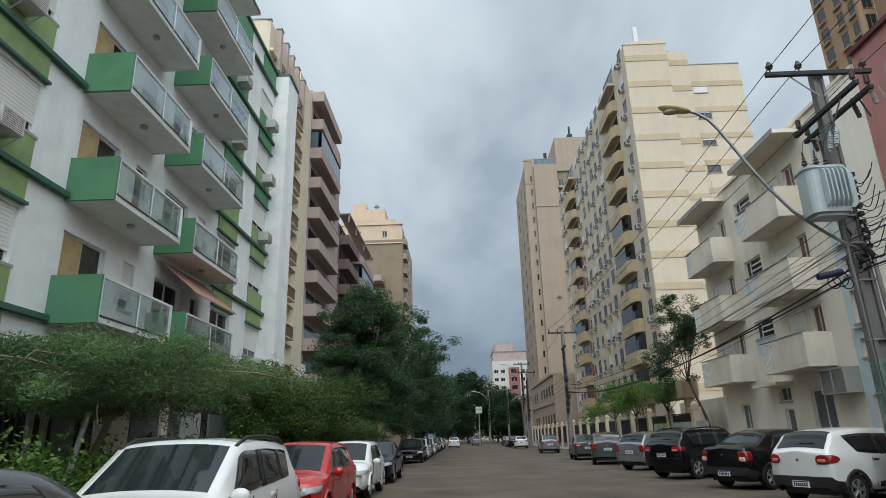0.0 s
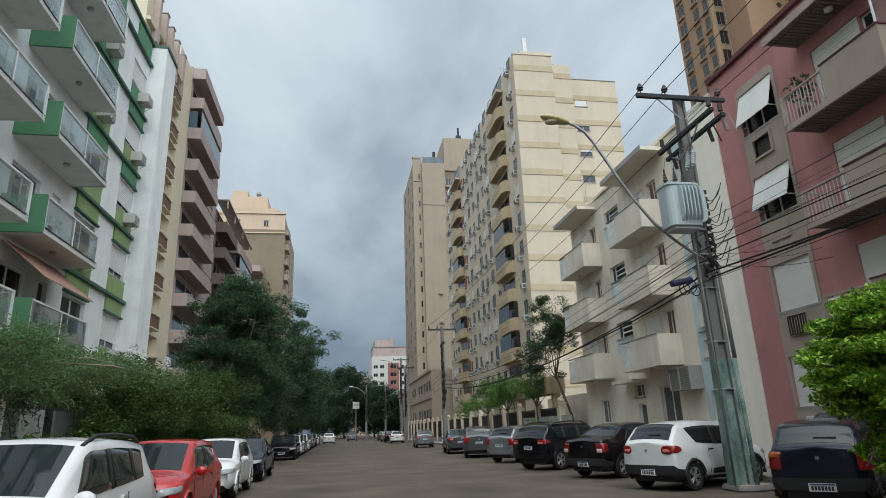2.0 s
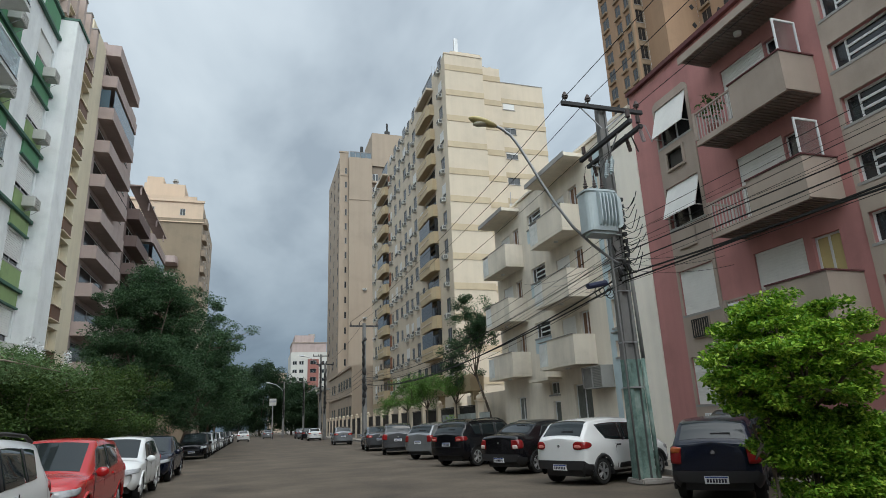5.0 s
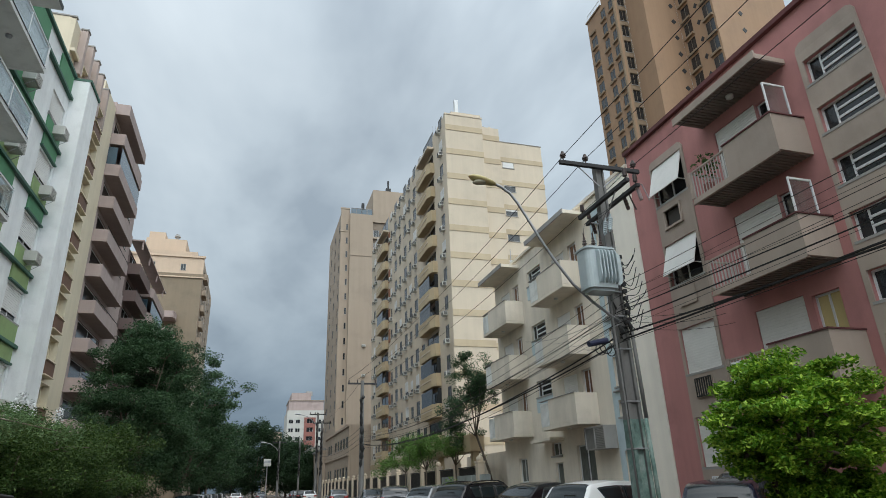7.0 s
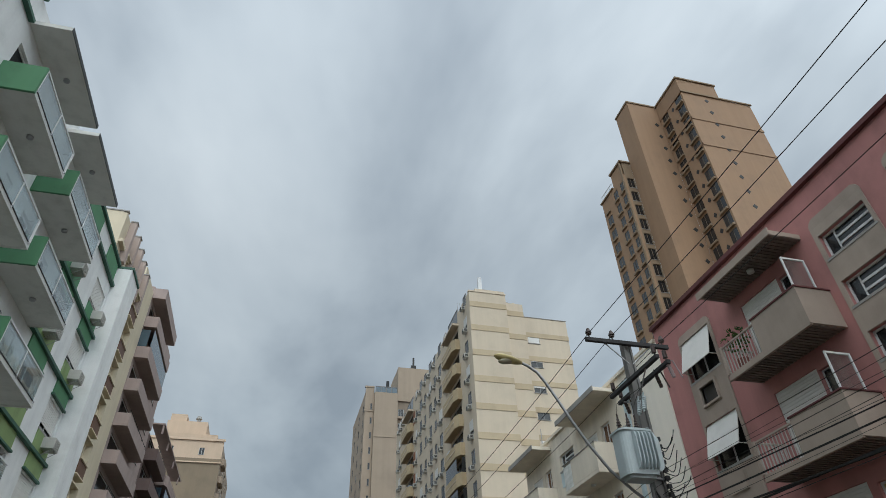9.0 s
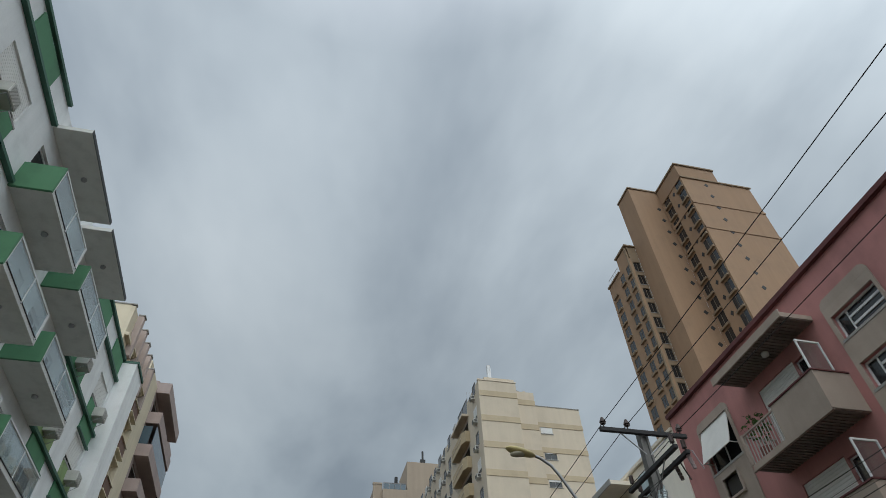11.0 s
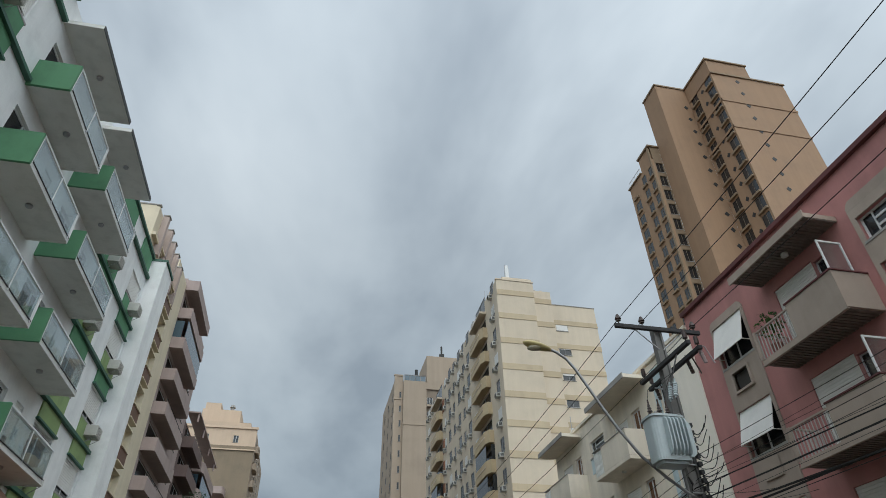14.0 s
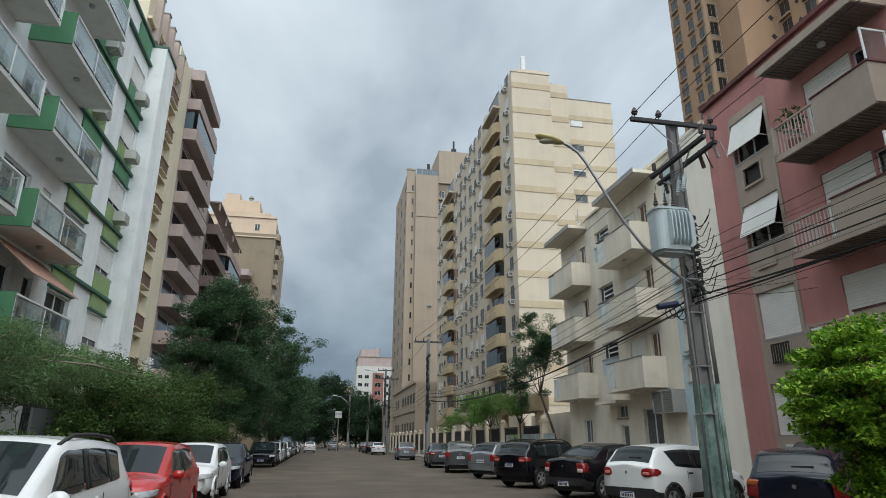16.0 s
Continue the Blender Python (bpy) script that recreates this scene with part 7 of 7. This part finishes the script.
            part("turn_lens", shell_.panel(((k0 * 0.8, zc - 0.035), (k0 * 0.15, zc - 0.035), (k0 * 0.15, zc + 0.01), (k0 * 0.8, zc + 0.01)), s, 0.019, False, 0.6, 8, 3), TAIL_PALE, lamp, "pale red inner lens", True)
        part("headlight", shell_.panel(((0.925, 0.455), (1.16, 0.40), (1.13, 0.455), (0.91, 0.535)), s, 0.012, False, 0.5, 16, 5, 0.03), HEAD_LENS, t, "clear headlight", True)
        if cladding:
            part("door_trim", shell_.panel(((0.35, 0.225), (0.66, 0.225), (0.66, 0.325), (0.35, 0.30)), s, 0.010, False, 0.15), PLASTIC, t, "black lower door trim", True)
    # dark floor and wheel wells under the skin
    under = boxes((-W * 0.36, W * 0.36, -L * 0.46, L * 0.46, 0.2, 0.5))
    for a in axles:
        box(under, -W * 0.47, W * 0.47, a - R - 0.1, a + R + 0.1, 0.34, 0.72 if H > 1.3 else 0.66)
    part("underbody", under, PLASTIC, t)
    for a in axles:
        for s in (-1, 1):
            ring = chain(bmesh.new(), [(s * W * 0.488, a + (R + 0.052) * math.cos(q), R + (R + 0.052) * math.sin(q)) for q in (math.pi * (k / 16.0 * 1.16 - 0.08) for k in range(17))], 0.045 if cladding else 0.034, 8)
            part("wheel_arch", ring, PLASTIC if (cladding or dark_bumper) else body, t, "", True)
            wh = new("wheel")
            wh.empty_display_size = 0.2
            wh.parent = t
            wh.matrix_basis = pose(s * (W / 2 - 0.125), a, R, 0, 0, 0 if s > 0 else 180)
            for nm, me in wheel_meshes(R):
                put(nm, me, wh)
    # mirrors, handles, plates, wipers, seams
    for s in (-1, 1):
        m = bmesh.new()
        bmesh.ops.create_uvsphere(m, u_segments=12, v_segments=8, radius=1.0, matrix=Matrix.Translation((s * (W / 2 + 0.07), L * 0.205, H * 0.645)) @ Matrix.Diagonal((0.11, 0.07, 0.085, 1)))
        mir = part("mirror", m, body, t, "", True)
        part("mirror_glass", boxes((s * (W / 2 + 0.07) - 0.085, s * (W / 2 + 0.07) + 0.085, L * 0.205 - 0.073, L * 0.205 - 0.06, H * 0.645 - 0.05, H * 0.645 + 0.05)), CHROME, mir)
        part("mirror_arm", boxes((min(s * W * 0.44, s * (W / 2 + 0.02)), max(s * W * 0.44, s * (W / 2 + 0.02)), L * 0.2, L * 0.215, H * 0.615, H * 0.64)), PLASTIC, mir)
        for f in (0.36, 0.58):
            part("door_handle", boxes((s * W / 2 * 0.99 - 0.02, s * W / 2 * 0.99 + 0.02, -L / 2 + f * L - 0.09, -L / 2 + f * L + 0.07, H * 0.575, H * 0.60)), PLASTIC if dark_bumper else body, t, bevel=0.006)
        for f in (0.325, 0.545, 0.73):
            part("door_seam", boxes((s * W / 2 * 0.995 - 0.006, s * W / 2 * 0.995 + 0.004, -L / 2 + f * L, -L / 2 + f * L + 0.008, H * 0.24, H * 0.615)), PLASTIC, t)
        if rails:
            part("roof_rail", chain(bmesh.new(), [(s * W * 0.385, -L / 2 + f * L, H * z) for f, z in ((0.13, 0.975), (0.19, 1.025), (0.35, 1.045), (0.5, 1.035), (0.58, 0.97))], 0.026, 6), IRON, t, "black roof rail", True)
    zp = H * (0.275 if dark_bumper else 0.49)
    for y0, s in ((-L / 2 - (0.052 if dark_bumper else 0.03), 1), (L / 2 + 0.04, -1)):
        z = zp if s > 0 else H * 0.3
        pl = part("number_plate", boxes((-0.2, 0.2, y0 - 0.012, y0 + 0.03, z - 0.065, z + 0.065)), PLATE, t, "white number plate")
        q = y0 - 0.0145 if s > 0 else y0 + 0.0305
        part("bar", boxes((-0.19, 0.19, q, q + 0.002, z + 0.035, z + 0.058)), PLATE_BLUE, pl)
        for k in range(7):
            part("bar", boxes((-0.165 + k * 0.049, -0.13 + k * 0.049, q, q + 0.002, z - 0.045, z + 0.022)), PLATE_INK, pl)
    part("grille", boxes((-W * 0.26, W * 0.26, L / 2 - 0.05, L / 2 + 0.037, H * 0.34, H * 0.41)), PLASTIC, t)
    part("badge", tube(bmesh.new(), (0, -L / 2 - 0.046, H * 0.6), (0, -L / 2 + 0.01, H * 0.6), 0.034, sides=14), CHROME, t)
    wz = g[tail_top + 5][half]
    part("wiper", boxes((-0.02, 0.32, wz.y - 0.03, wz.y - 0.008, wz.z - 0.02, wz.z + 0.005)), PLASTIC, t)
    return t


# the side facing the camera: noses towards it
car(-3.42, 7.75, 180, "suv", 4.25, 1.78, 1.56, P_WHITE, "white compact SUV with black roof rails parked at the kerb", R=0.34, rails=True)
car(-3.45, 13.35, 180, "hatch", 4.0, 1.74, 1.50, P_RED, "red hatchback parked at the kerb")
car(-3.45, 19.1, 180, "hatch", 3.9, 1.68, 1.48, P_WHITE, "white hatchback parked at the kerb")
car(-3.5, 25.3, 180, "sedan", 4.6, 1.80, 1.45, P_NAVY, "dark navy sedan parked at the kerb", R=0.33)
car(-3.5, 3.22, 180, "sedan", 4.35, 1.76, 1.43, P_GREY, "dark grey sedan parked at the kerb")
car(-3.5, 43.5, 180, "sedan", 4.5, 1.78, 1.47, P_BLACK, "black sedan parked at the kerb")
for i, (y, p, s) in enumerate(((49.5, P_WHITE, "hatch"), (55, P_SILVER, "hatch"), (61, P_WHITE, "sedan"), (67.5, P_GREY, "suv"), (74, P_SILVER, "sedan"), (81, P_BLACK, "hatch"), (88, P_WHITE, "hatch"), (96, P_GREY, "sedan"))):
    car(-3.5, y, 180, s, 4.1, 1.72, 1.5, p, "parked car in a row along the kerb")
# the other side: angled, tails to the street
car(8.9, 14.8, 67, "hatch", 3.7, 1.60, 1.50, P_WHITE, "white hatchback with black bumper parked at an angle", dark_bumper=True, cladding=True, lamps="round", R=0.31)
car(9.3, 10.9, 46, "hatch", 3.7, 1.56, 1.44, P_NAVY, "dark blue hatchback parked at an angle by a pole", dark_bumper=True, lamps="amber", R=0.29)
car(11.75, 12.9, 8, "hatch", 3.6, 1.58, 1.48, P_BLACK, "black hatchback parked close to a house front", base=0.134)
car(11.05, 7.9, 45, "hatch", 3.6, 1.58, 1.50, P_BEIGE, "champagne hatchback parked at an angle beside a bright shrub", lamps="tall")
car(9.1, 18.9, 65, "sedan", 4.25, 1.72, 1.50, P_BLACK, "black sedan with black bumper parked at an angle", dark_bumper=True, lamps="split")
car(8.75, 23.4, 62, "suv", 4.3, 1.80, 1.60, P_BLACK, "black SUV parked at an angle", R=0.34, rails=True)
car(8.75, 28.9, 55, "hatch", 3.9, 1.68, 1.54, P_SILVER, "silver hatchback with tall tail lights parked at an angle", lamps="tall")
car(7.9, 35.3, 12, "suv", 4.3, 1.72, 1.58, P_GREY, "grey people carrier parked along the street", lamps="tall")
car(7.9, 41.8, 5, "sedan", 4.4, 1.74, 1.47, P_GREY, "dark grey sedan parked along the street")
car(7.8, 58.3, 3, "hatch", 3.9, 1.68, 1.52, P_SILVER, "silver hatchback parked along the street")
car(7.6, 83, 3, "sedan", 4.4, 1.74, 1.46, P_WHITE, "white sedan parked along the street")
for i, (y, p, s) in enumerate(((91, P_BLACK, "hatch"), (98, P_SILVER, "suv"), (106, P_GREY, "hatch"))):
    car(7.4, y, 2, s, 4.1, 1.72, 1.52, p, "parked car in a row along the kerb")
car(-1.3, 98, 0, "hatch", 3.9, 1.7, 1.5, P_WHITE, "white hatchback standing in the road", group="cars in the road")
car(2.6, 118, 0, "sedan", 4.4, 1.74, 1.47, P_SILVER, "silver sedan standing in the road", group="cars in the road")
